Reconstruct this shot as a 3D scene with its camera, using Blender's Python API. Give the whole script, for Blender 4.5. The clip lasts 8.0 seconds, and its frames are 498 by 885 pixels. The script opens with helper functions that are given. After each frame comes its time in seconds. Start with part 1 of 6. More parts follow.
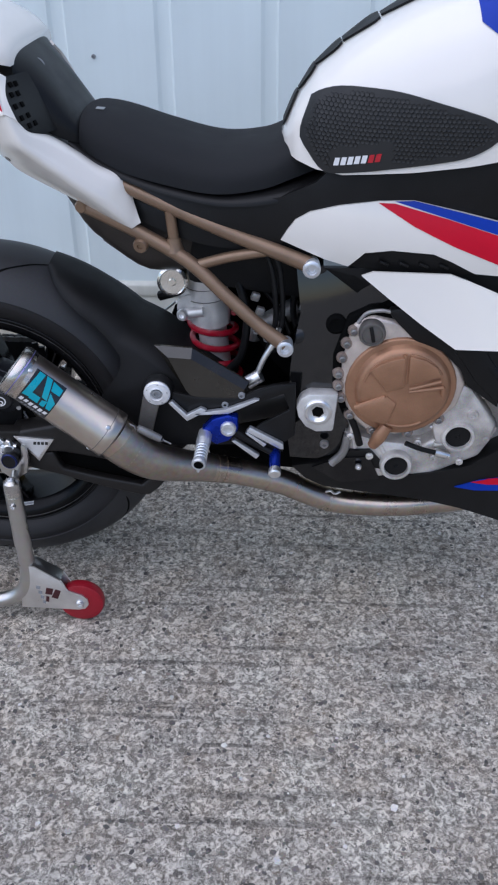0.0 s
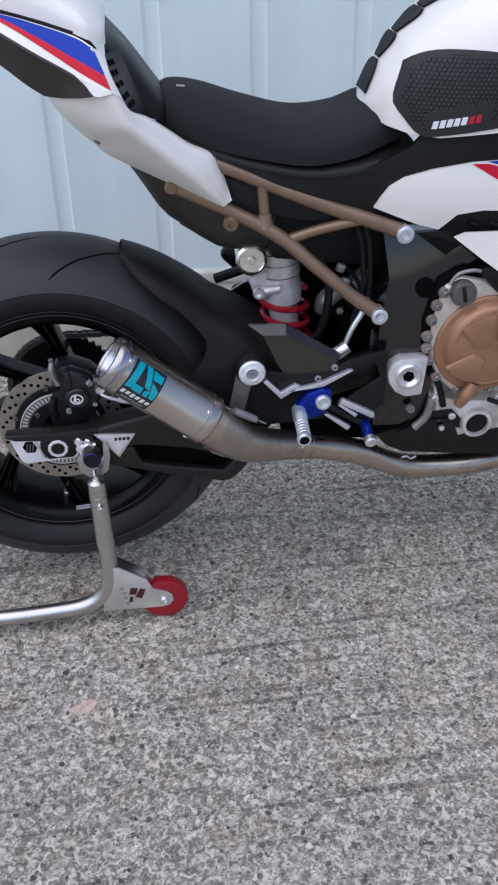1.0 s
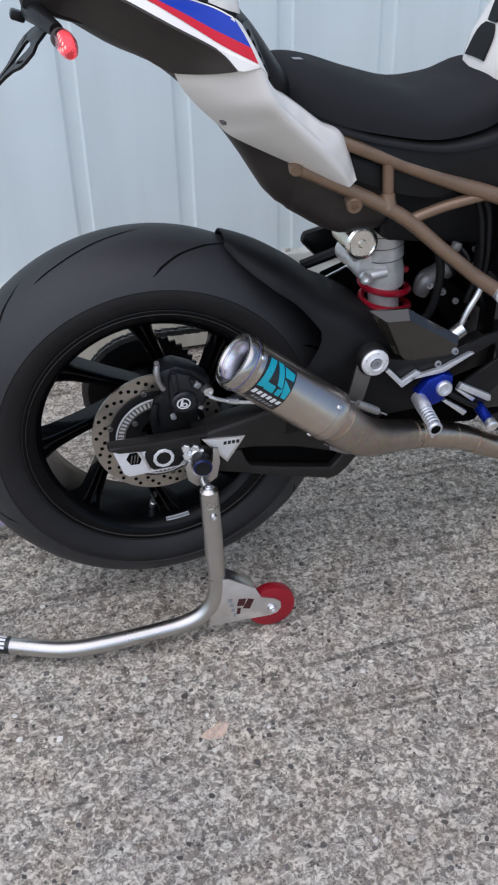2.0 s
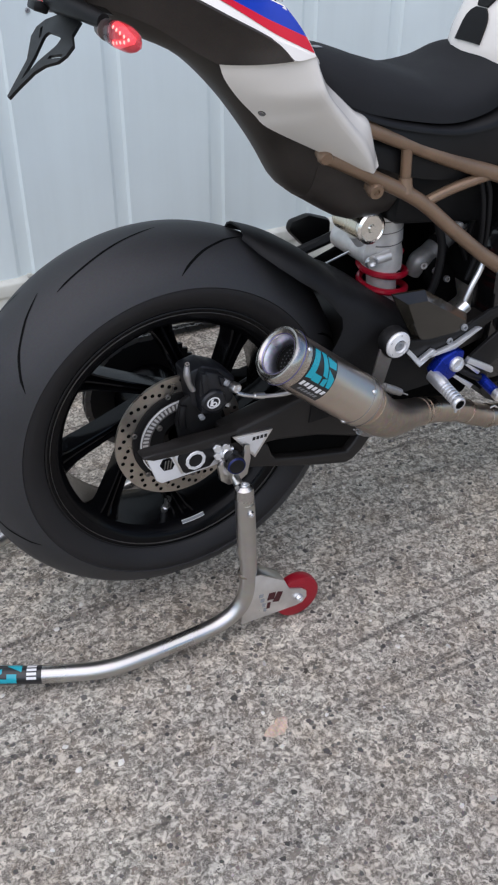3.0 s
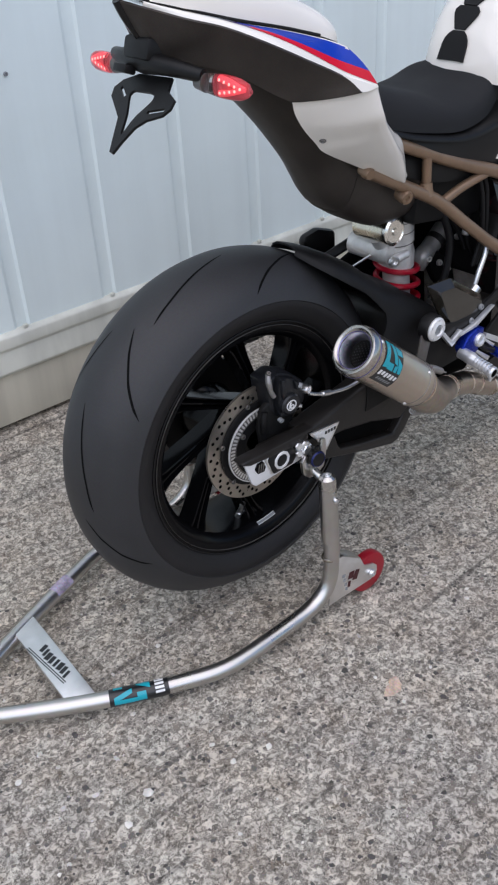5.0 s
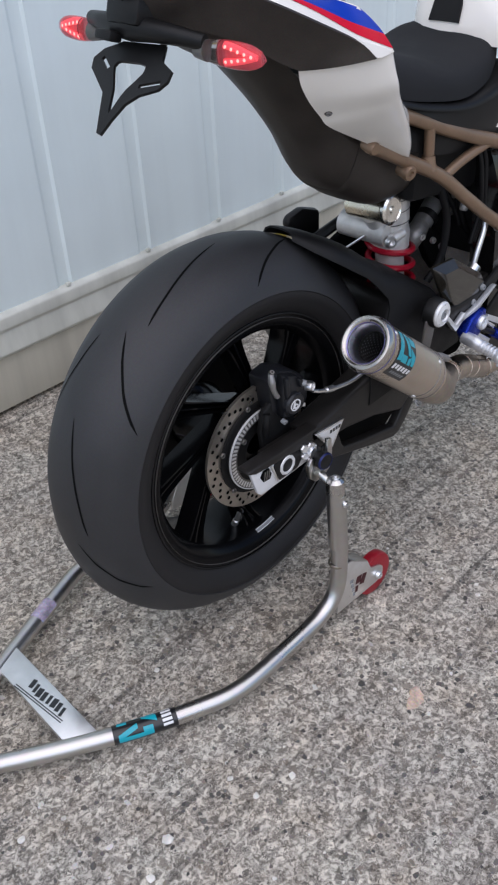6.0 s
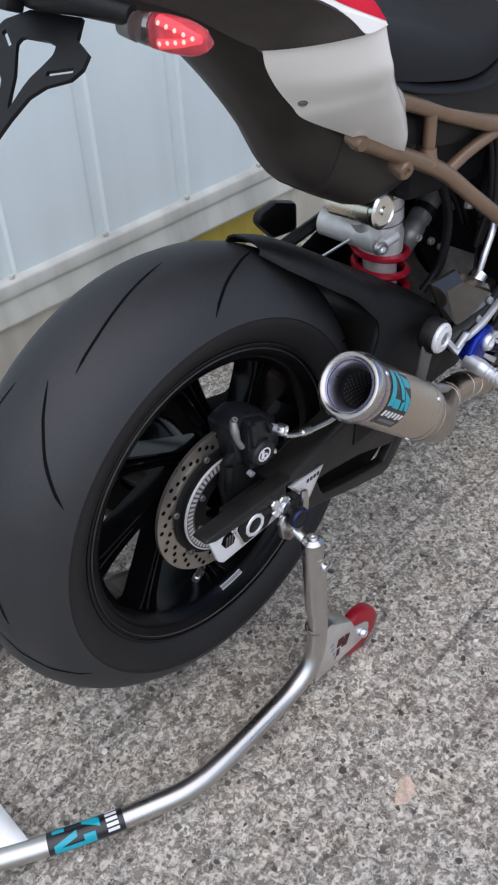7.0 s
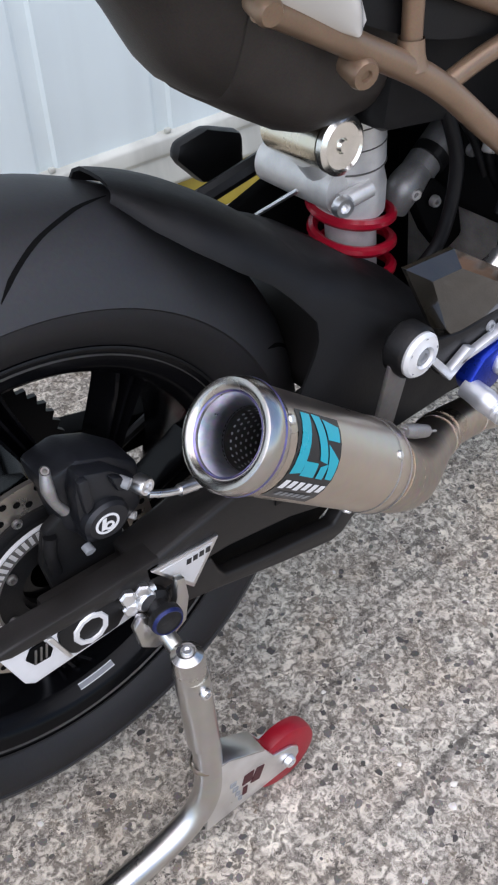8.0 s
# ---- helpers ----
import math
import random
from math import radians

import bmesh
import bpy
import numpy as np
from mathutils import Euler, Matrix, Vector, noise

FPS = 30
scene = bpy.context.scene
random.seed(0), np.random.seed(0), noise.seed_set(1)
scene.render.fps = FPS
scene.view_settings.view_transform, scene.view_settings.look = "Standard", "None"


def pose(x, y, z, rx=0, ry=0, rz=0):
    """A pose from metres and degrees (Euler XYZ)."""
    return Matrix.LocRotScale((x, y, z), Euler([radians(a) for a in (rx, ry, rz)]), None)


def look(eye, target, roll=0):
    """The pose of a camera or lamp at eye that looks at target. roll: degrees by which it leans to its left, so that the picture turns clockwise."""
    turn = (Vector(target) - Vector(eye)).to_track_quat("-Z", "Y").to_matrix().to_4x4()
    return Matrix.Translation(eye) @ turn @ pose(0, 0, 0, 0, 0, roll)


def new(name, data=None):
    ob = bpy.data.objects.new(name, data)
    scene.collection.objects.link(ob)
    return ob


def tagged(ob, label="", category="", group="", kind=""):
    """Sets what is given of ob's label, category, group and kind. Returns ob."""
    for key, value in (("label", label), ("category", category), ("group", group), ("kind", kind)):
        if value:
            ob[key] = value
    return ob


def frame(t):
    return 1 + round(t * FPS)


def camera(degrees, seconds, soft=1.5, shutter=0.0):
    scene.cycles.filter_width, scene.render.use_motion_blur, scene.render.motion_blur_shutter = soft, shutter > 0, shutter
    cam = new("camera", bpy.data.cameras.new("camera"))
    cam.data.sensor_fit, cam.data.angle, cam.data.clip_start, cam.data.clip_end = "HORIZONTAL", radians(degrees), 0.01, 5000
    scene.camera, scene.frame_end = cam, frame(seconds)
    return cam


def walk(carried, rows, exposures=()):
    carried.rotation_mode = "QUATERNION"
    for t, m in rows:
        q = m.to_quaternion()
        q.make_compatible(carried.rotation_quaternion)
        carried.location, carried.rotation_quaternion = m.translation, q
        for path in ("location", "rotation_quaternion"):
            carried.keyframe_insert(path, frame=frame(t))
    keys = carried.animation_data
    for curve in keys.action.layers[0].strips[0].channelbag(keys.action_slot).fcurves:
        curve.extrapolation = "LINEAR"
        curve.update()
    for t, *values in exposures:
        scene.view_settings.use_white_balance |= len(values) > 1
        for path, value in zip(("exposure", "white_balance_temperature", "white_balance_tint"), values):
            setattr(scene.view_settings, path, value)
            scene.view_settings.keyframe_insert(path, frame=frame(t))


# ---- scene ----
from mathutils.bvhtree import BVHTree

cam = camera(31.1, 8.0, soft=2.2)
PATH = [
    (0, (0.5564, -1.4820, 1.2278), (0.4560, 0.2542, 0.1226), -0.5),
    (0.5, (0.3636, -1.4709, 1.2051), (0.4167, 0.2669, 0.0989), -0.5),
    (1, (0.1659, -1.4795, 1.2000), (0.3759, 0.2394, 0.0855), -1.1),
    (1.5, (-0.0030, -1.4227, 1.1804), (0.2918, 0.2812, 0.0618), -1.6),
    (1.7, (-0.0716, -1.3848, 1.1721), (0.2625, 0.3064, 0.0443), -1.6),
    (2.8, (-0.3930, -1.2111, 1.1855), (0.3334, 0.3159, 0.0093), -0.0),
    (3, (-0.4561, -1.1947, 1.1804), (0.3274, 0.3055, 0.0062), 0.2),
    (3.5, (-0.5553, -1.1800, 1.1824), (0.2842, 0.2996, 0.0216), -0.7),
    (4, (-0.6620, -1.2004, 1.1948), (0.2333, 0.2647, 0.0566), -1.7),
    (4.5, (-0.7580, -1.1917, 1.2257), (0.2185, 0.2325, 0.1040), -2.6),
    (4.7, (-0.7924, -1.1655, 1.2339), (0.2205, 0.2325, 0.1102), -3.2),
    (5.8, (-0.8559, -0.9524, 1.2103), (0.2980, 0.2803, 0.0309), -3.4),
    (6, (-0.8245, -0.9220, 1.2092), (0.3349, 0.2891, 0.0124), -3.5),
    (6.5, (-0.7220, -0.8336, 1.2020), (0.4351, 0.3342, -0.0391), -3.3),
    (7, (-0.5967, -0.7511, 1.1794), (0.5257, 0.3934, -0.1154), -3.1),
    (7.5, (-0.3990, -0.6680, 1.1120), (0.6300, 0.4530, -0.1860), -2.3),
    (8, (-0.1830, -0.6010, 0.9680), (0.7460, 0.5780, -0.3540), -2.4),
]
EXPOSURES = [(0.0, 0.0, 5900, 15), (1.5, 0.06, 6150, 14), (3.0, 0.12, 6450, 14), (4.5, 0.09, 6450, 14), (6.0, 0.05, 6400, 15), (7.0, 0.22, 6350, 14), (7.5, 0.43, 6450, 14), (8.0, 0.63, 6450, 15)]
walk(cam, [(t, look(eye, target, roll)) for t, eye, target, roll in PATH], EXPOSURES)


# ---- light ----
world = bpy.data.worlds.new("sky")
scene.world = world
world.use_nodes = True
wn, wl = world.node_tree.nodes, world.node_tree.links
sky = wn.new("ShaderNodeTexSky")
sky.sky_type = "NISHITA"
sky.sun_disc = False
sky.sun_elevation = radians(64)
sky.sun_rotation = radians(221)
sky.air_density, sky.dust_density, sky.ozone_density = 1.0, 0.6, 1.5
wn["Background"].inputs["Strength"].default_value = 0.125
wl.new(sky.outputs["Color"], wn["Background"].inputs["Color"])

sun = new("sun", bpy.data.lights.new("sun", "SUN"))
sun.data.energy, sun.data.angle, sun.data.color = 2.3, radians(100), (1.0, 0.96, 0.91)
sun.matrix_world = look((-1.50, -1.70, 4.60), (0, 0, 0))


# ---- materials ----
def tree(name):
    m = bpy.data.materials.new(name)
    m.use_nodes = True
    n, l = m.node_tree.nodes, m.node_tree.links
    return m, n, l, n["Principled BSDF"]


def noise_node(n, l, scale, detail=4.0, stretch=(1, 1, 1), rough=0.55):
    tc, mp, nz = n.new("ShaderNodeTexCoord"), n.new("ShaderNodeMapping"), n.new("ShaderNodeTexNoise")
    mp.inputs["Scale"].default_value = stretch
    nz.inputs["Scale"].default_value, nz.inputs["Detail"].default_value, nz.inputs["Roughness"].default_value = scale, detail, rough
    l.new(tc.outputs["Object"], mp.inputs["Vector"])
    l.new(mp.outputs["Vector"], nz.inputs["Vector"])
    return nz


def ramp(n, l, source, stops):
    r = n.new("ShaderNodeValToRGB")
    e = r.color_ramp.elements
    while len(e) < len(stops):
        e.new(0.5)
    for k, (p, c) in enumerate(stops):
        e[k].position = p
        e[k].color = (*c, 1) if len(c) == 3 else c
    l.new(source, r.inputs["Fac"])
    return r


def surface(name, colour, rough=0.5, metal=0.0, vary=0.12, scale=14.0, fine=220.0, bump=0.15, depth=0.001,
            stretch=(1, 1, 1), coat=0.0, spec=0.5, rough_vary=0.12):
    """A general surface: colour varied at two scales, gloss varied by wear, fine relief."""
    m, n, l, b = tree(name)
    big, small = noise_node(n, l, scale, 5, stretch), noise_node(n, l, fine, 3, stretch)
    lo = tuple(c * (1 - vary) for c in colour)
    hi = tuple(min(1, c * (1 + vary)) for c in colour)
    r1 = ramp(n, l, big.outputs["Fac"], [(0.3, lo), (0.7, hi)])
    mix = n.new("ShaderNodeMix")
    mix.data_type, mix.blend_type = "RGBA", "OVERLAY"
    mix.inputs["Factor"].default_value = min(1.0, vary * 1.5)
    l.new(r1.outputs["Color"], mix.inputs["A"])
    l.new(small.outputs["Color"], mix.inputs["B"])
    l.new(mix.outputs["Result"], b.inputs["Base Color"])
    rr = n.new("ShaderNodeMapRange")
    rr.inputs["From Min"].default_value, rr.inputs["From Max"].default_value = 0.3, 0.7
    rr.inputs["To Min"].default_value, rr.inputs["To Max"].default_value = max(0.02, rough - rough_vary * rough), min(1, rough + rough_vary * rough)
    l.new(big.outputs["Fac"], rr.inputs["Value"])
    l.new(rr.outputs["Result"], b.inputs["Roughness"])
    b.inputs["Metallic"].default_value = metal
    b.inputs["Specular IOR Level"].default_value = spec
    b.inputs["Coat Weight"].default_value = coat
    b.inputs["Coat Roughness"].default_value = 0.06
    if bump:
        bp = n.new("ShaderNodeBump")
        bp.inputs["Strength"].default_value, bp.inputs["Distance"].default_value = bump, depth
        l.new(small.outputs["Fac"], bp.inputs["Height"])
        l.new(bp.outputs["Normal"], b.inputs["Normal"])
    return m


def concrete():
    """Worn concrete: cream cement with fine grit, small stones laid bare, black specks, faint broom lines."""
    m, n, l, b = tree("exposed aggregate concrete")
    tc = n.new("ShaderNodeTexCoord")

    def noise(scale, detail=3.0, rough=0.6, source=None):
        q = n.new("ShaderNodeTexNoise")
        q.inputs["Scale"].default_value, q.inputs["Detail"].default_value, q.inputs["Roughness"].default_value = scale, detail, rough
        l.new(source or tc.outputs["Object"], q.inputs["Vector"])
        return q

    def blend(kind, fac, a, bb):
        q = n.new("ShaderNodeMix")
        q.data_type, q.blend_type = "RGBA", kind
        if isinstance(fac, (int, float)):
            q.inputs["Factor"].default_value = fac
        else:
            l.new(fac, q.inputs["Factor"])
        l.new(a, q.inputs["A"])
        l.new(bb, q.inputs["B"])
        return q.outputs["Result"]

    def maths(op, a, bb):
        q = n.new("ShaderNodeMath")
        q.operation = op
        for k, s in enumerate((a, bb)):
            if isinstance(s, (int, float)):
                q.inputs[k].default_value = s
            else:
                l.new(s, q.inputs[k])
        return q.outputs["Value"]

    warped = blend("LINEAR_LIGHT", 0.020, tc.outputs["Object"], noise(130, 4).outputs["Color"])

    def stones(scale, small, large, tones):
        """Separate stones of random size: where they are, and their colour."""
        v = n.new("ShaderNodeTexVoronoi")
        v.inputs["Scale"].default_value = scale
        l.new(warped, v.inputs["Vector"])
        sep = n.new("ShaderNodeSeparateColor")
        l.new(v.outputs["Color"], sep.inputs["Color"])
        size = maths("MULTIPLY_ADD", sep.outputs["Red"], large - small)
        size.node.inputs[2].default_value = small
        edge = maths("SUBTRACT", size, v.outputs["Distance"])
        mask = ramp(n, l, edge, [(0.0, (0, 0, 0)), (0.10, (1, 1, 1))])
        return mask.outputs["Color"], ramp(n, l, sep.outputs["Green"], tones).outputs["Color"]

    worm = noise(98, 1.8, 0.5)
    worm.inputs["Distortion"].default_value = 1.2
    cement = ramp(n, l, worm.outputs["Fac"], [(0.35, (0.15, 0.138, 0.124)), (0.45, (0.24, 0.223, 0.200)), (0.53, (0.395, 0.372, 0.335)), (0.63, (0.63, 0.597, 0.54))]).outputs["Color"]
    ridge = maths("ABSOLUTE", maths("SUBTRACT", noise(80, 1.5, 0.5, warped).outputs["Fac"], 0.5), 0)
    thread = ramp(n, l, ridge, [(0.0, (0.6, 0.6, 0.6)), (0.03, (0.25, 0.25, 0.25)), (0.06, (0, 0, 0))]).outputs["Color"]
    pale = n.new("ShaderNodeRGB")
    pale.outputs[0].default_value = (0.66, 0.63, 0.575, 1)
    cement = blend("MIX", thread, cement, pale.outputs[0])
    m0, c0 = stones(52, -0.42, 0.50, [(0.0, (0.13, 0.120, 0.108)), (0.35, (0.19, 0.176, 0.158)), (0.7, (0.235, 0.212, 0.185)), (1.0, (0.30, 0.275, 0.245))])
    m1, c1 = stones(84, -0.36, 0.50, [(0.0, (0.085, 0.079, 0.073)), (0.3, (0.165, 0.153, 0.140)), (0.6, (0.25, 0.234, 0.213)), (0.85, (0.235, 0.197, 0.162)), (1.0, (0.48, 0.452, 0.41))])
    cement = blend("MIX", m0, cement, c0)
    m2, c2 = stones(160, -0.70, 0.50, [(0.0, (0.055, 0.052, 0.049)), (0.35, (0.15, 0.142, 0.132)), (0.7, (0.24, 0.225, 0.205)), (1.0, (0.72, 0.69, 0.64))])
    base = blend("MIX", m1, cement, c1)
    base = blend("MIX", m2, base, c2)
    pits = ramp(n, l, noise(62, 3, 0.6, warped).outputs["Fac"], [(0.29, (0.48, 0.45, 0.42)), (0.36, (0.76, 0.735, 0.71)), (0.42, (1, 1, 1))])
    base = blend("MULTIPLY", 1.0, base, pits.outputs["Color"])
    base = blend("OVERLAY", 0.14, base, noise(700, 2).outputs["Color"])
    patch = ramp(n, l, noise(11, 4, 0.6).outputs["Fac"], [(0.32, (0.90, 0.855, 0.80)), (0.5, (1.04, 1.02, 0.99)), (0.68, (1.07, 1.085, 1.06))])
    base = blend("MULTIPLY", 1.0, base, patch.outputs["Color"])
    blot = ramp(n, l, noise(34, 3, 0.6).outputs["Fac"], [(0.32, (0.80, 0.79, 0.78)), (0.5, (1.0, 0.99, 0.975)), (0.66, (1.15, 1.135, 1.11))])
    base = blend("MULTIPLY", 1.0, base, blot.outputs["Color"])
    stain = ramp(n, l, noise(2.2, 6).outputs["Fac"], [(0.3, (0.84, 0.84, 0.85)), (0.55, (1.0, 0.985, 0.96)), (0.75, (1.10, 1.075, 1.02))])
    mp = n.new("ShaderNodeMapping")
    mp.inputs["Scale"].default_value = (1.6, 46, 1)
    mp.inputs["Rotation"].default_value = (0, 0, radians(-3))
    l.new(tc.outputs["Object"], mp.inputs["Vector"])
    lines = noise(1.0, 4, 0.6, mp.outputs["Vector"])
    broom = ramp(n, l, lines.outputs["Fac"], [(0.34, (0.45, 0.45, 0.46)), (0.44, (1, 1, 1))])
    base = blend("MULTIPLY", 1.0, base, stain.outputs["Color"])
    base = blend("MULTIPLY", 0.85, base, broom.outputs["Color"])
    l.new(base, b.inputs["Base Color"])
    b.inputs["Roughness"].default_value = 0.85
    b.inputs["Specular IOR Level"].default_value = 0.3
    rise = maths("MULTIPLY_ADD", m1, 0.25)
    l.new(lines.outputs["Fac"], rise.node.inputs[2])
    rise = maths("ADD", rise, maths("MULTIPLY", noise(300, 4).outputs["Fac"], 0.5))
    bp = n.new("ShaderNodeBump")
    bp.inputs["Strength"].default_value, bp.inputs["Distance"].default_value = 0.6, 0.003
    l.new(rise, bp.inputs["Height"])
    l.new(bp.outputs["Normal"], b.inputs["Normal"])
    return m


def pebble(name):
    """Stones of mixed kinds: each one has its own grey, brown or dark tone."""
    m, n, l, b = tree(name)
    g = n.new("ShaderNodeNewGeometry")
    c = ramp(n, l, g.outputs["Random Per Island"], [(0.0, (0.06, 0.056, 0.052)), (0.25, (0.11, 0.102, 0.093)), (0.6, (0.17, 0.156, 0.141)), (0.85, (0.20, 0.175, 0.148)), (0.95, (0.24, 0.20, 0.165)), (0.98, (0.50, 0.47, 0.43)), (1.0, (0.68, 0.65, 0.60))])
    nz = noise_node(n, l, 420, 4)
    mix = n.new("ShaderNodeMix")
    mix.data_type, mix.blend_type = "RGBA", "OVERLAY"
    mix.inputs["Factor"].default_value = 0.5
    l.new(c.outputs["Color"], mix.inputs["A"])
    l.new(nz.outputs["Color"], mix.inputs["B"])
    l.new(mix.outputs["Result"], b.inputs["Base Color"])
    b.inputs["Roughness"].default_value = 0.75
    b.inputs["Specular IOR Level"].default_value = 0.35
    return m


def brushed(name, colour, rough=0.3, stretch=(1, 1, 60), scale=12.0):
    return surface(name, colour, rough, 1.0, 0.08, scale, 160, 0.12, 0.0004, stretch, rough_vary=0.25)


def hexmesh(name):
    """Black rubber of the grip pad, its cells lit and worn a little differently each."""
    m, n, l, b = tree(name)
    g = n.new("ShaderNodeNewGeometry")
    r = ramp(n, l, g.outputs["Random Per Island"], [(0.0, (0.008, 0.008, 0.008)), (1.0, (0.014, 0.0135, 0.013))])
    l.new(r.outputs["Color"], b.inputs["Base Color"])
    b.inputs["Roughness"].default_value = 0.5
    nz = noise_node(n, l, 900, 2)
    bp = n.new("ShaderNodeBump")
    bp.inputs["Strength"].default_value, bp.inputs["Distance"].default_value = 0.3, 0.0004
    l.new(nz.outputs["Fac"], bp.inputs["Height"])
    l.new(bp.outputs["Normal"], b.inputs["Normal"])
    return m


def painted_steel(name, colour, streak):
    """Old painted sheet steel: run-down streaks, chalking, faint dents."""
    m, n, l, b = tree(name)
    runs, cloud, dent = noise_node(n, l, 9, 5, (1, 1, 0.06)), noise_node(n, l, 2.4, 6), noise_node(n, l, 3.0, 2)
    c = ramp(n, l, runs.outputs["Fac"], [(0.3, tuple(v * (1 - streak) for v in colour)), (0.62, colour)])
    d = ramp(n, l, cloud.outputs["Fac"], [(0.3, (0.93, 0.93, 0.92)), (0.7, (1, 1, 1))])
    mul = n.new("ShaderNodeMix")
    mul.data_type, mul.blend_type = "RGBA", "MULTIPLY"
    mul.inputs["Factor"].default_value = 1.0
    l.new(c.outputs["Color"], mul.inputs["A"])
    l.new(d.outputs["Color"], mul.inputs["B"])
    l.new(mul.outputs["Result"], b.inputs["Base Color"])
    b.inputs["Roughness"].default_value = 0.42
    bp = n.new("ShaderNodeBump")
    bp.inputs["Strength"].default_value, bp.inputs["Distance"].default_value = 0.35, 0.02
    l.new(dent.outputs["Fac"], bp.inputs["Height"])
    l.new(bp.outputs["Normal"], b.inputs["Normal"])
    return m


def glow(name, colour, strength):
    m, n, l, b = tree(name)
    b.inputs["Base Color"].default_value = (*colour, 1)
    b.inputs["Emission Color"].default_value = (*colour, 1)
    b.inputs["Emission Strength"].default_value = strength
    return m


def clear(name, colour, rough=0.08):
    m, n, l, b = tree(name)
    b.inputs["Base Color"].default_value = (*colour, 1)
    b.inputs["Roughness"].default_value = rough
    b.inputs["Transmission Weight"].default_value = 1.0
    b.inputs["IOR"].default_value = 1.3
    return m


M_ground = concrete()
M_pebble = pebble("mixed aggregate stone")
M_wall = painted_steel("pale blue-grey wall paint", (0.82, 0.915, 0.92), 0.08)
M_rail = painted_steel("off-white rail paint", (0.71, 0.715, 0.645), 0.32)
M_cream = painted_steel("cream sill paint", (0.64, 0.60, 0.50), 0.32)
M_yellow = painted_steel("yellow paint", (0.56, 0.42, 0.055), 0.3)
M_rubber = surface("tyre rubber", (0.027, 0.027, 0.0288), 0.54, 0, 0.2, 9, 300, 0.2, 0.0006, spec=0.45)
M_side = surface("tyre sidewall", (0.0165, 0.0155, 0.0158), 0.52, 0, 0.2, 9, 300, 0.15, 0.0006, spec=0.28)
# Near-black that paints the shade inside the tread grooves.
M_groove_shade = surface("groove shade black", (0.004, 0.004, 0.004), 0.9, 0, 0.1, spec=0.1)
M_gloss = surface("gloss black paint", (0.004, 0.004, 0.005), 0.12, 0, 0.15, 20, 260, 0.02, 0.0003, spec=0.4)
M_spar = surface("gloss black frame lacquer", (0.006, 0.0058, 0.006), 0.10, 0, 0.15, 20, 260, 0.02, 0.0003, coat=0.6, spec=0.5)
M_wheel = surface("black forged wheel lacquer", (0.003, 0.003, 0.0035), 0.13, 0, 0.15, 20, 260, 0.02, 0.0003, spec=0.17)
M_barrel = surface("black wheel barrel lacquer", (0.003, 0.003, 0.0035), 0.22, 0, 0.15, 20, 260, 0.02, 0.0003, spec=0.14)
M_black = surface("satin black plastic", (0.008, 0.0078, 0.0080), 0.42, 0, 0.2, 25, 500, 0.35, 0.0006, spec=0.27)
M_matt = surface("matt black plastic", (0.0075, 0.0073, 0.0075), 0.55, 0, 0.2, 25, 400, 0.3, 0.0006, spec=0.24)
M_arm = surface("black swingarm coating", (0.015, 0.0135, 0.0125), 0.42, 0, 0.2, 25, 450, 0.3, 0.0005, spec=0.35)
M_elbow = surface("heat-browned titanium", (0.40, 0.345, 0.295), 0.36, 1.0, 0.18, 16, 120, 0.03, 0.0002, (1, 1, 1), rough_vary=0.2)
M_violet = surface("faded violet tape", (0.40, 0.35, 0.45), 0.45, 0, 0.35, 60, 300, 0.1)
M_tray = surface("worn black tray plastic", (0.035, 0.0285, 0.0240), 0.5, 0, 0.3, 18, 500, 0.35, 0.0006, spec=0.4)
M_seat = surface("black seat vinyl", (0.018, 0.0188, 0.0205), 0.8, 0, 0.15, 12, 700, 0.5, 0.0006, spec=0.2)
M_white = surface("white bodywork lacquer", (0.86, 0.82, 0.755), 0.22, 0, 0.02, 6, 200, 0.0, 0.0003, coat=0.7)
M_blue = surface("blue lacquer", (0.003, 0.036, 0.37), 0.3, 0, 0.05, 10, 200, 0.0, spec=0.25)
M_purple = surface("violet lacquer", (0.10, 0.04, 0.22), 0.22, 0, 0.05, 10, 200, 0.0, coat=0.7)
M_red = surface("red lacquer", (0.60, 0.004, 0.026), 0.3, 0, 0.05, 10, 200, 0.0, spec=0.25)
M_bronze = surface("bronze frame paint", (0.25, 0.166, 0.108), 0.36, 0.45, 0.12, 25, 500, 0.12, 0.0003)
M_cover = surface("bronze magnesium cover", (0.375, 0.20, 0.115), 0.38, 0.45, 0.12, 30, 500, 0.15, 0.0004)
M_cast = surface("cast aluminium", (0.71, 0.695, 0.67), 0.40, 0.5, 0.15, 40, 700, 0.4, 0.0006)
M_case = surface("stained engine casting", (0.66, 0.625, 0.585), 0.42, 0.45, 0.38, 22, 500, 0.5, 0.0008)
M_alu = brushed("machined aluminium", (0.84, 0.84, 0.84), 0.36, (1, 1, 1), 30)
M_steel = surface("polished stand tube", (0.57, 0.555, 0.535), 0.30, 1.0, 0.07, 9, 60, 0.02, 0.0002, rough_vary=0.2)
M_titan = surface("brushed titanium", (0.60, 0.53, 0.46), 0.30, 1.0, 0.06, 7, 120, 0.02, 0.0002, (1, 1, 1), rough_vary=0.15)
M_titan2 = surface("titanium pipe", (0.50, 0.42, 0.35), 0.30, 1.0, 0.14, 16, 120, 0.03, 0.0002, (1, 1, 1), rough_vary=0.2)
M_tip = brushed("heat-tinted tip", (0.54, 0.51, 0.475), 0.24, (1, 1, 1), 20)
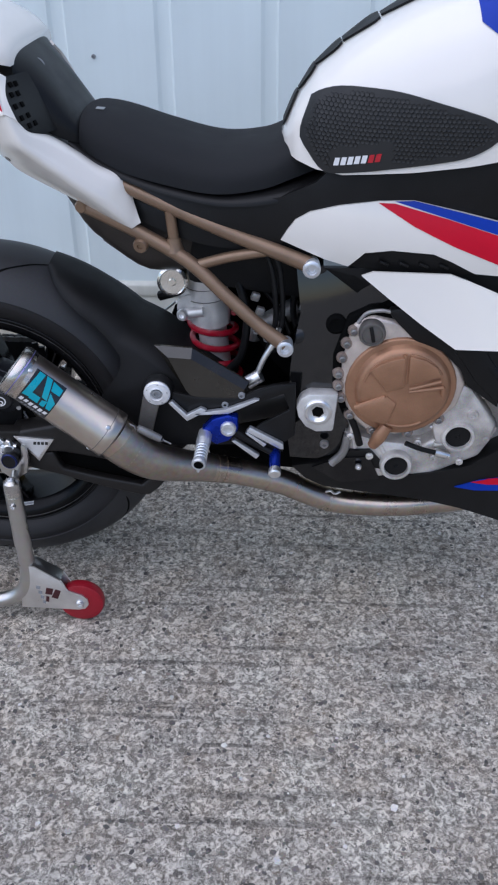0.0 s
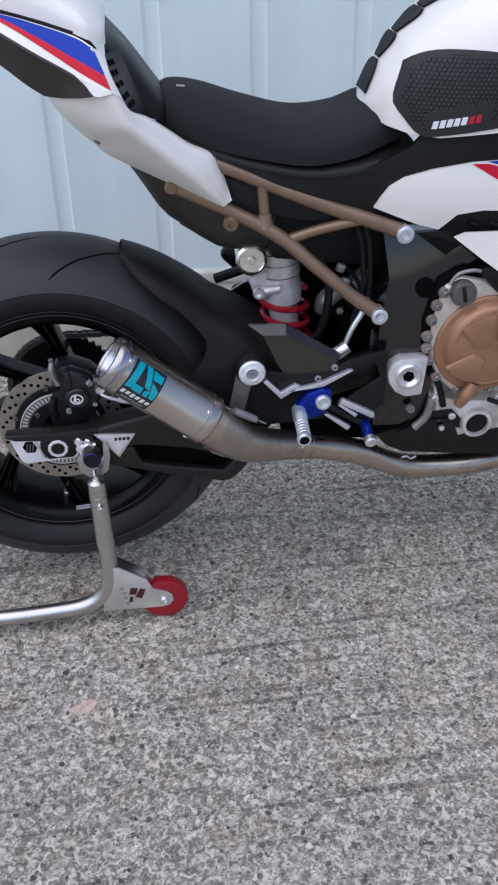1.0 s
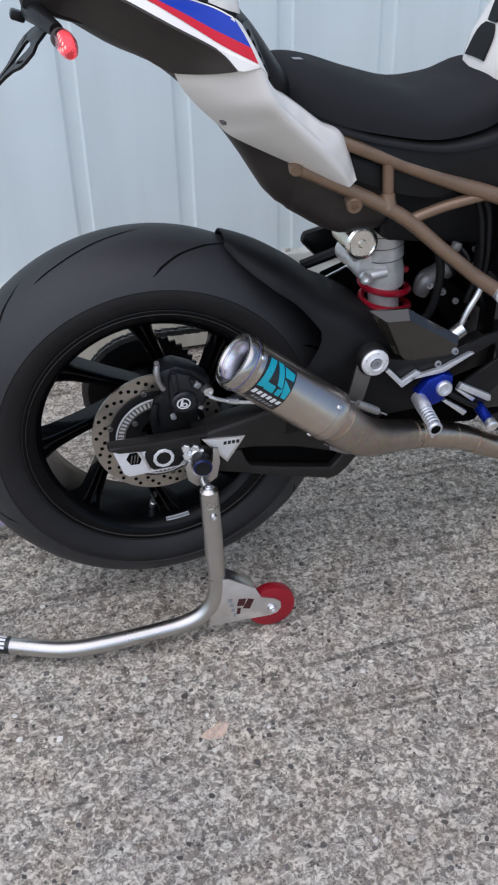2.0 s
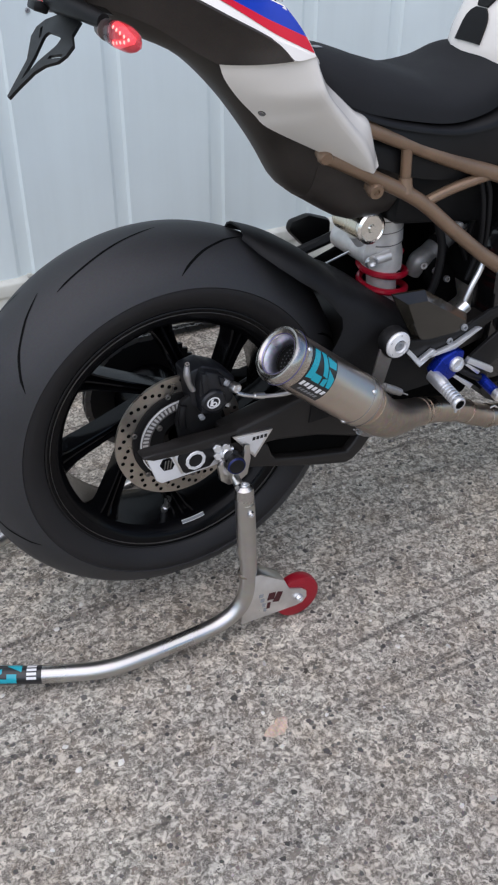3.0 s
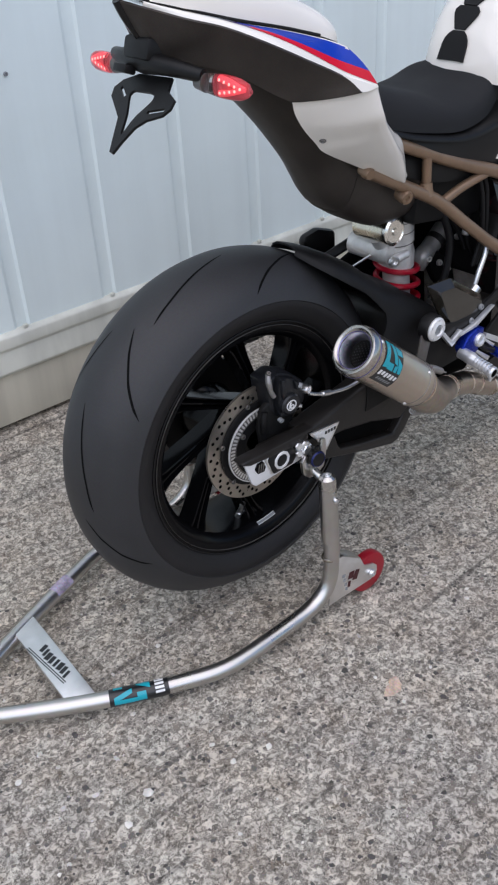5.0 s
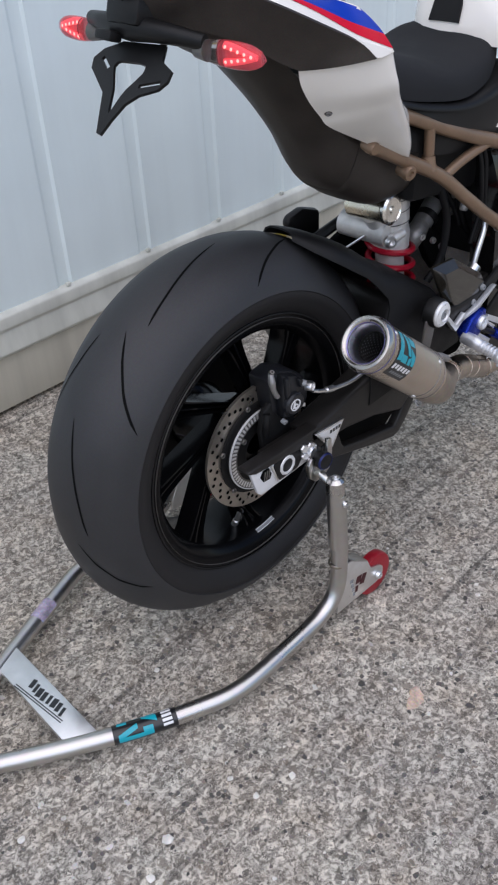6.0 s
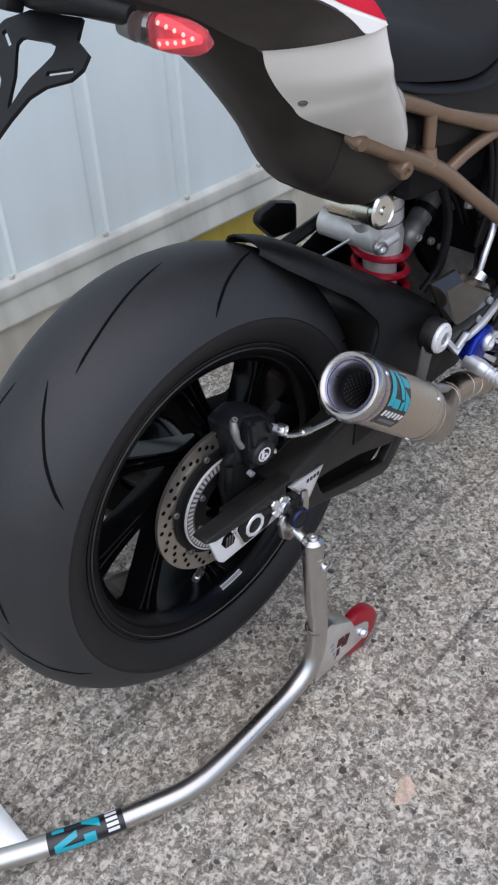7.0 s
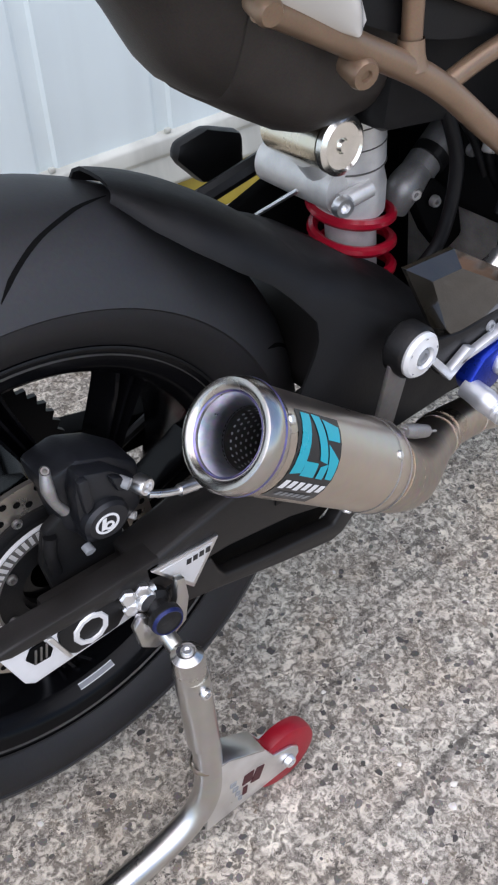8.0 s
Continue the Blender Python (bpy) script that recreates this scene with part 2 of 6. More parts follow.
# Near-black put in for shade in holes, gaps and deep parts; also colours frame_plug.
M_dark = surface("near-black for shade and plug", (0.003, 0.003, 0.003), 0.8, 0, 0.1, spec=0.06)
M_core = surface("sooty core steel", (0.05, 0.048, 0.046), 0.45, 0.7, 0.25, 60)
M_teal = surface("teal sticker", (0.0, 0.35, 0.44), 0.3, 0, 0.05, coat=0.3, bump=0)
M_stick = surface("black sticker", (0.008, 0.009, 0.011), 0.3, 0, 0.05, coat=0.3, bump=0)
M_print = surface("white print", (0.78, 0.78, 0.78), 0.4, 0, 0.03, bump=0)
M_grey = surface("grey print", (0.25, 0.26, 0.27), 0.4, 0, 0.03, bump=0)
M_redprint = surface("red print", (0.45, 0.01, 0.02), 0.4, 0, 0.03, bump=0)
M_spring = surface("red spring coating", (0.32, 0.004, 0.018), 0.3, 0, 0.08, coat=0.4)
M_anod = surface("blue anodised aluminium", (0.008, 0.030, 0.33), 0.28, 0.7, 0.1, 40)
M_wheelred = surface("red polyurethane", (0.30, 0.005, 0.016), 0.42, 0, 0.12, 30, 300, 0.15)
M_disc = surface("brake disc steel", (0.40, 0.36, 0.31), 0.3, 0.85, 0.12, 30, 400, 0.1, 0.0003)
M_pad = hexmesh("honeycomb grip pad")
M_lens = clear("clear red lens", (0.96, 0.38, 0.41), 0.15)
M_clearlens = clear("clear lens", (0.85, 0.8, 0.8), 0.1)
M_lensback = surface("pink lens back", (0.68, 0.26, 0.29), 0.25, 0.1, 0.1, 60)
M_led = glow("lit red diode", (1.0, 0.45, 0.38), 2.2)
M_ledbase = glow("glowing red reflector", (0.88, 0.16, 0.19), 0.6)
M_tanstone = surface("pale tan stone", (0.56, 0.42, 0.33), 0.7, 0, 0.3, 90, 300, 0.3)
M_chip = surface("pale stone chip", (0.70, 0.67, 0.61), 0.8, 0, 0.2, 80, 300, 0.3)
M_gold = brushed("gold anodised cap", (0.84, 0.78, 0.64), 0.25, (1, 1, 1), 30)
M_paleg = brushed("polished pale gold", (0.90, 0.87, 0.80), 0.22, (1, 1, 1), 30)
# Darkened copy of the roller red, for the shaded roller behind the cutouts.
M_roller_shade = surface("shaded roller red", (0.055, 0.006, 0.009), 0.6, 0, 0.1)
M_guard = surface("smoked gloss plastic", (0.022, 0.019, 0.014), 0.12, 0, 0.2, 30, 300, 0.02, coat=0.5)
M_fl = surface("cast magnesium flange", (0.66, 0.575, 0.51), 0.42, 0.5, 0.15, 40, 700, 0.35, 0.0006)
M_lug = surface("stained magnesium lug", (0.34, 0.27, 0.23), 0.45, 0.45, 0.2, 40, 600, 0.3, 0.0005)
M_capwhite = surface("bead-blasted white aluminium", (0.80, 0.80, 0.80), 0.38, 0.35, 0.06, 30)
M_satin = surface("satin anodised aluminium", (0.74, 0.76, 0.79), 0.38, 0.8, 0.08, 40, 300, 0.1)
M_caliper = surface("anodised black caliper", (0.013, 0.014, 0.017), 0.38, 0.2, 0.2, 40, 500, 0.3, 0.0005)
M_plate = surface("bright rolled aluminium", (0.86, 0.87, 0.89), 0.36, 0.4, 0.05, 30)
M_navy = surface("dark navy anodising", (0.012, 0.02, 0.10), 0.35, 0.5, 0.1, 40)
M_cone = surface("heat-blued inner steel", (0.56, 0.56, 0.62), 0.30, 1.0, 0.25, 25, 200, 0.05, 0.0002)
M_tint = surface("heat-blued steel", (0.24, 0.22, 0.46), 0.3, 0.9, 0.3, 30, 200, 0.05)
M_hanger = surface("dull grey bracket", (0.16, 0.15, 0.14), 0.45, 0.6, 0.15, 40)
M_dull = surface("dull cast aluminium", (0.30, 0.29, 0.28), 0.42, 0.6, 0.2, 40, 500, 0.3, 0.0005)
M_hose = surface("rubber hose", (0.006, 0.006, 0.0065), 0.45, 0, 0.15, 40, spec=0.25)

CY = -0.012  # centre plane of the motorcycle


# ---- mesh tools ----
def V(*p):
    return Vector(p if len(p) > 1 else p[0])


def finish(bm, angle=38, flat=False):
    bmesh.ops.recalc_face_normals(bm, faces=bm.faces)
    lim = radians(angle)
    for f in bm.faces:
        f.smooth = not flat
    for e in bm.edges:
        if len(e.link_faces) == 2 and e.calc_face_angle(0) > lim:
            e.smooth = False


def part(name, bm, material, parent=None, label="", angle=38):
    finish(bm, angle)
    me = bpy.data.meshes.new(name)
    bm.to_mesh(me)
    bm.free()
    me.materials.append(material)
    ob = new(name, me)
    ob.parent = parent
    if label:
        ob["label"] = label
    return ob


def thing(name, at, label, category, group="", kind=""):
    ob = new(name)
    ob.empty_display_size = 0.05
    ob.location = at
    return tagged(ob, label, category, group, kind)


def spline(pts, n):
    """n points spaced evenly along a Catmull-Rom curve through pts."""
    P = [Vector(p) for p in pts]
    if len(P) == 2:
        return [P[0].lerp(P[1], k / (n - 1)) for k in range(n)]
    Q = [2 * P[0] - P[1]] + P + [2 * P[-1] - P[-2]]
    fine = []
    for k in range(1, len(Q) - 2):
        a, b, c, d = Q[k - 1:k + 3]
        for s in range(16):
            t = s / 16
            fine.append(0.5 * ((2 * b) + (c - a) * t + (2 * a - 5 * b + 4 * c - d) * t * t + (3 * b - a - 3 * c + d) * t ** 3))
    fine.append(P[-1])
    run = [0.0]
    for p, q in zip(fine, fine[1:]):
        run.append(run[-1] + (q - p).length)
    out, k = [], 0
    for i in range(n):
        want = run[-1] * i / (n - 1)
        while k < len(run) - 2 and run[k + 1] < want:
            k += 1
        f = (want - run[k]) / max(1e-9, run[k + 1] - run[k])
        out.append(fine[k].lerp(fine[k + 1], min(1, max(0, f))))
    return out


def rings_mesh(bm, rings, closed=True, caps=True):
    vs = [[bm.verts.new(p) for p in r] for r in rings]
    for a, b in zip(vs, vs[1:]):
        m = len(a)
        for k in range(m if closed else m - 1):
            bm.faces.new((a[k], a[(k + 1) % m], b[(k + 1) % m], b[k]))
    if caps:
        bm.faces.new(vs[0][::-1])
        bm.faces.new(vs[-1])
    return bm


def tube(pts, r, seg=12, n=0, bm=None, smooth=True):
    """A round bar along pts; r is one radius or one for each point."""
    bm = bm or bmesh.new()
    n = n or (2 if len(pts) == 2 else 8 * (len(pts) - 1) + 1)
    path = spline(pts, n) if smooth else [Vector(p) for p in pts]
    rr = [r] * len(path) if isinstance(r, (int, float)) else [float(q) for q in np.interp(np.linspace(0, 1, len(path)), np.linspace(0, 1, len(r)), r)]
    rings, up = [], None
    for k, p in enumerate(path):
        d = (path[min(k + 1, len(path) - 1)] - path[max(k - 1, 0)]).normalized()
        if up is None:
            up = d.orthogonal().normalized()
        up = (up - d * up.dot(d)).normalized()
        side = d.cross(up)
        rings.append([p + rr[k] * (up * math.cos(2 * math.pi * i / seg) + side * math.sin(2 * math.pi * i / seg)) for i in range(seg)])
    return rings_mesh(bm, rings)


def lathe(profile, origin=(0, 0, 0), axis=(0, 1, 0), seg=32, bm=None):
    """Turns (radius, height) pairs round an axis."""
    bm = bm or bmesh.new()
    d = Vector(axis).normalized()
    u = d.orthogonal().normalized()
    w = d.cross(u)
    o = Vector(origin)
    prev = None
    for r, h in profile:
        if r < 1e-6:
            ring = [bm.verts.new(o + d * h)]
        else:
            ring = [bm.verts.new(o + d * h + r * (u * math.cos(2 * math.pi * k / seg) + w * math.sin(2 * math.pi * k / seg))) for k in range(seg)]
        if prev:
            for k in range(seg):
                j = (k + 1) % seg
                if len(prev) == 1 and len(ring) > 1:
                    bm.faces.new((prev[0], ring[j], ring[k]))
                elif len(ring) == 1 and len(prev) > 1:
                    bm.faces.new((prev[k], prev[j], ring[0]))
                elif len(ring) > 1:
                    bm.faces.new((prev[k], prev[j], ring[j], ring[k]))
        prev = ring
    return bm


def bevel(bm, width, seg=2, angle=30):
    es = [e for e in bm.edges if len(e.link_faces) == 2 and e.calc_face_angle(0) > radians(angle)]
    if es and width > 0:
        bmesh.ops.bevel(bm, geom=es, offset=width, segments=seg, affect="EDGES", profile=0.5, clamp_overlap=True)
    return bm


def prism(poly, y0, y1, width=0.002, bm=None, seg=2):
    """An outline in x and z, extruded across from y0 to y1, with rounded edges."""
    own = bmesh.new()
    a = [own.verts.new((x, y0, z)) for x, z in poly]
    b = [own.verts.new((x, y1, z)) for x, z in poly]
    own.faces.new(a)
    own.faces.new(b[::-1])
    for k in range(len(a)):
        j = (k + 1) % len(a)
        own.faces.new((a[k], b[k], b[j], a[j]))
    bmesh.ops.recalc_face_normals(own, faces=own.faces)
    bevel(own, width, seg)
    return join(bm, own) if bm else own


def join(bm, other):
    me = bpy.data.meshes.new("joined")
    other.to_mesh(me)
    other.free()
    bm.from_mesh(me)
    bpy.data.meshes.remove(me)
    return bm


def block(size, at=(0, 0, 0), turn=(0, 0, 0), width=0.003, bm=None, seg=2):
    own = bmesh.new()
    bmesh.ops.create_cube(own, size=1)
    bmesh.ops.scale(own, vec=size, verts=own.verts)
    bevel(own, width, seg)
    bmesh.ops.transform(own, matrix=pose(*at, *turn), verts=own.verts)
    return join(bm, own) if bm else own


def between(control):
    """A smooth sideways place y for every (x, z), from (x, z, y) control points."""
    c = np.array(control, float)
    mx, mz = c[:, 0].mean(), c[:, 1].mean()

    def terms(x, z):
        u, v = x - mx, z - mz
        t = [1, u, v]
        return t + [u * u, u * v, v * v] if len(c) >= 8 else t + [u * v] if len(c) >= 5 else t
    A = np.array([terms(x, z) for x, z, _ in c])
    fit = np.linalg.lstsq(A, c[:, 2], rcond=None)[0]

    def f(x, z):
        return float(np.dot(terms(x, z), fit))
    return f


def skin(poly, f, thick=0.004, cuts=3, curve=0, bm=None, lift=0.0, edge=0.0015):
    """A curved panel: an outline in x and z laid on the surface y = f(x, z), with a thickness towards the inside."""
    pts = [(x, 0, z) for x, z in poly]
    if curve:
        loop = spline(pts + [pts[0]], curve + 1)[:-1]
    else:
        loop = [Vector(p) for p in pts]
    own = bmesh.new()
    own.faces.new([own.verts.new(p) for p in loop])
    bmesh.ops.triangulate(own, faces=own.faces)
    for _ in range(cuts):
        long = [e for e in own.edges if e.calc_length() > 0.018]
        if not long:
            break
        bmesh.ops.subdivide_edges(own, edges=long, cuts=1)
        bmesh.ops.triangulate(own, faces=[q for q in own.faces if len(q.verts) > 3])
    bmesh.ops.beautify_fill(own, faces=own.faces, edges=[e for e in own.edges if not e.is_boundary])
    for v in own.verts:
        v.co.y = f(v.co.x, v.co.z) + lift
    bmesh.ops.recalc_face_normals(own, faces=own.faces)
    s = sum(q.normal.y for q in own.faces)
    if s > 0:
        bmesh.ops.reverse_faces(own, faces=own.faces)
    if thick:
        geo = bmesh.ops.extrude_face_region(own, geom=list(own.faces))
        moved = [g for g in geo["geom"] if isinstance(g, bmesh.types.BMVert)]
        for v in moved:
            v.co.y += thick
    return join(bm, own) if bm else own


def strip(A, B, n=40, m=8, bulge=0.0, thick=0.004):
    """A curved band between two lines in space, bulged outwards across its middle."""
    own = bmesh.new()
    P, Q = spline(A, n), spline(B, n)
    rows = []
    for p, q in zip(P, Q):
        row = []
        for k in range(m + 1):
            t = k / m
            row.append(p.lerp(q, t) + Vector((0, -0.5, 0.8)) * bulge * 4 * t * (1 - t))
        rows.append(row)
    rings_mesh(own, rows, closed=False, caps=False)
    bmesh.ops.recalc_face_normals(own, faces=own.faces)
    bmesh.ops.solidify(own, geom=list(own.faces), thickness=thick)
    return own


def mirrored(bm, y=None):
    """The same mesh on the other side of the motorcycle's centre plane."""
    other = bm.copy()
    for v in other.verts:
        v.co.y = 2 * (CY if y is None else y) - v.co.y
    bmesh.ops.reverse_faces(other, faces=other.faces)
    return other


def bolt(at, axis=(0, -1, 0), r=0.007, h=0.005, bm=None):
    """A domed screw head with a hexagon socket."""
    return lathe([(r, 0), (r, h * 0.5), (r * 0.8, h), (r * 0.45, h), (r * 0.42, h * 0.3), (0, h * 0.3)], at, axis, 14, bm)


# ---- ground and wall ----
own = bmesh.new()
rings_mesh(own, [[(x, y, z) for x in (-150, -3, 0, 3, 150)] for y, z in ((-150, 0), (0.28, 0), (0.42, 0.004), (0.56, 0.018), (0.68, 0.036), (0.78, 0.047), (150, 0.047))], closed=False, caps=False)
ground = part("ground", own, M_ground)
tagged(ground, "worn grey concrete slab with exposed aggregate", "ground", kind="structure")

WALL = 0.78
PITCH = 0.2495


def sheet_wall():
    """Sheet steel with narrow upright ribs every quarter metre."""
    own = bmesh.new()
    line = []
    x = 0.003 - 26 * PITCH
    while x < 7.0:
        for dx, dy in ((-0.040, 0.0), (-0.031, 0.0055), (-0.026, 0.0065), (-0.008, 0.0065), (-0.004, 0.0055), (0.002, -0.0010), (0.008, 0.0)):
            line.append((x + dx, WALL + dy))
        x += PITCH
    zs = (0.296, 1.2, 2.59)
    vs = [[own.verts.new((a, b, z)) for a, b in line] for z in zs]
    for r, q in zip(vs, vs[1:]):
        for k in range(len(line) - 1):
            own.faces.new((r[k], r[k + 1], q[k + 1], q[k]))
    geo = bmesh.ops.extrude_face_region(own, geom=list(own.faces))
    for v in (g for g in geo["geom"] if isinstance(g, bmesh.types.BMVert)):
        v.co.y += 0.06
    return own


wall = part("wall_north", sheet_wall(), M_wall, angle=20)
tagged(wall, "pale blue-grey ribbed sheet steel wall", "wall", kind="structure")


def along(profile, x0, x1, width=0.003):
    """A (y, z) profile run along x."""
    own = bmesh.new()
    rings_mesh(own, [[(x, y, z) for y, z in profile] for x in (x0, x1)])
    bmesh.ops.recalc_face_normals(own, faces=own.faces)
    return bevel(own, width, 2)


part("bottom_rail", along([(WALL - 0.003, 0.300), (WALL - 0.016, 0.293), (WALL - 0.017, 0.264), (WALL - 0.010, 0.257), (WALL - 0.022, 0.206), (WALL - 0.012, 0.1955), (WALL + 0.05, 0.195), (WALL + 0.05, 0.300)], -6.4, 7.0, 0.004), M_rail, wall, "off-white folded steel rail")
for x0, x1 in ((-6.4, 0.622), (1.024, 7.0)):
    part("sill_plate", along([(WALL - 0.006, 0.195), (WALL - 0.006, 0.062), (WALL + 0.05, 0.062), (WALL + 0.05, 0.195)], x0, x1), M_cream, wall, "cream painted sill plate")
part("yellow_plate", along([(WALL + 0.014, 0.195), (WALL + 0.014, 0.062), (WALL + 0.05, 0.062), (WALL + 0.05, 0.195)], 0.623, 1.023), M_yellow, wall, "recessed yellow painted plate")
part("plate_lip", along([(WALL - 0.008, 0.098), (WALL - 0.008, 0.062), (WALL + 0.013, 0.062), (WALL + 0.013, 0.098)], 0.6235, 1.0225), M_cream, wall)
# Solid black strip that stands in for shade in the gap below the sill.
part("footing", along([(WALL + 0.02, 0.061), (WALL + 0.02, 0.03), (WALL + 0.06, 0.03), (WALL + 0.06, 0.061)], -6.4, 7.0), M_matt, wall, "black strip put in for the shaded gap under the wall")
for k in range(-8, 10):
    x = 0.003 + PITCH * k
    part("rib_foot", block((0.012, 0.010, 0.010), (x - 0.014, WALL - 0.006, 0.303), width=0.003), M_rail, wall)
part("wall_bolt", bolt((0.064, WALL - 0.001, 0.865), r=0.005, h=0.004), M_grey, wall)

# ---- paddock stand ----
stand = thing("paddock_stand", (0.16, 0, 0), "brushed stainless paddock stand with red rollers under the swingarm", "paddock stand")
stand.location = (0, 0, 0)
right = [(0.058, -0.200, 0.288), (0.060, -0.203, 0.200), (0.060, -0.204, 0.115), (0.046, -0.204, 0.068), (0.008, -0.203, 0.042), (-0.06, -0.204, 0.035),
         (-0.155, -0.206, 0.034), (-0.205, -0.201, 0.034), (-0.25, -0.186, 0.034), (-0.34, -0.146, 0.034), (-0.43, -0.097, 0.034), (-0.53, -0.035, 0.034)]
left = [(0.062, 0.232, 0.288), (0.064, 0.234, 0.200), (0.064, 0.236, 0.115), (0.050, 0.236, 0.068), (0.012, 0.234, 0.042), (-0.06, 0.233, 0.035),
        (-0.155, 0.229, 0.034), (-0.205, 0.222, 0.034), (-0.25, 0.206, 0.034), (-0.34, 0.170, 0.034), (-0.43, 0.132, 0.034), (-0.53, 0.085, 0.034)]
end = [(-0.585, 0.004, 0.034), (-0.60, 0.03, 0.034), (-0.585, 0.056, 0.034)]
part("stand_tube", tube(right + end + left[::-1], 0.0148, 24, 240), M_steel, stand, "bent stainless tube, polished")


def stand_side(s, y):
    """Post top, fork, roller and bracket of one side; s is -1 on the near side."""
    before = set(stand.children)
    part("post_sleeve", lathe([(0, 0.033), (0.009, 0.033), (0.0148, 0.028), (0.0157, 0.022), (0.0157, -0.11), (0.0150, -0.112)], (0.061, y + 0.004, 0.287), (-0.02, -0.03 * s, 1), 24), M_steel, stand, "capped sleeve on the post")
    part("weld_bead", lathe([(0.0146, -0.004), (0.0164, -0.001), (0.0164, 0.001), (0.0146, 0.004)], (0.0635, y + 0.001, 0.136), (0, 0, 1), 20), M_elbow, stand, "heat-tinted weld bead")
    part("cap_screw", bolt((0.0605, y + 0.004, 0.320), (0, 0, 1), 0.006, 0.003), M_alu, stand)
    part("post_screw", bolt((0.063, y + s * 0.013, 0.274), (0, s, 0), 0.006, 0.005), M_alu, stand)
    fork = [(0.030, 0.345), (0.034, 0.318), (0.048, 0.305), (0.066, 0.305), (0.082, 0.316), (0.088, 0.345), (0.086, 0.372), (0.078, 0.374), (0.075, 0.350), (0.066, 0.333), (0.050, 0.334), (0.044, 0.352), (0.038, 0.356)]
    yi = y - s * 0.038
    part("fork", prism(fork, yi - 0.004, yi + 0.004, 0.0015), M_steel, stand, "forked steel hook under the bobbin")
    part("fork_pin", tube([(0.060, yi, 0.315), (0.061, y, 0.297)], 0.008, 14), M_steel, stand)
    br = [(0.067, 0.138), (0.082, 0.136), (0.128, 0.104), (0.140, 0.078), (0.165, 0.068), (0.175, 0.058), (0.176, 0.044), (0.168, 0.034), (0.156, 0.031), (0.045, 0.034), (0.048, 0.060), (0.062, 0.085)]
    for o in (-0.013, 0.013):
        plate = part("roller_bracket", prism(br, y + o - 0.002, y + o + 0.002, 0.001), M_alu, stand, "laser-cut steel bracket plate")
        if o * s > 0:
            f = y + o + s * 0.0024
            # Cutouts are flat patches painted in the shaded roller's red.
            for q in ([(0.099, 0.085), (0.112, 0.083), (0.108, 0.068), (0.095, 0.070)], [(0.116, 0.082), (0.126, 0.078), (0.118, 0.058), (0.106, 0.062)], [(0.096, 0.064), (0.102, 0.063), (0.100, 0.050), (0.094, 0.051)]):
                part("cutout", prism(q, f - 0.0004, f + 0.0004, 0), M_roller_shade, plate)
            for q in range(4):
                part("print_bar", prism([(0.080 + 0.003 * q, 0.090 - 0.012 * q), (0.088 + 0.002 * q, 0.088 - 0.012 * q), (0.087 + 0.002 * q, 0.081 - 0.012 * q), (0.079 + 0.003 * q, 0.083 - 0.012 * q)], f - 0.0003, f + 0.0003, 0), M_grey, plate)
    part("bracket_top", prism([(0.066, 0.1385), (0.082, 0.1365), (0.1285, 0.1045), (0.1270, 0.1015), (0.081, 0.1335), (0.066, 0.1355)], y - 0.0150, y + 0.0150, 0.0012), M_steel, stand, "folded top of the roller bracket")
    roll = part("roller", lathe([(0.010, -0.0105), (0.038, -0.0110), (0.0425, -0.009), (0.044, -0.004), (0.044, 0.004), (0.0425, 0.009), (0.038, 0.0110), (0.010, 0.0105)], (0.160, y, 0.0445), (0, 1, 0), 40), M_wheelred, stand, "red polyurethane roller")
    part("roller_bolt", bolt((0.160, y + s * 0.0155, 0.0475), (0, s, 0), 0.008, 0.006), M_alu, roll)
    for ob in set(stand.children) - before:
        ob.data.transform(Matrix.Translation((-0.004, 0, 0)))
        for sub_ in ob.children:
            sub_.data.transform(Matrix.Translation((-0.004, 0, 0)))


stand_side(-1, -0.202)
stand_side(1, 0.234)

cross = part("cross_plate", prism([(-0.452, -0.085), (-0.405, -0.108), (-0.392, 0.146), (-0.440, 0.125)], -0.046, -0.038, 0.001), M_alu, stand, "flat steel cross plate with dark print")
for v in cross.data.vertices:
    v.co = (v.co.x, v.co.z, -v.co.y)
for k in range(8):
    bmq = block((0.017, 0.0055 + 0.002 * (k % 3), 0.0008), (-0.4205 + 0.002 * math.sin(k), -0.032 + 0.0118 * k, 0.0466), (0, 0, 20), 0)
    part("print_bar", bmq, M_stick, cross)


for x in (-0.4345, -0.4385):
    part("print_line", block((0.0016, 0.118, 0.0008), (x, 0.012, 0.0466), (0, 0, 4), 0), M_stick, cross)
STAND_PATH = spline(right + end + left[::-1], 240)


def wrap_on_tube(name, x0, x1, start, stop, material, parent, lift=0.0004, n=10, slant=0.0, near=True):
    """A sticker round the near stand tube, between two places along it and two angles (0: on top, 90: outwards)."""
    pts = [p for p in (STAND_PATH[:120] if near else STAND_PATH[:120:-1]) if x1 - 0.004 <= p.x <= x0 + 0.004]
    pts = spline([p for p in pts if abs(p.z - 0.034) < 0.01], 12)
    own = bmesh.new()
    rows = []
    for k, p in enumerate(pts):
        d = (pts[min(k + 1, 11)] - pts[max(k - 1, 0)]).normalized()
        out = Vector((d.y, -d.x, 0)).normalized()
        if out.y > 0:
            out = -out
        rows.append([p + (0.0148 + lift) * (Vector((0, 0, 1)) * math.cos(radians(g)) + out * math.sin(radians(g))) for g in np.linspace(start + slant * k / 11, stop + slant * k / 11, n)])
    return part(name, rings_mesh(own, rows, closed=False, caps=False), material, parent)


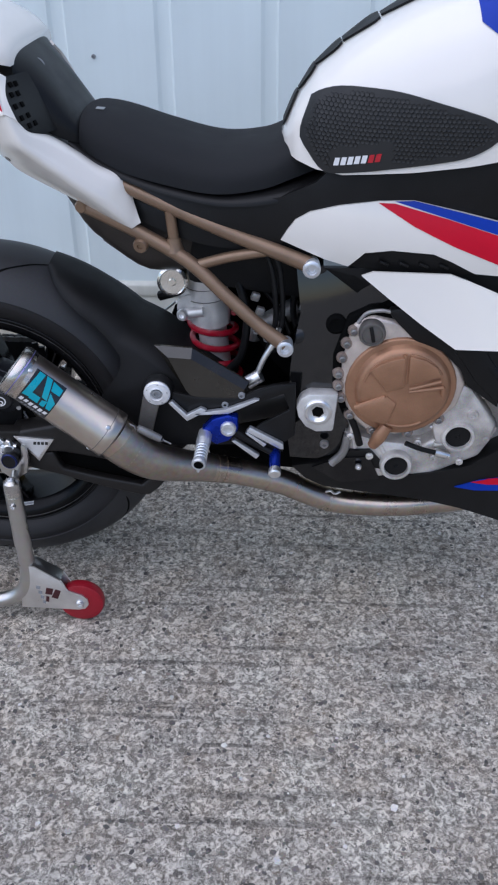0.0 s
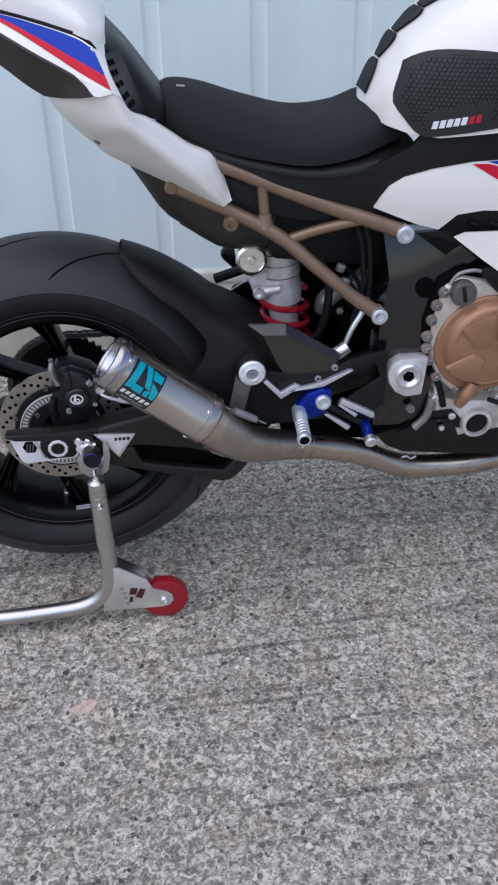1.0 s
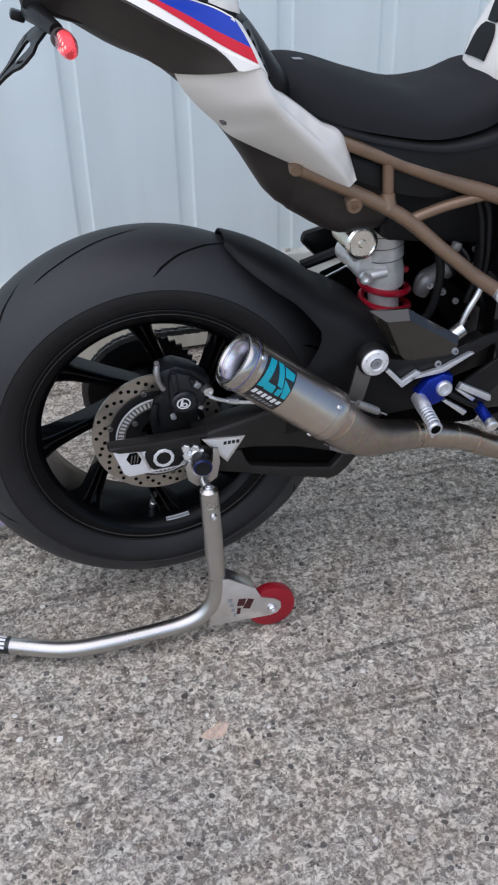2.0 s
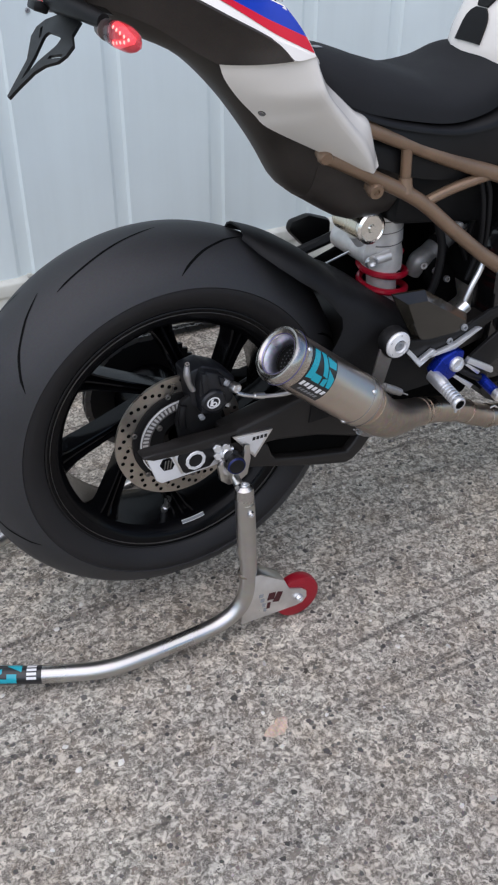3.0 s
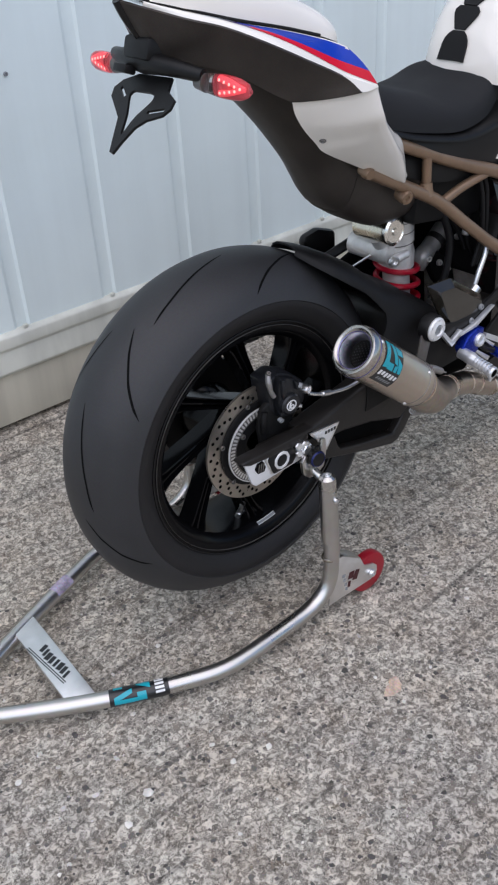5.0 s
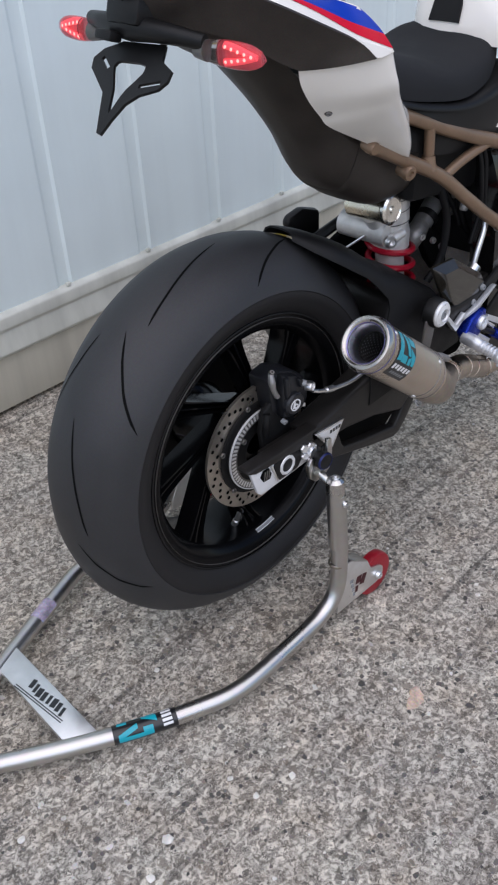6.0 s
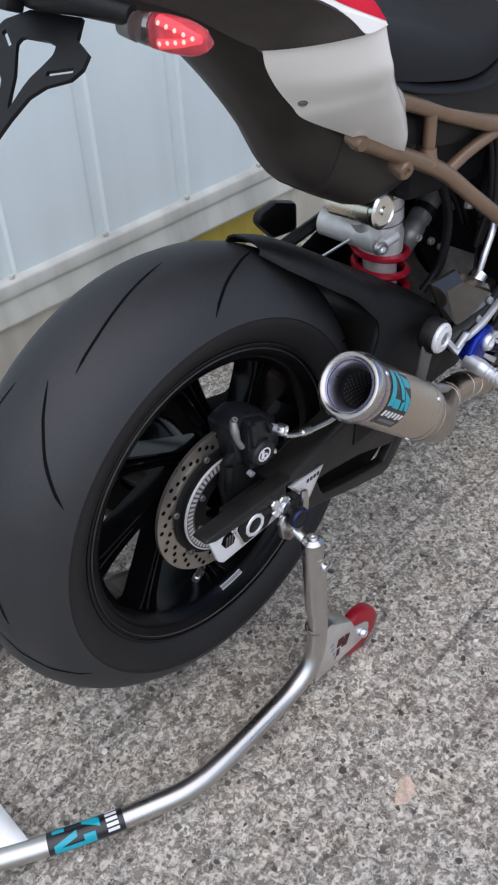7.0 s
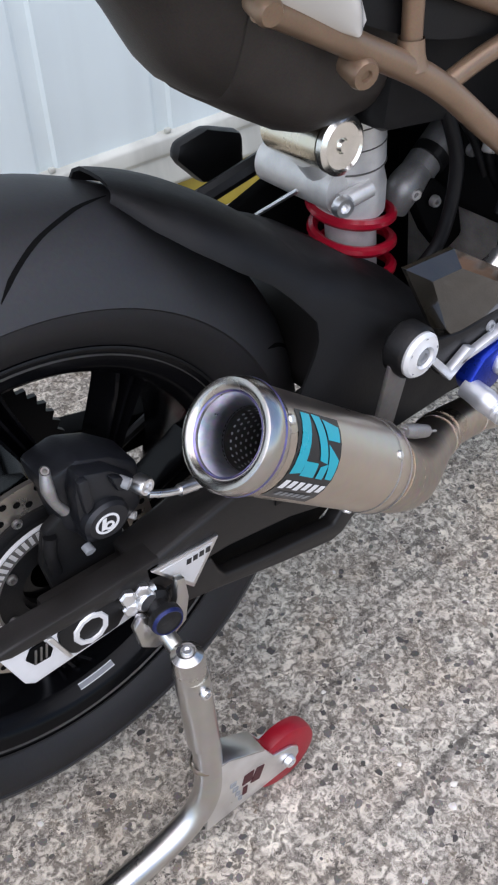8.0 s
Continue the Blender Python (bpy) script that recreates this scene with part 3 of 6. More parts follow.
tape = wrap_on_tube("tape_band", -0.286, -0.332, -60, 80, M_violet, stand, near=False)
tape["label"] = "faded violet tape round the tube"
st = wrap_on_tube("sticker", -0.296, -0.388, -80, 140, M_stick, stand)
st["label"] = "black and teal sticker round the tube"
for x0, x1, g0, g1, slant in ((-0.330, -0.384, -62, -34, -10), (-0.330, -0.350, -22, 24, -40), (-0.352, -0.384, 2, 34, 46), (-0.366, -0.385, -36, -8, 0), (-0.331, -0.348, 36, 96, 0), (-0.350, -0.384, 66, 98, 0)):
    wrap_on_tube("teal_mark", x0, x1, g0, g1, M_teal, st, 0.0008, slant=slant)
for k in range(5):
    wrap_on_tube("print_bar", -0.303 - 0.002 * (k % 2), -0.319, -50 + 26 * k, -33 + 26 * k, M_print, st, 0.0008)

# ---- motorcycle ----
bike = thing("motorcycle", (0, 0, 0), "white, blue and red sport motorcycle on a rear paddock stand", "motorcycle")
AX = 0.361
WY = -0.003  # centre plane of the rear wheel


def spin(profile, seg=96):
    return lathe([(r, y + WY) for r, y in profile], (0, 0, AX), (0, 1, 0), seg)


wheel = part("rear_wheel", spin([(0.190, -0.055), (0.198, -0.068), (0.206, -0.074), (0.2235, -0.076), (0.226, -0.072), (0.218, -0.066), (0.212, -0.050), (0.198, -0.020), (0.198, 0.020), (0.212, 0.050), (0.218, 0.066), (0.226, 0.072), (0.2235, 0.076), (0.206, 0.074), (0.198, 0.068), (0.190, 0.055), (0.187, 0.02), (0.187, -0.02), (0.190, -0.055)]), M_barrel, bike, "gloss black forged rear wheel")
crown = [(0.0, 0.3278), (0.020, 0.3262), (0.039, 0.3210), (0.0585, 0.3106), (0.076, 0.2940), (0.0875, 0.2790), (0.0940, 0.2665)]
near_crown = [(0.0, 0.3278), (0.020, 0.3256), (0.039, 0.3196), (0.0585, 0.3078), (0.076, 0.2908), (0.087, 0.2755), (0.0930, 0.2625)]
prof = [(r, -y) for y, r in near_crown[::-1]] + [(r, y) for y, r in crown[1:]]
tyre = part("tyre", spin(prof, 128), M_rubber, wheel, "wide black sport tyre with slit grooves")
for s in (-1, 1):
    edge = [(0.2665, s * 0.0940), (0.2650, s * 0.0930), (0.258, s * 0.0950)] if s > 0 else [(0.2625, -0.0930), (0.2608, -0.0916), (0.2545, -0.0930)]
    part("sidewall", spin(edge + [(0.247, s * 0.0915), (0.236, s * 0.086), (0.228, s * 0.080), (0.2225, s * 0.074)], 128), M_side, wheel)
    # Thin grey ring imitates the bright line that light draws along the lip.
    part("rim_edge", spin([(0.2147, s * 0.0745), (0.2153, s * 0.0772), (0.2162, s * 0.0745)], 128), M_hanger, wheel)
    part("rim_line", spin([(0.2205, s * 0.0772), (0.2220, s * 0.0778), (0.2235, s * 0.0772)], 128), M_black, wheel)


def crown_r(y):
    side = near_crown if y < 0 else crown
    return float(np.interp(abs(y), [q[0] for q in side], [q[1] for q in side]))


def groove(th, ys, width=0.0016):
    """A flat strip on the tread, coloured for a slit's shade: angles in degrees and sideways places."""
    own = bmesh.new()
    tt = np.linspace(0, 1, 18)
    rows = []
    A = np.interp(tt, np.linspace(0, 1, len(th)), th)
    Y = np.interp(tt, np.linspace(0, 1, len(ys)), ys)
    for k, t in enumerate(tt):
        w = width * min(1, 6 * t + 0.2, 6 * (1 - t) + 0.2)
        k2 = min(k + 1, 17)
        k1 = max(k - 1, 0)
        dy, da = Y[k2] - Y[k1], radians(A[k2] - A[k1]) * 0.32
        ln = math.hypot(dy, da)
        row = []
        for s in (-1, 1):
            y, a = Y[k] + s * w * da / ln, radians(A[k]) - s * w * dy / ln / 0.32
            r = crown_r(y) + 0.0005
            row.append((r * math.cos(a), WY + y, AX + r * math.sin(a)))
        rows.append(row)
    return rings_mesh(own, rows, closed=False, caps=False)


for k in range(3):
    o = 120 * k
    part("groove", groove([120.5 + o, 112 + o, 103 + o, 89 + o], [-0.042, -0.034, -0.023, -0.005]), M_groove_shade, wheel)
    part("groove", groove([124.5 + o, 134.5 + o, 141 + o, 147.5 + o], [-0.021, -0.048, -0.065, -0.084]), M_groove_shade, wheel)
    part("groove", groove([128 + o, 138 + o, 150 + o], [0.018, 0.034, 0.058], 0.0014), M_groove_shade, wheel)
    part("groove", groove([60.5 + o, 52 + o, 43 + o, 29 + o], [-0.042, -0.034, -0.023, -0.005]), M_groove_shade, wheel)
    part("groove", groove([64.5 + o, 74.5 + o, 81 + o, 87.5 + o], [-0.021, -0.048, -0.065, -0.084]), M_groove_shade, wheel)

part("hub", spin([(0.018, -0.070), (0.040, -0.070), (0.050, -0.062), (0.046, -0.02), (0.046, 0.02), (0.055, 0.05), (0.06, 0.065), (0.03, 0.07)], 40), M_wheel, wheel)
SPOKE = ((-1, 0.026), (-1, 0.000), (-0.90, -0.010), (-0.72, -0.011), (-0.50, 0.006), (-0.26, 0.008), (-0.10, -0.009), (0.10, -0.009), (0.26, 0.008), (0.50, 0.006), (0.72, -0.011), (0.90, -0.010), (1, 0.000), (1, 0.026))
for k in range(8):
    a0 = 94.5 + 45 * k
    pts, ws = [], []
    for r, y, hw in ((0.059, -0.036, 0.0095), (0.078, -0.036, 0.0095), (0.100, -0.036, 0.0100), (0.125, -0.036, 0.0110), (0.150, -0.036, 0.0125), (0.174, -0.037, 0.0150), (0.199, -0.040, 0.024)):
        a = radians(a0 + 16.8) - math.asin(0.0585 / r)
        pts.append((r * math.cos(a), WY + y, AX + r * math.sin(a)))
        ws.append(hw)
    path = spline(pts, 20)
    rings = []
    for i, p in enumerate(path):
        d = (path[min(i + 1, 19)] - path[max(i - 1, 0)]).normalized()
        w = d.cross(Vector((0, 1, 0))).normalized() * float(np.interp(i / 19, np.linspace(0, 1, 7), ws))
        deep = float(np.interp(i / 19, (0, 0.25, 0.85, 1), (0.35, 0.8, 1.0, 0.5)))
        rings.append([p + w * q + V(0, o if abs(q) == 1 else -0.009 + (o + 0.009) * deep, 0) for q, o in SPOKE])
    part("spoke", rings_mesh(bmesh.new(), rings), M_wheel, wheel, angle=25)
rows = []
for g in np.linspace(270.5, 283, 9):
    row = []
    for f in (0.30, 0.5, 0.70):
        r = 0.190 + 0.008 * f - 0.0006
        row.append((r * math.cos(radians(g)), WY - 0.055 - 0.013 * f - 0.0004, AX + r * math.sin(radians(g))))
    rows.append(row)
label_strip = part("rim_sticker", rings_mesh(bmesh.new(), rows, closed=False, caps=False), M_grey, wheel)
for j in (0, 2):
    part("sticker_edge", tube([(q[j][0], q[j][1], q[j][2]) for q in rows], 0.0006, 6), M_print, label_strip)
vz = math.radians(-95)
part("valve", lathe([(0.006, 0), (0.006, 0.012), (0.0045, 0.012), (0.0045, 0.034), (0.0055, 0.034), (0.0055, 0.040), (0, 0.040)], (0.187 * math.cos(vz), WY - 0.025, AX + 0.187 * math.sin(vz)), (-0.85 * math.cos(vz), -0.35, -0.85 * math.sin(vz)), 12), M_alu, wheel)

# brake disc with its drillings, sensor ring and carrier
DY = -0.078


def ring_plate(r0, r1, y0, y1, seg=72):
    return lathe([(r0, y0), (r1, y0), (r1, y1), (r0, y1), (r0, y0)], (0, 0, AX), (0, 1, 0), seg)


disc = part("brake_disc", ring_plate(0.074, 0.110, DY, DY + 0.005), M_disc, wheel, "drilled steel brake disc")
hole = lathe([(0, 0), (0.0034, 0)], (0, 0, 0), (0, 1, 0), 10)
hole_me = bpy.data.meshes.new("drilling")
hole.to_mesh(hole_me)
hole.free()
hole_me.materials.append(M_dark)
for k in range(60):
    a = radians(6 * k + 2)
    r = 0.090 + 0.0065 * (k % 3)
    ob = new("drilling", hole_me)
    ob.parent = disc
    ob.location = (r * math.cos(a), DY - 0.0004, AX + r * math.sin(a))
part("disc_carrier", ring_plate(0.030, 0.082, DY - 0.004, DY + 0.010), M_matt, wheel)
part("ring_carrier", ring_plate(0.034, 0.072, DY - 0.010, DY - 0.004), M_matt, wheel)
sens = part("sensor_ring", ring_plate(0.057, 0.0725, DY - 0.0125, DY - 0.0095), M_hanger, wheel, "slotted speed sensor ring")
part("ring_edge", ring_plate(0.0708, 0.0726, DY - 0.0132, DY - 0.0100), M_capwhite, sens)
slot = block((0.0090, 0.0008, 0.0036), width=0)
slot_me = bpy.data.meshes.new("slot")
slot.to_mesh(slot_me)
slot.free()
slot_me.materials.append(M_cast)
for k in range(60):
    a = radians(6 * k)
    ob = new("slot", slot_me)
    ob.parent = sens
    ob.matrix_local = Matrix.Translation((0.0645 * math.cos(a), DY - 0.0127, AX + 0.0645 * math.sin(a))) @ Matrix.Rotation(-a, 4, "Y")
for k in range(6):
    a = radians(60 * k + 20)
    part("disc_bolt", bolt((0.050 * math.cos(a), DY - 0.010, AX + 0.050 * math.sin(a)), r=0.005, h=0.004), M_hanger, wheel)
    part("rivet", bolt((0.082 * math.cos(a + 0.4), DY - 0.003, AX + 0.082 * math.sin(a + 0.4)), r=0.0048, h=0.003), M_hanger, wheel)

# chain sprocket on the far side, seen through the wheel
own = bmesh.new()
teeth = 44
ro = []
for k in range(teeth * 2):
    a = math.pi * k / teeth
    r = 0.108 if k % 2 else 0.101
    ro.append((r * math.cos(a), AX + r * math.sin(a)))
sy = CY + 0.088
own = prism(ro, sy, sy + 0.006, 0)
part("sprocket", own, M_black, wheel, "black toothed chain sprocket")
link = bmesh.new()
for o in (-0.0055, 0.0055):
    plate = [(0.0085 * math.cos(g) + (0.006 if math.cos(g) > 0 else -0.006), (0.0062 if abs(math.cos(g)) > 0.3 else 0.0045) * math.sin(g)) for g in np.linspace(0, 2 * math.pi, 13)[:-1]]
    prism(plate, o - 0.001, o + 0.001, 0, link)
for o in (-0.006, 0.006):
    lathe([(0, -0.0075), (0.0035, -0.0075), (0.0035, 0.0075), (0, 0.0075)], (o, 0, 0), (0, 1, 0), 8, link)
finish(link)
link_me = bpy.data.meshes.new("chain_link")
link.to_mesh(link_me)
link.free()
link_me.materials.append(M_hanger)
chain = part("chain", tube([(0.55, sy + 0.003, 0.42), (0.30, sy + 0.003, 0.36), (0.055, sy + 0.003, AX - 0.095)], 0.006, 8), M_matt, bike, "dull steel drive chain")
run = [(0.104 * math.cos(radians(g)), sy + 0.003, AX + 0.104 * math.sin(radians(g))) for g in range(285, 88, -12)] + [(0.15, sy + 0.003, 0.464), (0.32, sy + 0.003, 0.475), (0.55, sy + 0.003, 0.488)]
stations = spline(run, 62)
for k, (p, q) in enumerate(zip(stations, stations[1:])):
    ob = new("chain_link", link_me)
    ob.parent = chain
    m = p.lerp(q, 0.5)
    ob.matrix_local = Matrix.Translation((m.x, m.y + (0.0012 if k % 2 else -0.0012), m.z)) @ Matrix.Rotation(-math.atan2(q.z - p.z, q.x - p.x), 4, "Y")

# swingarm
arm = part("swingarm", prism([(0.050, 0.391), (0.052, 0.368), (0.064, 0.345), (0.125, 0.350), (0.145, 0.349), (0.22, 0.335), (0.298, 0.308), (0.335, 0.335), (0.40, 0.40), (0.56, 0.44), (0.59, 0.47), (0.57, 0.485), (0.46, 0.462), (0.36, 0.452), (0.27, 0.441), (0.20, 0.420), (0.12, 0.403), (0.07, 0.392)], -0.1500, -0.100, 0.006, seg=3), M_arm, bike, "matt black braced swingarm")
part("arm_end", prism([(-0.030, 0.382), (-0.034, 0.344), (-0.02, 0.338), (0.08, 0.338), (0.08, 0.38)], -0.132, -0.108, 0.004), M_arm, arm)
part("arm_tip", prism([(-0.088, 0.391), (-0.092, 0.387), (-0.074, 0.379), (0.0, 0.373), (0.070, 0.367), (0.070, 0.3925), (0.0, 0.390), (-0.06, 0.391)], -0.1500, -0.124, 0.003), M_arm, arm)
part("arm_brace", prism([(0.05, 0.345), (0.062, 0.318), (0.128, 0.300), (0.21, 0.275), (0.280, 0.257), (0.296, 0.260), (0.314, 0.276), (0.334, 0.302), (0.352, 0.340), (0.322, 0.340), (0.298, 0.298), (0.283, 0.281), (0.195, 0.299), (0.140, 0.313), (0.133, 0.325), (0.125, 0.348)], -0.1485, -0.130, 0.004, seg=3), M_arm, arm)
# Added sheet: its near-black stands in for the shade inside the slot.
part("arm_web", prism([(0.12, 0.352), (0.30, 0.335), (0.345, 0.330), (0.332, 0.290), (0.285, 0.258), (0.12, 0.294)], -0.118, -0.112, 0.001), M_dark, arm, "near-black sheet put in for the slot's shade")
# Far side takes near-black instead of the arm coating, for its shade.
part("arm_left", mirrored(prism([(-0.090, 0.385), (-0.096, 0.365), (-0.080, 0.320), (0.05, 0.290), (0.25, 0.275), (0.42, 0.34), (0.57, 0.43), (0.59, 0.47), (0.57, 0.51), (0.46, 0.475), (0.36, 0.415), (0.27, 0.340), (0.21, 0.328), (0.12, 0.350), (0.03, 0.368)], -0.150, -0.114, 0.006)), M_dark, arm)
part("arm_bridge", block((0.10, 0.20, 0.10), (0.355, CY, 0.44), (0, 25, 0), 0.02, seg=3), M_arm, arm)
axle_plate = part("axle_plate", prism([(-0.086, 0.390), (-0.042, 0.378), (-0.014, 0.373), (0.031, 0.371), (0.056, 0.367), (0.060, 0.352), (0.046, 0.337), (0.0, 0.334), (-0.062, 0.331), (-0.070, 0.338)], -0.1475, -0.141, 0.0015), M_plate, bike, "bright machined axle plate")
part("axle_block", prism([(-0.034, 0.374), (-0.024, 0.378), (0.018, 0.376), (0.030, 0.368), (0.032, 0.352), (0.020, 0.338), (-0.022, 0.337), (-0.034, 0.350)], -0.1500, -0.136, 0.003), M_black, axle_plate)
part("block_strip", prism([(-0.043, 0.377), (-0.039, 0.377), (-0.026, 0.341), (-0.030, 0.341)], -0.1515, -0.146, 0.0008), M_alu, axle_plate)
part("adjuster_slot", prism([(-0.064, 0.366), (-0.058, 0.376), (-0.046, 0.376), (-0.040, 0.362), (-0.044, 0.354), (-0.058, 0.355)], -0.1495, -0.147, 0.0006), M_dark, axle_plate)
for k in range(3):
    part("adjuster_thread", block((0.002, 0.003, 0.016), (-0.056 + 0.005 * k, -0.1492, 0.365), (0, 12, 0), 0.0005), M_hanger, axle_plate)
part("axle_nut", lathe([(0.010, 0), (0.0172, 0), (0.0180, 0.002), (0.0180, 0.007), (0.0166, 0.009), (0.0126, 0.009), (0.0118, 0.007), (0.0118, 0.0)], (-0.0045, -0.1425, 0.3585), (0, -1, 0), 10), M_capwhite, axle_plate, angle=50)
part("axle_recess", lathe([(0.0123, 0.0080), (0.0110, 0.003), (0.007, 0.002), (0, 0.002)], (-0.0045, -0.1425, 0.3585), (0, -1, 0), 24), M_cast, axle_plate)
part("adjuster", tube([(0.028, -0.150, 0.362), (0.060, -0.150, 0.360)], 0.0055, 12), M_alu, axle_plate)
for x, z in ((0.033, 0.371), (0.034, 0.356), (0.048, 0.368)):
    part("adjuster_nut", lathe([(0.0075, 0), (0.0075, 0.006), (0.0055, 0.008), (0, 0.008)], (x, -0.150, z), (-0.35, -1, 0.2), 6), M_alu, axle_plate)
part("adjuster_cup", lathe([(0.0105, 0), (0.0105, 0.012), (0.0085, 0.014), (0, 0.014)], (0.046, -0.146, 0.358), (0.1, -1, 0), 16), M_alu, axle_plate)
badge = part("arm_badge", prism([(0.058, 0.384), (0.131, 0.379), (0.099, 0.332)], -0.1540, -0.1490, 0.0012), M_alu, bike, "silver triangular badge with dark print")
part("badge_face", prism([(0.066, 0.380), (0.123, 0.376), (0.098, 0.340)], -0.1547, -0.1539, 0), M_capwhite, badge)
for k in range(4):
    part("print_bar", prism([(0.094 + 0.007 * k, 0.3745), (0.099 + 0.007 * k, 0.374), (0.098 + 0.007 * k, 0.368), (0.093 + 0.007 * k, 0.3685)], -0.1551, -0.1546, 0), M_stick, badge)
bob = part("stand_bobbin", lathe([(0.008, 0.03), (0.008, 0.0), (0.0145, 0.0), (0.0155, -0.003), (0.0155, -0.008), (0.010, -0.012), (0.010, -0.020), (0.0155, -0.024), (0.0155, -0.030), (0.013, -0.033), (0.005, -0.034), (0, -0.034)], (0.056, -0.148, 0.347), (0.10, 1, 0), 24), M_black, bike, "black stand bobbin with a blue ring")
part("bobbin_ring", lathe([(0.0150, -0.0300), (0.0154, -0.0312), (0.0138, -0.0338), (0.0125, -0.0335)], (0.056, -0.148, 0.347), (0.10, 1, 0), 24), M_navy, bob)

# rear caliper, bracket and hose
cal = part("brake_caliper", prism([(-0.004, 0.512), (0.030, 0.520), (0.062, 0.503), (0.090, 0.474), (0.088, 0.440), (0.062, 0.412), (0.020, 0.414), (0.004, 0.440), (0.000, 0.480)], -0.112, -0.066, 0.007, seg=2), M_caliper, bike, "black rear brake caliper")
part("caliper_face", prism([(0.020, 0.520), (0.052, 0.505), (0.078, 0.473), (0.077, 0.440), (0.048, 0.415), (0.016, 0.424), (0.012, 0.459), (0.013, 0.496)], -0.128, -0.108, 0.006, seg=2), M_caliper, cal)
part("caliper_boss", lathe([(0.024, 0.0), (0.023, 0.006), (0.0195, 0.009), (0, 0.009)], (0.036, -0.127, 0.452), (0, -1, 0), 28), M_caliper, cal)
part("caliper_rib", prism([(0.016, 0.516), (0.026, 0.517), (0.028, 0.478), (0.018, 0.470)], -0.133, -0.124, 0.003), M_caliper, cal)
part("caliper_rib", prism([(0.046, 0.504), (0.058, 0.496), (0.066, 0.474), (0.052, 0.478)], -0.134, -0.124, 0.004), M_caliper, cal)
part("caliper_slide", tube([(-0.003, -0.118, 0.535), (-0.006, -0.122, 0.520), (-0.004, -0.124, 0.500), (0.003, -0.124, 0.482)], [0.0045, 0.0062, 0.0045, 0.0050], 12), M_dull, cal)
part("slide_screw", bolt((-0.004, -0.120, 0.538), (-0.2, -0.7, 0.7), 0.0045, 0.005), M_hanger, cal)
part("caliper_pin", tube([(0.056, -0.126, 0.488), (0.062, -0.136, 0.486)], 0.006, 12), M_grey, cal)
part("caliper_pin", tube([(0.062, -0.122, 0.430), (0.067, -0.129, 0.430)], 0.004, 12), M_cast, cal)
part("caliper_pin", tube([(0.016, -0.122, 0.419), (0.016, -0.130, 0.417)], 0.005, 12), M_grey, cal)
part("banjo", lathe([(0.0100, 0), (0.0100, 0.010), (0.0085, 0.013), (0.006, 0.013), (0.005, 0.010), (0, 0.010)], (0.076, -0.124, 0.468), (0.25, -1, 0.1), 16), M_alu, cal)
mk = part("caliper_mark", lathe([(0.0098, 0), (0.0122, 0), (0.0122, 0.0007), (0.0098, 0.0007), (0.0098, 0)], (0.034, -0.1362, 0.452), (0, -1, 0), 28), M_print, cal, "round white mark")
part("mark_stroke", prism([(0.030, 0.460), (0.034, 0.460), (0.031, 0.446), (0.027, 0.446)], -0.1370, -0.1362, 0), M_print, mk)
part("mark_stroke", lathe([(0.0028, 0), (0.0052, 0), (0.0052, 0.0007), (0.0028, 0.0007), (0.0028, 0)], (0.0355, -0.1362, 0.4485), (0, -1, 0), 18), M_print, mk)
fit_cal = Matrix.Translation((0.037, 0.004, 0.443)) @ Matrix.Diagonal((0.92, 1, 0.80, 1)) @ Matrix.Translation((-0.034, 0, -0.452))
for ob in (cal, *cal.children, *mk.children):
    ob.data.transform(fit_cal)
part("caliper_carrier", prism([(-0.016, 0.405), (-0.006, 0.440), (0.02, 0.455), (0.07, 0.44), (0.06, 0.37), (-0.01, 0.36)], -0.106, -0.094, 0.004), M_matt, bike)
part("sensor_lead", tube([(-0.004, -0.108, 0.436), (-0.008, -0.110, 0.418), (-0.006, -0.108, 0.396)], 0.006, 10), M_hose, bike)
part("brake_hose", tube([(0.078, -0.132, 0.449), (0.092, -0.135, 0.443), (0.112, -0.136, 0.436), (0.135, -0.137, 0.431), (0.17, -0.139, 0.428), (0.22, -0.136, 0.432), (0.30, -0.120, 0.45)], 0.0035, 10), M_alu, bike, "braided steel brake hose")
part("hose_fitting", tube([(0.106, -0.136, 0.4385), (0.124, -0.135, 0.433)], 0.0055, 10), M_alu, bike)

# hugger over the front of the tyre
def hugger():
    own = bmesh.new()
    rings = []
    for k in range(49):
        g = 66.5 - 64.5 * k / 48
        a = radians(g)
        r = float(np.interp(g, (2, 10, 17.5, 24, 38, 50, 60, 66.5), (0.50, 0.47, 0.445, 0.408, 0.361, 0.350, 0.344, 0.340)))
        rw = float(np.interp(g, (24, 40, 52, 58, 63, 66.5), (0.140, 0.118, 0.106, 0.090, 0.066, 0.034)))
        sh = 0.034 * min(1.1, max(0.1, rw / 0.108))
        low = float(np.interp(g, (2, 20, 26, 31, 34, 54, 64), (0.20, 0.212, 0.252, 0.304, 0.316, 0.316, 0.327)))
        low = min(low, r - sh - 0.003)
        ring = []
        for y, rr in ((-rw, low), (-rw, r - sh), (-rw + 0.06 * sh, r - sh * 0.8), (-rw * 0.93, r - sh * 0.52), (-rw * 0.74, r - sh * 0.20), (-rw * 0.42, r), (0.0, r), (0.015, r - 0.001), (0.024, r - 0.006), (0.026, r - 0.014)):
            ring.append((rr * math.cos(a), CY + y, AX + rr * math.sin(a)))
        rings.append(ring)
    rings_mesh(own, rings, closed=False, caps=False)
    bmesh.ops.recalc_face_normals(own, faces=own.faces)
    bmesh.ops.solidify(own, geom=list(own.faces), thickness=0.003)
    return own


part("hugger", hugger(), M_matt, bike, "matt black tyre hugger", angle=50)

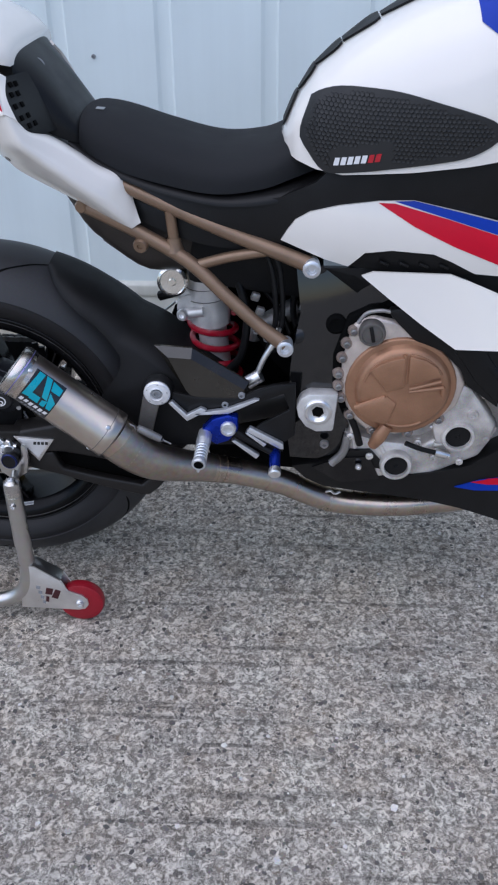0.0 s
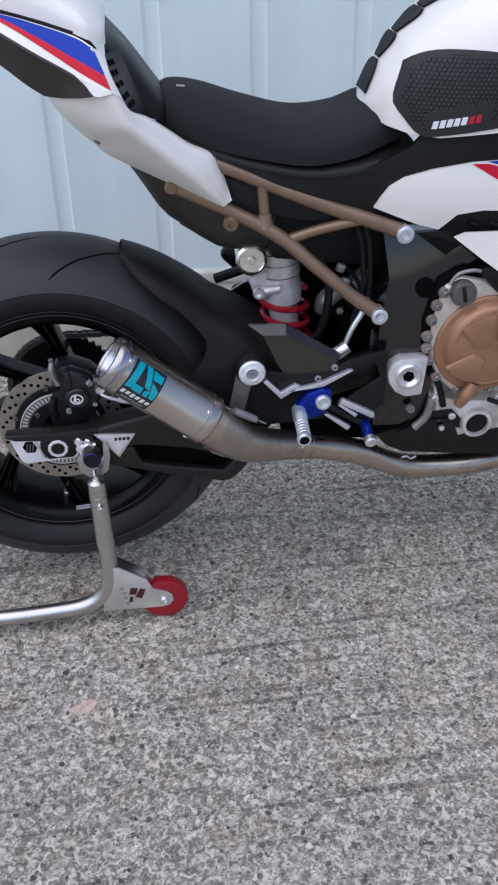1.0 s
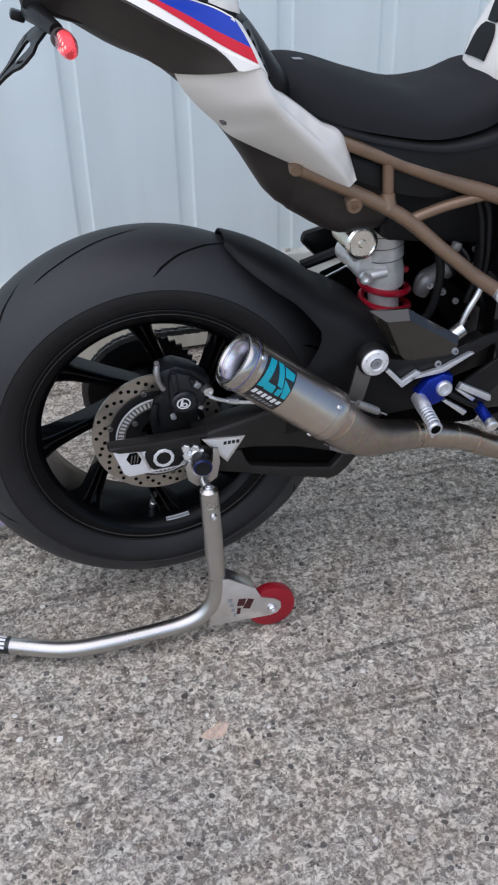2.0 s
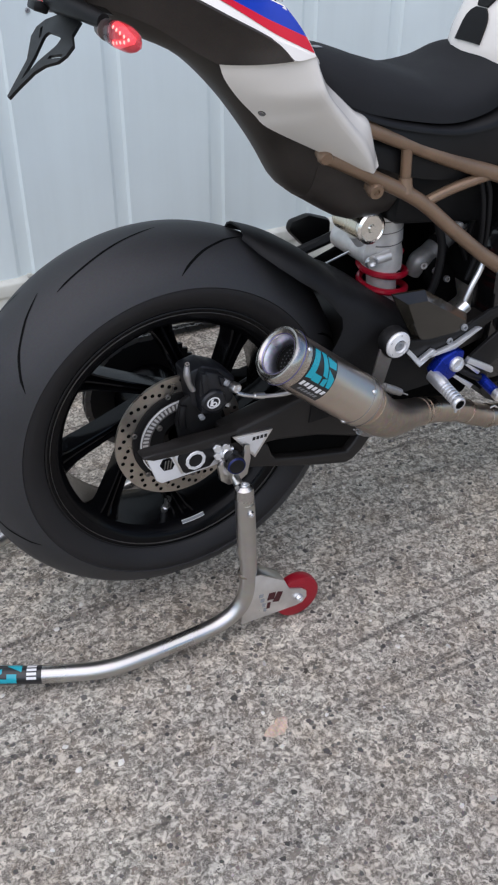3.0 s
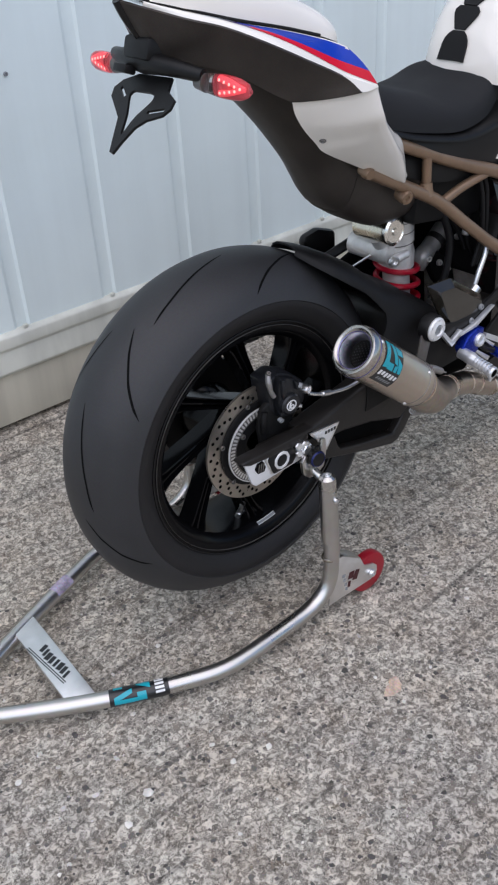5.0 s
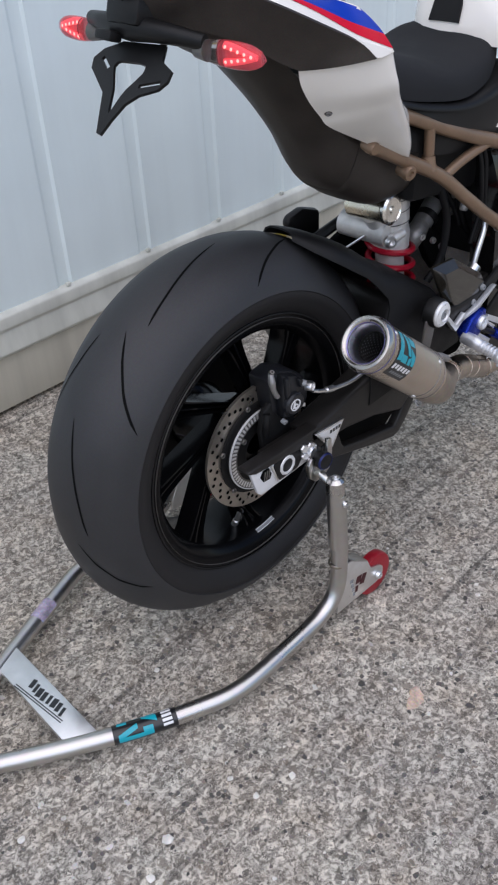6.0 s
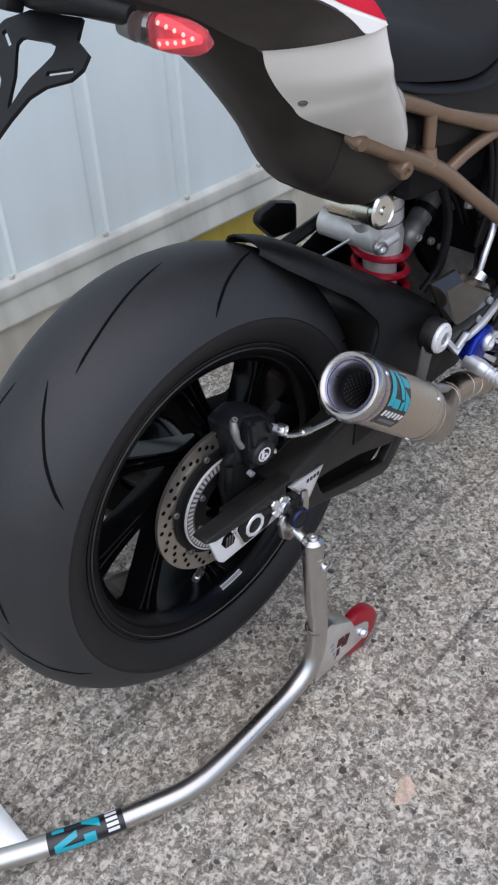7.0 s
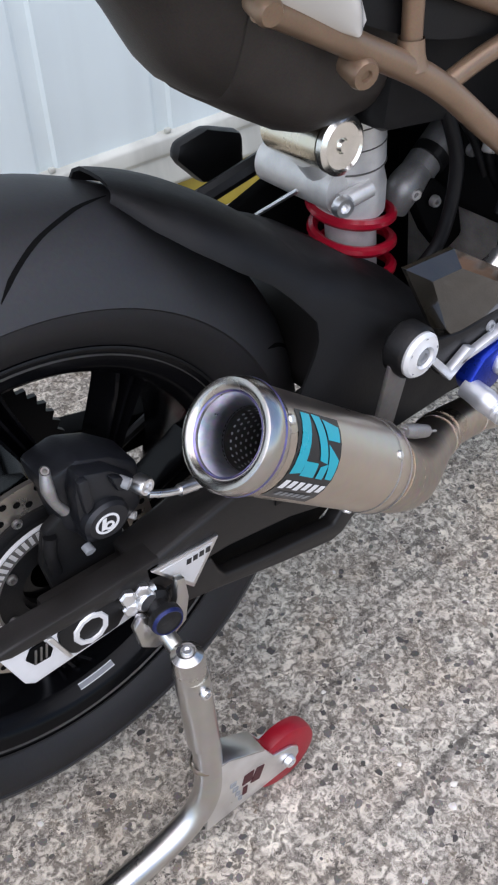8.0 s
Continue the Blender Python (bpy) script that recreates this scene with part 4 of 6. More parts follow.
# muffler and pipes
E0, E1 = Vector((0.0995, -0.2140, 0.5560)), Vector((0.2700, -0.2165, 0.4175))
ED = (E1 - E0).normalized()
muf = part("muffler", lathe([(0.0415, 0.018), (0.0418, 0.024), (0.0418, 0.180), (0.0424, 0.182), (0.0424, 0.196), (0.0410, 0.199), (0.0360, 0.200)], E0, ED, 48), M_titan, bike, "brushed titanium muffler can")
part("inner_cone", lathe([(0.0245, 0.029), (0.0252, 0.023), (0.0280, 0.013), (0.0312, 0.0075)], E0, ED, 48), M_cone, muf, "heat-blued inner cone")
part("end_ring", lathe([(0.0308, 0.0090), (0.0318, 0.0045), (0.0345, 0.0012), (0.0382, 0.0000), (0.0410, 0.001), (0.0434, 0.006), (0.0440, 0.012), (0.0438, 0.018), (0.0418, 0.024)], E0, ED, 48), M_tip, muf, "heat-tinted rolled end ring")
for r0, h0 in ((0.0318, 0.0042), (0.0438, 0.0150)):
    part("tint_ring", lathe([(r0 - 0.0010, h0 + 0.0002), (r0 + 0.0002, h0 - 0.0006), (r0 + 0.0006, h0 + 0.0012)], E0, ED, 48), M_tint, muf)
part("core", lathe([(0.0247, 0.027), (0.0243, 0.034), (0.0243, 0.120), (0, 0.120)], E0, ED, 40), M_core, muf, "dark perforated core")
u = ED.orthogonal().normalized()
w = ED.cross(u)
perf = bmesh.new()
for i in range(9):
    for k in range(26):
        a = 2 * math.pi * (k + 0.5 * (i % 2)) / 26
        c = E0 + ED * (0.037 + 0.0060 * i) + 0.0242 * (u * math.cos(a) + w * math.sin(a))
        nrm = -(u * math.cos(a) + w * math.sin(a))
        lathe([(0.0013, 0.0), (0, 0.0002)], c, nrm, 6, perf)
part("core_perforation", perf, M_grey, muf)


def round_patch(name, a0, a1, h0, h1, material, parent, lift=0.0006, shear=0.0, label=""):
    """A patch on the can between two angles and two places along it."""
    own = bmesh.new()
    base = -Vector((0, 1, 0))
    e1 = (base - ED * base.dot(ED)).normalized()
    e2 = ED.cross(e1)
    rows = []
    for i in range(5):
        rows.append([])
        for k in range(9):
            a = -radians(a0 + (a1 - a0) * k / 8 - 22)
            h = h0 + (h1 - h0) * i / 4 + shear * (k / 8)
            rows[-1].append(E0 + ED * h + (0.0418 + lift) * (e1 * math.cos(a) + e2 * math.sin(a)))
    rings_mesh(own, rows, closed=False, caps=False)
    return part(name, own, material, parent, label)


for h in (0.1805, 0.1980):
    part("seam_ring", lathe([(0.0415, h - 0.0008), (0.0428, h), (0.0415, h + 0.0008)], E0, ED, 48), M_hanger, muf)
# which way round is up on the can: e2 points along ED x e1
stk = round_patch("sticker", -22, 84, 0.032, 0.088, M_stick, muf, 0.0005, 0.0, "black sticker with teal shapes and white print")
def can_quad(name, corners, material, parent, lift=0.0009):
    """A four-cornered patch on the can; corners as (angle, place along)."""
    base = -Vector((0, 1, 0))
    e1 = (base - ED * base.dot(ED)).normalized()
    e2 = ED.cross(e1)
    (a0, h0), (a1, h1), (a2, h2), (a3, h3) = corners
    rows = []
    for i in range(7):
        s, row = i / 6, []
        for k in range(7):
            q = k / 6
            a = -radians((a0 * (1 - q) + a1 * q) * (1 - s) + (a3 * (1 - q) + a2 * q) * s - 22)
            h = (h0 * (1 - q) + h1 * q) * (1 - s) + (h3 * (1 - q) + h2 * q) * s
            row.append(E0 + ED * h + (0.0418 + lift) * (e1 * math.cos(a) + e2 * math.sin(a)))
        rows.append(row)
    return part(name, rings_mesh(bmesh.new(), rows, closed=False, caps=False), material, parent)


for corners in (((81, 0.038), (81, 0.049), (20, 0.046), (17, 0.034)), ((33, 0.0465), (33, 0.062), (17, 0.063), (17, 0.0462)), ((82, 0.0515), (81, 0.062), (34, 0.073), (36, 0.063)), ((79, 0.0650), (74, 0.085), (58, 0.085), (58, 0.0695)), ((54, 0.0705), (40, 0.086), (18, 0.086), (18, 0.078)), ((30, 0.066), (34, 0.0745), (17, 0.0745), (17, 0.066))):
    can_quad("teal_mark", corners, M_teal, stk)
for k in range(6):
    round_patch("print_bar", -2 + 2 * (k % 2), 10, 0.034 + 0.0088 * k, 0.040 + 0.0088 * k, M_print, stk, 0.0009, 0.002)
for k in range(6):
    round_patch("print_bar", -14, -7, 0.040 + 0.0068 * k, 0.0445 + 0.0068 * k, M_grey, stk, 0.0009, 0.002)
for h, a in ((0.025, 48), (0.178, 40), (0.178, -70)):
    base = -Vector((0, 1, 0))
    e1 = (base - ED * base.dot(ED)).normalized()
    e2 = ED.cross(e1)
    nrm = e1 * math.cos(radians(a)) - e2 * math.sin(radians(a))
    part("rivet", lathe([(0.0042, 0), (0.0042, 0.001), (0.003, 0.0022), (0, 0.0024)], E0 + ED * h + nrm * 0.0418, nrm, 12), M_alu, muf)
pa = E0 + ED * 0.196
pipe_pts = [pa, (0.283, -0.213, 0.400), (0.315, -0.206, 0.375), (0.355, -0.188, 0.355), (0.40, -0.167, 0.337), (0.445, -0.150, 0.320), (0.50, -0.138, 0.300), (0.545, -0.128, 0.279), (0.59, -0.120, 0.252), (0.635, -0.115, 0.233), (0.70, -0.113, 0.226), (0.77, -0.112, 0.227), (0.88, -0.10, 0.235)]
pipe = part("exhaust_pipe", tube(pipe_pts, [0.0385, 0.0345, 0.0300, 0.0262, 0.0244, 0.0236, 0.0230, 0.0226, 0.0226, 0.0224, 0.0224, 0.0224, 0.0224], 28, 90), M_titan2, bike, "welded titanium link pipe")


def collar(path, k, r, wd, material, parent, name="weld_collar"):
    p = spline(path, 91)
    d = (p[k + 1] - p[k]).normalized()
    return part(name, lathe([(r - 0.002, -wd), (r, -wd * 0.7), (r, wd * 0.7), (r - 0.002, wd)], p[k], d, 28), material, parent)


elbow_path = spline(pipe_pts, 91)[2:27]
part("elbow", tube([tuple(q) for q in elbow_path], [float(v) + 0.0007 for v in np.interp(range(2, 27), (0, 7.5, 15, 22.5, 30), (0.0385, 0.0345, 0.0300, 0.0262, 0.0244))], 28), M_elbow, pipe, "heat-browned elbow")
for k, r, wd in ((6, 0.0360, 0.0012), (27, 0.0262, 0.0014), (29, 0.0258, 0.0010), (40, 0.0243, 0.0015), (47, 0.0238, 0.0015), (57, 0.0240, 0.0030), (63, 0.0236, 0.0012)):
    collar(pipe_pts, k, r, wd, M_titan2, pipe)
for c, d in (((0.280, -0.216, 0.455), (0.350, -0.210, 0.412)), ((0.244, -0.217, 0.380), (0.308, -0.190, 0.334)),):
    cv, dv = Vector(c), Vector(d)
    sp = [cv.lerp(dv, k / 60) + 0.0042 * Vector((0, math.cos(k * 0.9), math.sin(k * 0.9))) for k in range(10, 50)]
    own = tube(sp, 0.0011, 6, smooth=False)
    tube([c, cv.lerp(dv, 0.17)], 0.0014, 6, bm=own)
    tube([cv.lerp(dv, 0.82), d], 0.0014, 6, bm=own)
    tube([cv.lerp(dv, 0.24), cv.lerp(dv, 0.5), cv.lerp(dv, 0.76)], [0.0062, 0.0072, 0.0062], 12, bm=own)
    part("exhaust_spring", own, M_dull, pipe, "sleeved steel retaining spring")
hook = Vector((0.632, -0.128, 0.258))
part("spring_hook", tube([hook + V(-0.012, 0, 0.004), hook + V(-0.004, -0.003, 0.008), hook + V(0.004, -0.003, 0.002), hook + V(0.014, -0.002, 0.006)], 0.0024, 8), M_alu, pipe, "small bright spring hook")

# hanger and bobbin behind the footrest
part("muffler_hanger", prism([(0.285, 0.405), (0.312, 0.405), (0.335, 0.492), (0.318, 0.505), (0.305, 0.495)], -0.186, -0.181, 0.002), M_hanger, bike)
bobb = part("footrest_bobbin", lathe([(0.022, 0.026), (0.0255, 0.022), (0.0255, 0.006), (0.023, 0.002)], (0.330, -0.198, 0.5025), (0, 1, 0), 32), M_black, bike, "black bobbin with a machined silver cap")
part("cap", lathe([(0, 0.001), (0.0085, 0.001), (0.0092, -0.002), (0.011, -0.0045), (0.0135, -0.003), (0.0195, -0.002), (0.0222, 0.001), (0.0222, 0.007), (0.021, 0.010)], (0.330, -0.199, 0.5025), (0, 1, 0), 32), M_capwhite, bobb, "machined silver cap")
part("cap_bolt", lathe([(0.0080, 0.0), (0.0078, 0.004), (0.0045, 0.0046), (0.004, 0.002), (0, 0.002)], (0.330, -0.1975, 0.5025), (0, -1, 0), 18), M_grey, bobb)
for k in range(5):
    a = radians(72 * k + 10)
    part("cap_dimple", lathe([(0.0016, 0), (0, 0)], (0.330 + 0.0170 * math.cos(a), -0.2014, 0.5025 + 0.0170 * math.sin(a)), (0, -1, 0), 8), M_grey, bobb)

# rear shock with piggyback reservoir
shock = part("rear_shock", lathe([(0.030, -0.045), (0.036, -0.042), (0.037, -0.015), (0.034, 0.0), (0.036, 0.010), (0.036, 0.058), (0.030, 0.064), (0.014, 0.066), (0, 0.066)], (0.403, -0.028, 0.598), (-0.06, 0, 1), 32), M_cast, bike, "silver shock absorber with a red spring")
for z in (0.606, 0.628, 0.648):
    part("body_ring", lathe([(0.0352, -0.0012), (0.0372, 0), (0.0352, 0.0012)], (0.4025 - 0.06 * (z - 0.598), -0.028, z), (-0.06, 0, 1), 32), M_hanger, shock)
part("shock_tube", tube([(0.407, -0.028, 0.56), (0.425, -0.028, 0.38)], 0.026, 24), M_cast, shock)
sp = []
for k in range(150):
    a = 2 * math.pi * k / 30
    z = 0.574 - 0.030 * k / 30
    sp.append((0.408 + (0.574 - z) * 0.09 + 0.040 * math.cos(a), -0.028 + 0.040 * math.sin(a), z))
part("spring", tube(sp, 0.0058, 8, smooth=False), M_spring, shock, "red coil spring")
part("shock_clamp", tube([(0.370, 0.045, 0.594), (0.374, -0.052, 0.592)], 0.0235, 24), M_cast, shock)
part("clamp_lug", tube([(0.365, -0.058, 0.584), (0.398, -0.062, 0.590)], 0.009, 12), M_cast, shock)
part("clamp_screw", bolt((0.362, -0.062, 0.584), (-0.3, -1, 0), 0.011, 0.008), M_alu, shock)
part("reservoir", tube([(0.352, 0.010, 0.643), (0.348, -0.066, 0.648)], 0.0245, 28), M_gold, shock, "gold piggyback reservoir")
part("reservoir_cap", lathe([(0.0245, 0.0), (0.0262, 0.002), (0.0262, 0.008), (0.022, 0.011), (0.020, 0.009), (0.007, 0.008), (0.005, 0.011), (0, 0.011)], (0.348, -0.066, 0.648), (0, -1, 0.06), 30), M_paleg, shock, "polished pale gold cap")
part("shock_arm", tube([(0.375, -0.03, 0.60), (0.352, -0.03, 0.63)], 0.018, 14), M_cast, shock)
# Panel and housing: shade behind the shock is put into their near-black colour.
part("inner_panel", prism([(0.30, 0.470), (0.33, 0.545), (0.42, 0.575), (0.455, 0.655), (0.60, 0.69), (0.76, 0.60), (0.76, 0.30), (0.45, 0.33)], 0.060, 0.075, 0.004), M_dark, bike, "matt black inner panel, darkened further for shade")
part("linkage_housing", block((0.20, 0.14, 0.10), (0.50, -0.02, 0.335), (0, 6, 0), 0.02), M_dark, bike, "black housing under the shock linkage, darkened further for shade")
part("linkage", block((0.06, 0.05, 0.12), (0.43, -0.03, 0.40), (0, 10, 0), 0.012), M_black, bike)
part("chain_guard", prism([(0.314, 0.578), (0.320, 0.595), (0.358, 0.602), (0.405, 0.585), (0.405, 0.535), (0.348, 0.542)], 0.130, 0.150, 0.008), M_black, bike, "black chain guard end")
part("guard_bar", tube([(0.30, 0.085, 0.555), (0.40, 0.05, 0.60)], 0.010, 8), M_black, bike)
part("clip_wire", tube([(0.318, 0.02, 0.555), (0.345, -0.02, 0.590)], 0.0022, 8), M_alu, bike)

# subframe in bronze
up_r = [(0.250, -0.118, 0.842), (0.288, -0.122, 0.826), (0.36, -0.130, 0.795), (0.45, -0.138, 0.758), (0.53, -0.146, 0.729), (0.582, -0.150, 0.709)]
lo_r = [(0.2165, -0.124, 0.796), (0.255, -0.124, 0.778), (0.31, -0.124, 0.750), (0.385, -0.136, 0.709), (0.445, -0.152, 0.658), (0.500, -0.166, 0.612), (0.541, -0.174, 0.583)]
sub = part("subframe", tube(up_r, [0.0105, 0.011, 0.011, 0.0115, 0.012, 0.013], 16), M_bronze, bike, "bronze painted tubular subframe")
part("lower_rail", tube(lo_r, [0.010, 0.011, 0.0112, 0.0112, 0.011, 0.011, 0.0125], 16), M_bronze, sub)
part("strut", tube([(0.358, -0.131, 0.796), (0.364, -0.128, 0.724)], 0.0085, 14), M_bronze, sub)
part("strut", tube([(0.388, -0.136, 0.700), (0.45, -0.138, 0.718), (0.522, -0.145, 0.733)], 0.0085, 14), M_bronze, sub)
part("gusset", lathe([(0.0105, 0), (0.012, 0.012), (0.0155, 0.022)], (0.3622, -0.1285, 0.746), (0.02, 0, -1), 14), M_bronze, sub)
part("lug", lathe([(0.012, 0.02), (0.0125, 0.0), (0.0105, -0.004), (0.005, -0.004), (0.004, -0.001), (0, -0.001)], (0.309, -0.132, 0.7325), (0.2, 1, 0.2), 16), M_bronze, sub)
part("lug", lathe([(0.010, 0.02), (0.0105, 0.0), (0.008, -0.004), (0, -0.004)], (0.220, -0.130, 0.793), (0.2, 1, 0.2), 16), M_bronze, sub)
for q, r in (((0.580, -0.170, 0.710), 0.0125), ((0.541, -0.192, 0.583), 0.0118)):
    part("frame_bolt", lathe([(r, 0.030), (r + 0.0015, 0.008), (r + 0.0015, 0.002), (r - 0.002, 0), (r - 0.004, 0), (r - 0.005, 0.003), (0.006, 0.003), (0.005, 0.007), (0, 0.007)], q, (0, 1, 0), 26), M_satin, sub)
for pts, rr in ((up_r, 0.0125), (lo_r, 0.013)):
    part("far_rail", tube([(x, 2 * CY - y, z) for x, y, z in pts[2:]], rr, 12), M_bronze, sub)

# seat, seat tray and dark inner parts
def saddle(xs, top, low, half, n=14, p=0.75, crown_=1.0):
    own = bmesh.new()
    rings = []
    for x, zt, zl, hw in zip(xs, top, low, half):
        ring = []
        for k in range(2 * n + 1):
            a = math.pi * k / (2 * n)
            c, s = math.cos(a), math.sin(a)
            ring.append((x, CY + hw * math.copysign(abs(c) ** p, -c), zl + (zt - zl) * max(0.0, s) ** (0.62 * crown_)))
        rings.append(ring)
    return rings_mesh(own, rings)


def smooth_keys(keys, n):
    c = [(q[0], *q[1:]) for q in keys]
    a = [Vector((q[0], q[1], q[2])) for q in c]
    b = [Vector((q[0], q[3], 0)) for q in c]
    A, B = spline(a, n), spline(b, n)
    xs = [p.x for p in A]
    return xs, [p.y for p in A], [p.z for p in A], list(np.interp(xs, [p.x for p in B], [p.y for p in B]))


seat_keys = [(0.205, 0.898, 0.890, 0.050), (0.213, 0.915, 0.882, 0.075), (0.235, 0.924, 0.868, 0.096), (0.28, 0.917, 0.848, 0.110), (0.35, 0.893, 0.830, 0.120), (0.43, 0.872, 0.818, 0.128), (0.50, 0.877, 0.824, 0.122), (0.545, 0.895, 0.836, 0.108), (0.590, 0.895, 0.848, 0.085)]
seat = part("seat", saddle(*smooth_keys(seat_keys, 40)), M_seat, bike, "black vinyl rider seat", angle=60)
part("seat_tag", block((0.013, 0.015, 0.0008), (0.247, CY - 0.034, 0.9228), (0, 4, 0), 0.0002), M_grey, seat)
part("seat_base", saddle(*smooth_keys([(0.205, 0.893, 0.882, 0.094), (0.24, 0.872, 0.858, 0.110), (0.30, 0.848, 0.832, 0.122), (0.36, 0.832, 0.815, 0.130), (0.44, 0.820, 0.802, 0.138), (0.52, 0.828, 0.806, 0.136), (0.60, 0.842, 0.82, 0.12)], 24)), M_black, bike)
part("seat_tray", saddle(*smooth_keys([(0.24, 0.835, 0.800, 0.085), (0.30, 0.822, 0.770, 0.100), (0.40, 0.808, 0.735, 0.112), (0.50, 0.815, 0.725, 0.118), (0.60, 0.83, 0.72, 0.12)], 16), p=0.4), M_black, bike, "black plastic seat tray")
part("battery_box", block((0.20, 0.17, 0.12), (0.48, CY, 0.70), (0, 8, 0), 0.015), M_matt, bike)
part("airbox", block((0.10, 0.20, 0.22), (0.625, CY, 0.60), (0, 0, 0), 0.02), M_matt, bike)

# side trim between seat, tank and frame
trim_y = between([(0.30, 0.81, -0.135), (0.40, 0.80, -0.140), (0.55, 0.80, -0.150), (0.60, 0.84, -0.148), (0.70, 0.85, -0.165), (0.85, 0.87, -0.185), (0.53, 0.74, -0.142), (0.68, 0.81, -0.160), (0.86, 0.79, -0.178)])
part("side_trim", skin([(0.288, 0.838), (0.36, 0.816), (0.43, 0.803), (0.53, 0.816), (0.583, 0.840), (0.60, 0.856), (0.70, 0.872), (0.78, 0.885), (0.85, 0.915), (0.93, 0.94), (0.93, 0.77), (0.86, 0.786), (0.675, 0.808), (0.57, 0.785), (0.532, 0.742), (0.50, 0.742), (0.40, 0.776), (0.31, 0.818)], trim_y, 0.010, 5), M_black, bike, "satin black side trim")

# fuel tank
TC = CY - 0.015
tank_keys = [(0.528, 0.888, 0.880, 0.018), (0.534, 0.902, 0.874, 0.062), (0.55, 0.940, 0.868, 0.098), (0.58, 0.984, 0.860, 0.123), (0.62, 1.018, 0.857, 0.143), (0.66, 1.045, 0.862, 0.157), (0.72, 1.077, 0.868, 0.169), (0.80, 1.104, 0.880, 0.179), (0.90, 1.115, 0.90, 0.180), (1.0, 1.10, 0.92, 0.165), (1.03, 1.06, 0.94, 0.105)]
TX = [q[0] for q in tank_keys]


def tank_shape(x):
    return [float(np.interp(x, TX, [q[j] for q in tank_keys])) for j in (1, 2, 3)]


TP, TQ = 0.55, 0.9


def tank_y(x, z):
    zt, zl, hw = tank_shape(x)
    s = min(1, max(0.0, (z - zl) / (zt - zl))) ** (1 / TQ)
    return TC - hw * max(0.0, 1 - s * s) ** (0.5 * TP)


def tank_mesh():
    own = bmesh.new()
    rings = []
    xs = list(np.linspace(0.528, 0.62, 16)) + list(np.linspace(0.635, 1.03, 26))
    n = 16
    for x in xs:
        zt, zl, hw = tank_shape(x)
        far = float(np.interp(x, (0.54, 0.66, 0.80), (0.74, 0.78, 0.92)))
        ring = []
        for k in range(2 * n + 1):
            a = math.pi * k / (2 * n)
            c, s = math.cos(a), math.sin(a)
            ring.append((x, TC - hw * (1 if c > 0 else far) * math.copysign(abs(c) ** TP, c), zl + (zt - zl) * max(0.0, s) ** TQ))
        rings.append(ring)
    return rings_mesh(own, rings)


tank = part("fuel_tank", tank_mesh(), M_white, bike, "white lacquered fuel tank", angle=60)
grip = [(0.572, 0.957), (0.590, 0.968), (0.625, 0.976), (0.69, 0.974), (0.755, 0.960), (0.812, 0.945), (0.832, 0.933), (0.830, 0.916), (0.808, 0.900), (0.776, 0.888), (0.70, 0.874), (0.62, 0.8605), (0.592, 0.8595), (0.568, 0.885), (0.556, 0.908)]
pad = part("grip_pad", skin(grip, tank_y, 0.004, 5, curve=56, lift=-0.003), M_pad, bike, "black honeycomb grip pad on the tank")
for k in range(7):
    x0 = 0.606 + 0.0096 * k
    z0 = 0.870 + 0.0018 * k
    part("print_bar", skin([(x0, z0), (x0 + 0.0072, z0 + 0.001), (x0 + 0.0095, z0 + 0.012), (x0 + 0.0025, z0 + 0.011)], tank_y, 0.001, 1, lift=-0.0042), M_print if k < 5 else M_redprint, pad)
part("tank_emblem", skin([(0.792, 1.085), (0.796, 1.060), (0.826, 1.040), (0.90, 1.02), (0.93, 1.05), (0.90, 1.08)], tank_y, 0.002, 4, lift=-0.0015), M_blue, tank, "blue panel edge on the tank")


def inside(p, poly):
    """Whether a point lies in an outline."""
    hit_ = False
    for (x0, z0), (x1, z1) in zip(poly, poly[1:] + poly[:1]):
        if (z0 > p[1]) != (z1 > p[1]) and p[0] < (x1 - x0) * (p[1] - z0) / (z1 - z0) + x0:
            hit_ = not hit_
    return hit_


cells = bmesh.new()
for j in range(20):
    for i in range(46):
        cx, cz = 0.556 + 0.0064 * (i + 0.5 * (j % 2)), 0.862 + 0.0056 * j
        edge6 = [(cx + 0.0075 * math.cos(math.pi * q / 3), cz + 0.0075 * math.sin(math.pi * q / 3)) for q in range(6)]
        if not all(inside(q, grip) for q in edge6) or (0.598 < cx < 0.690 and cz < 0.895 + 0.2 * (cx - 0.606)):
            continue
        rows = []
        for rr, up in ((0.0033, 0.0028), (0.0031, 0.0042), (0.0012, 0.0037)):
            row = []
            for q in range(6):
                x, z = cx + rr * math.sin(math.pi * q / 3), cz + rr * math.cos(math.pi * q / 3)
                row.append((x, tank_y(x, z) - up, z))
            rows.append(row)
        rings_mesh(cells, rows, caps=False)
        cells.faces.new([v for v in list(cells.verts)[-6:]])
comb = part("honeycomb", cells, M_pad, pad, "raised honeycomb cells")
tagged(comb, "raised black honeycomb cells on the grip pad", kind="stuff")
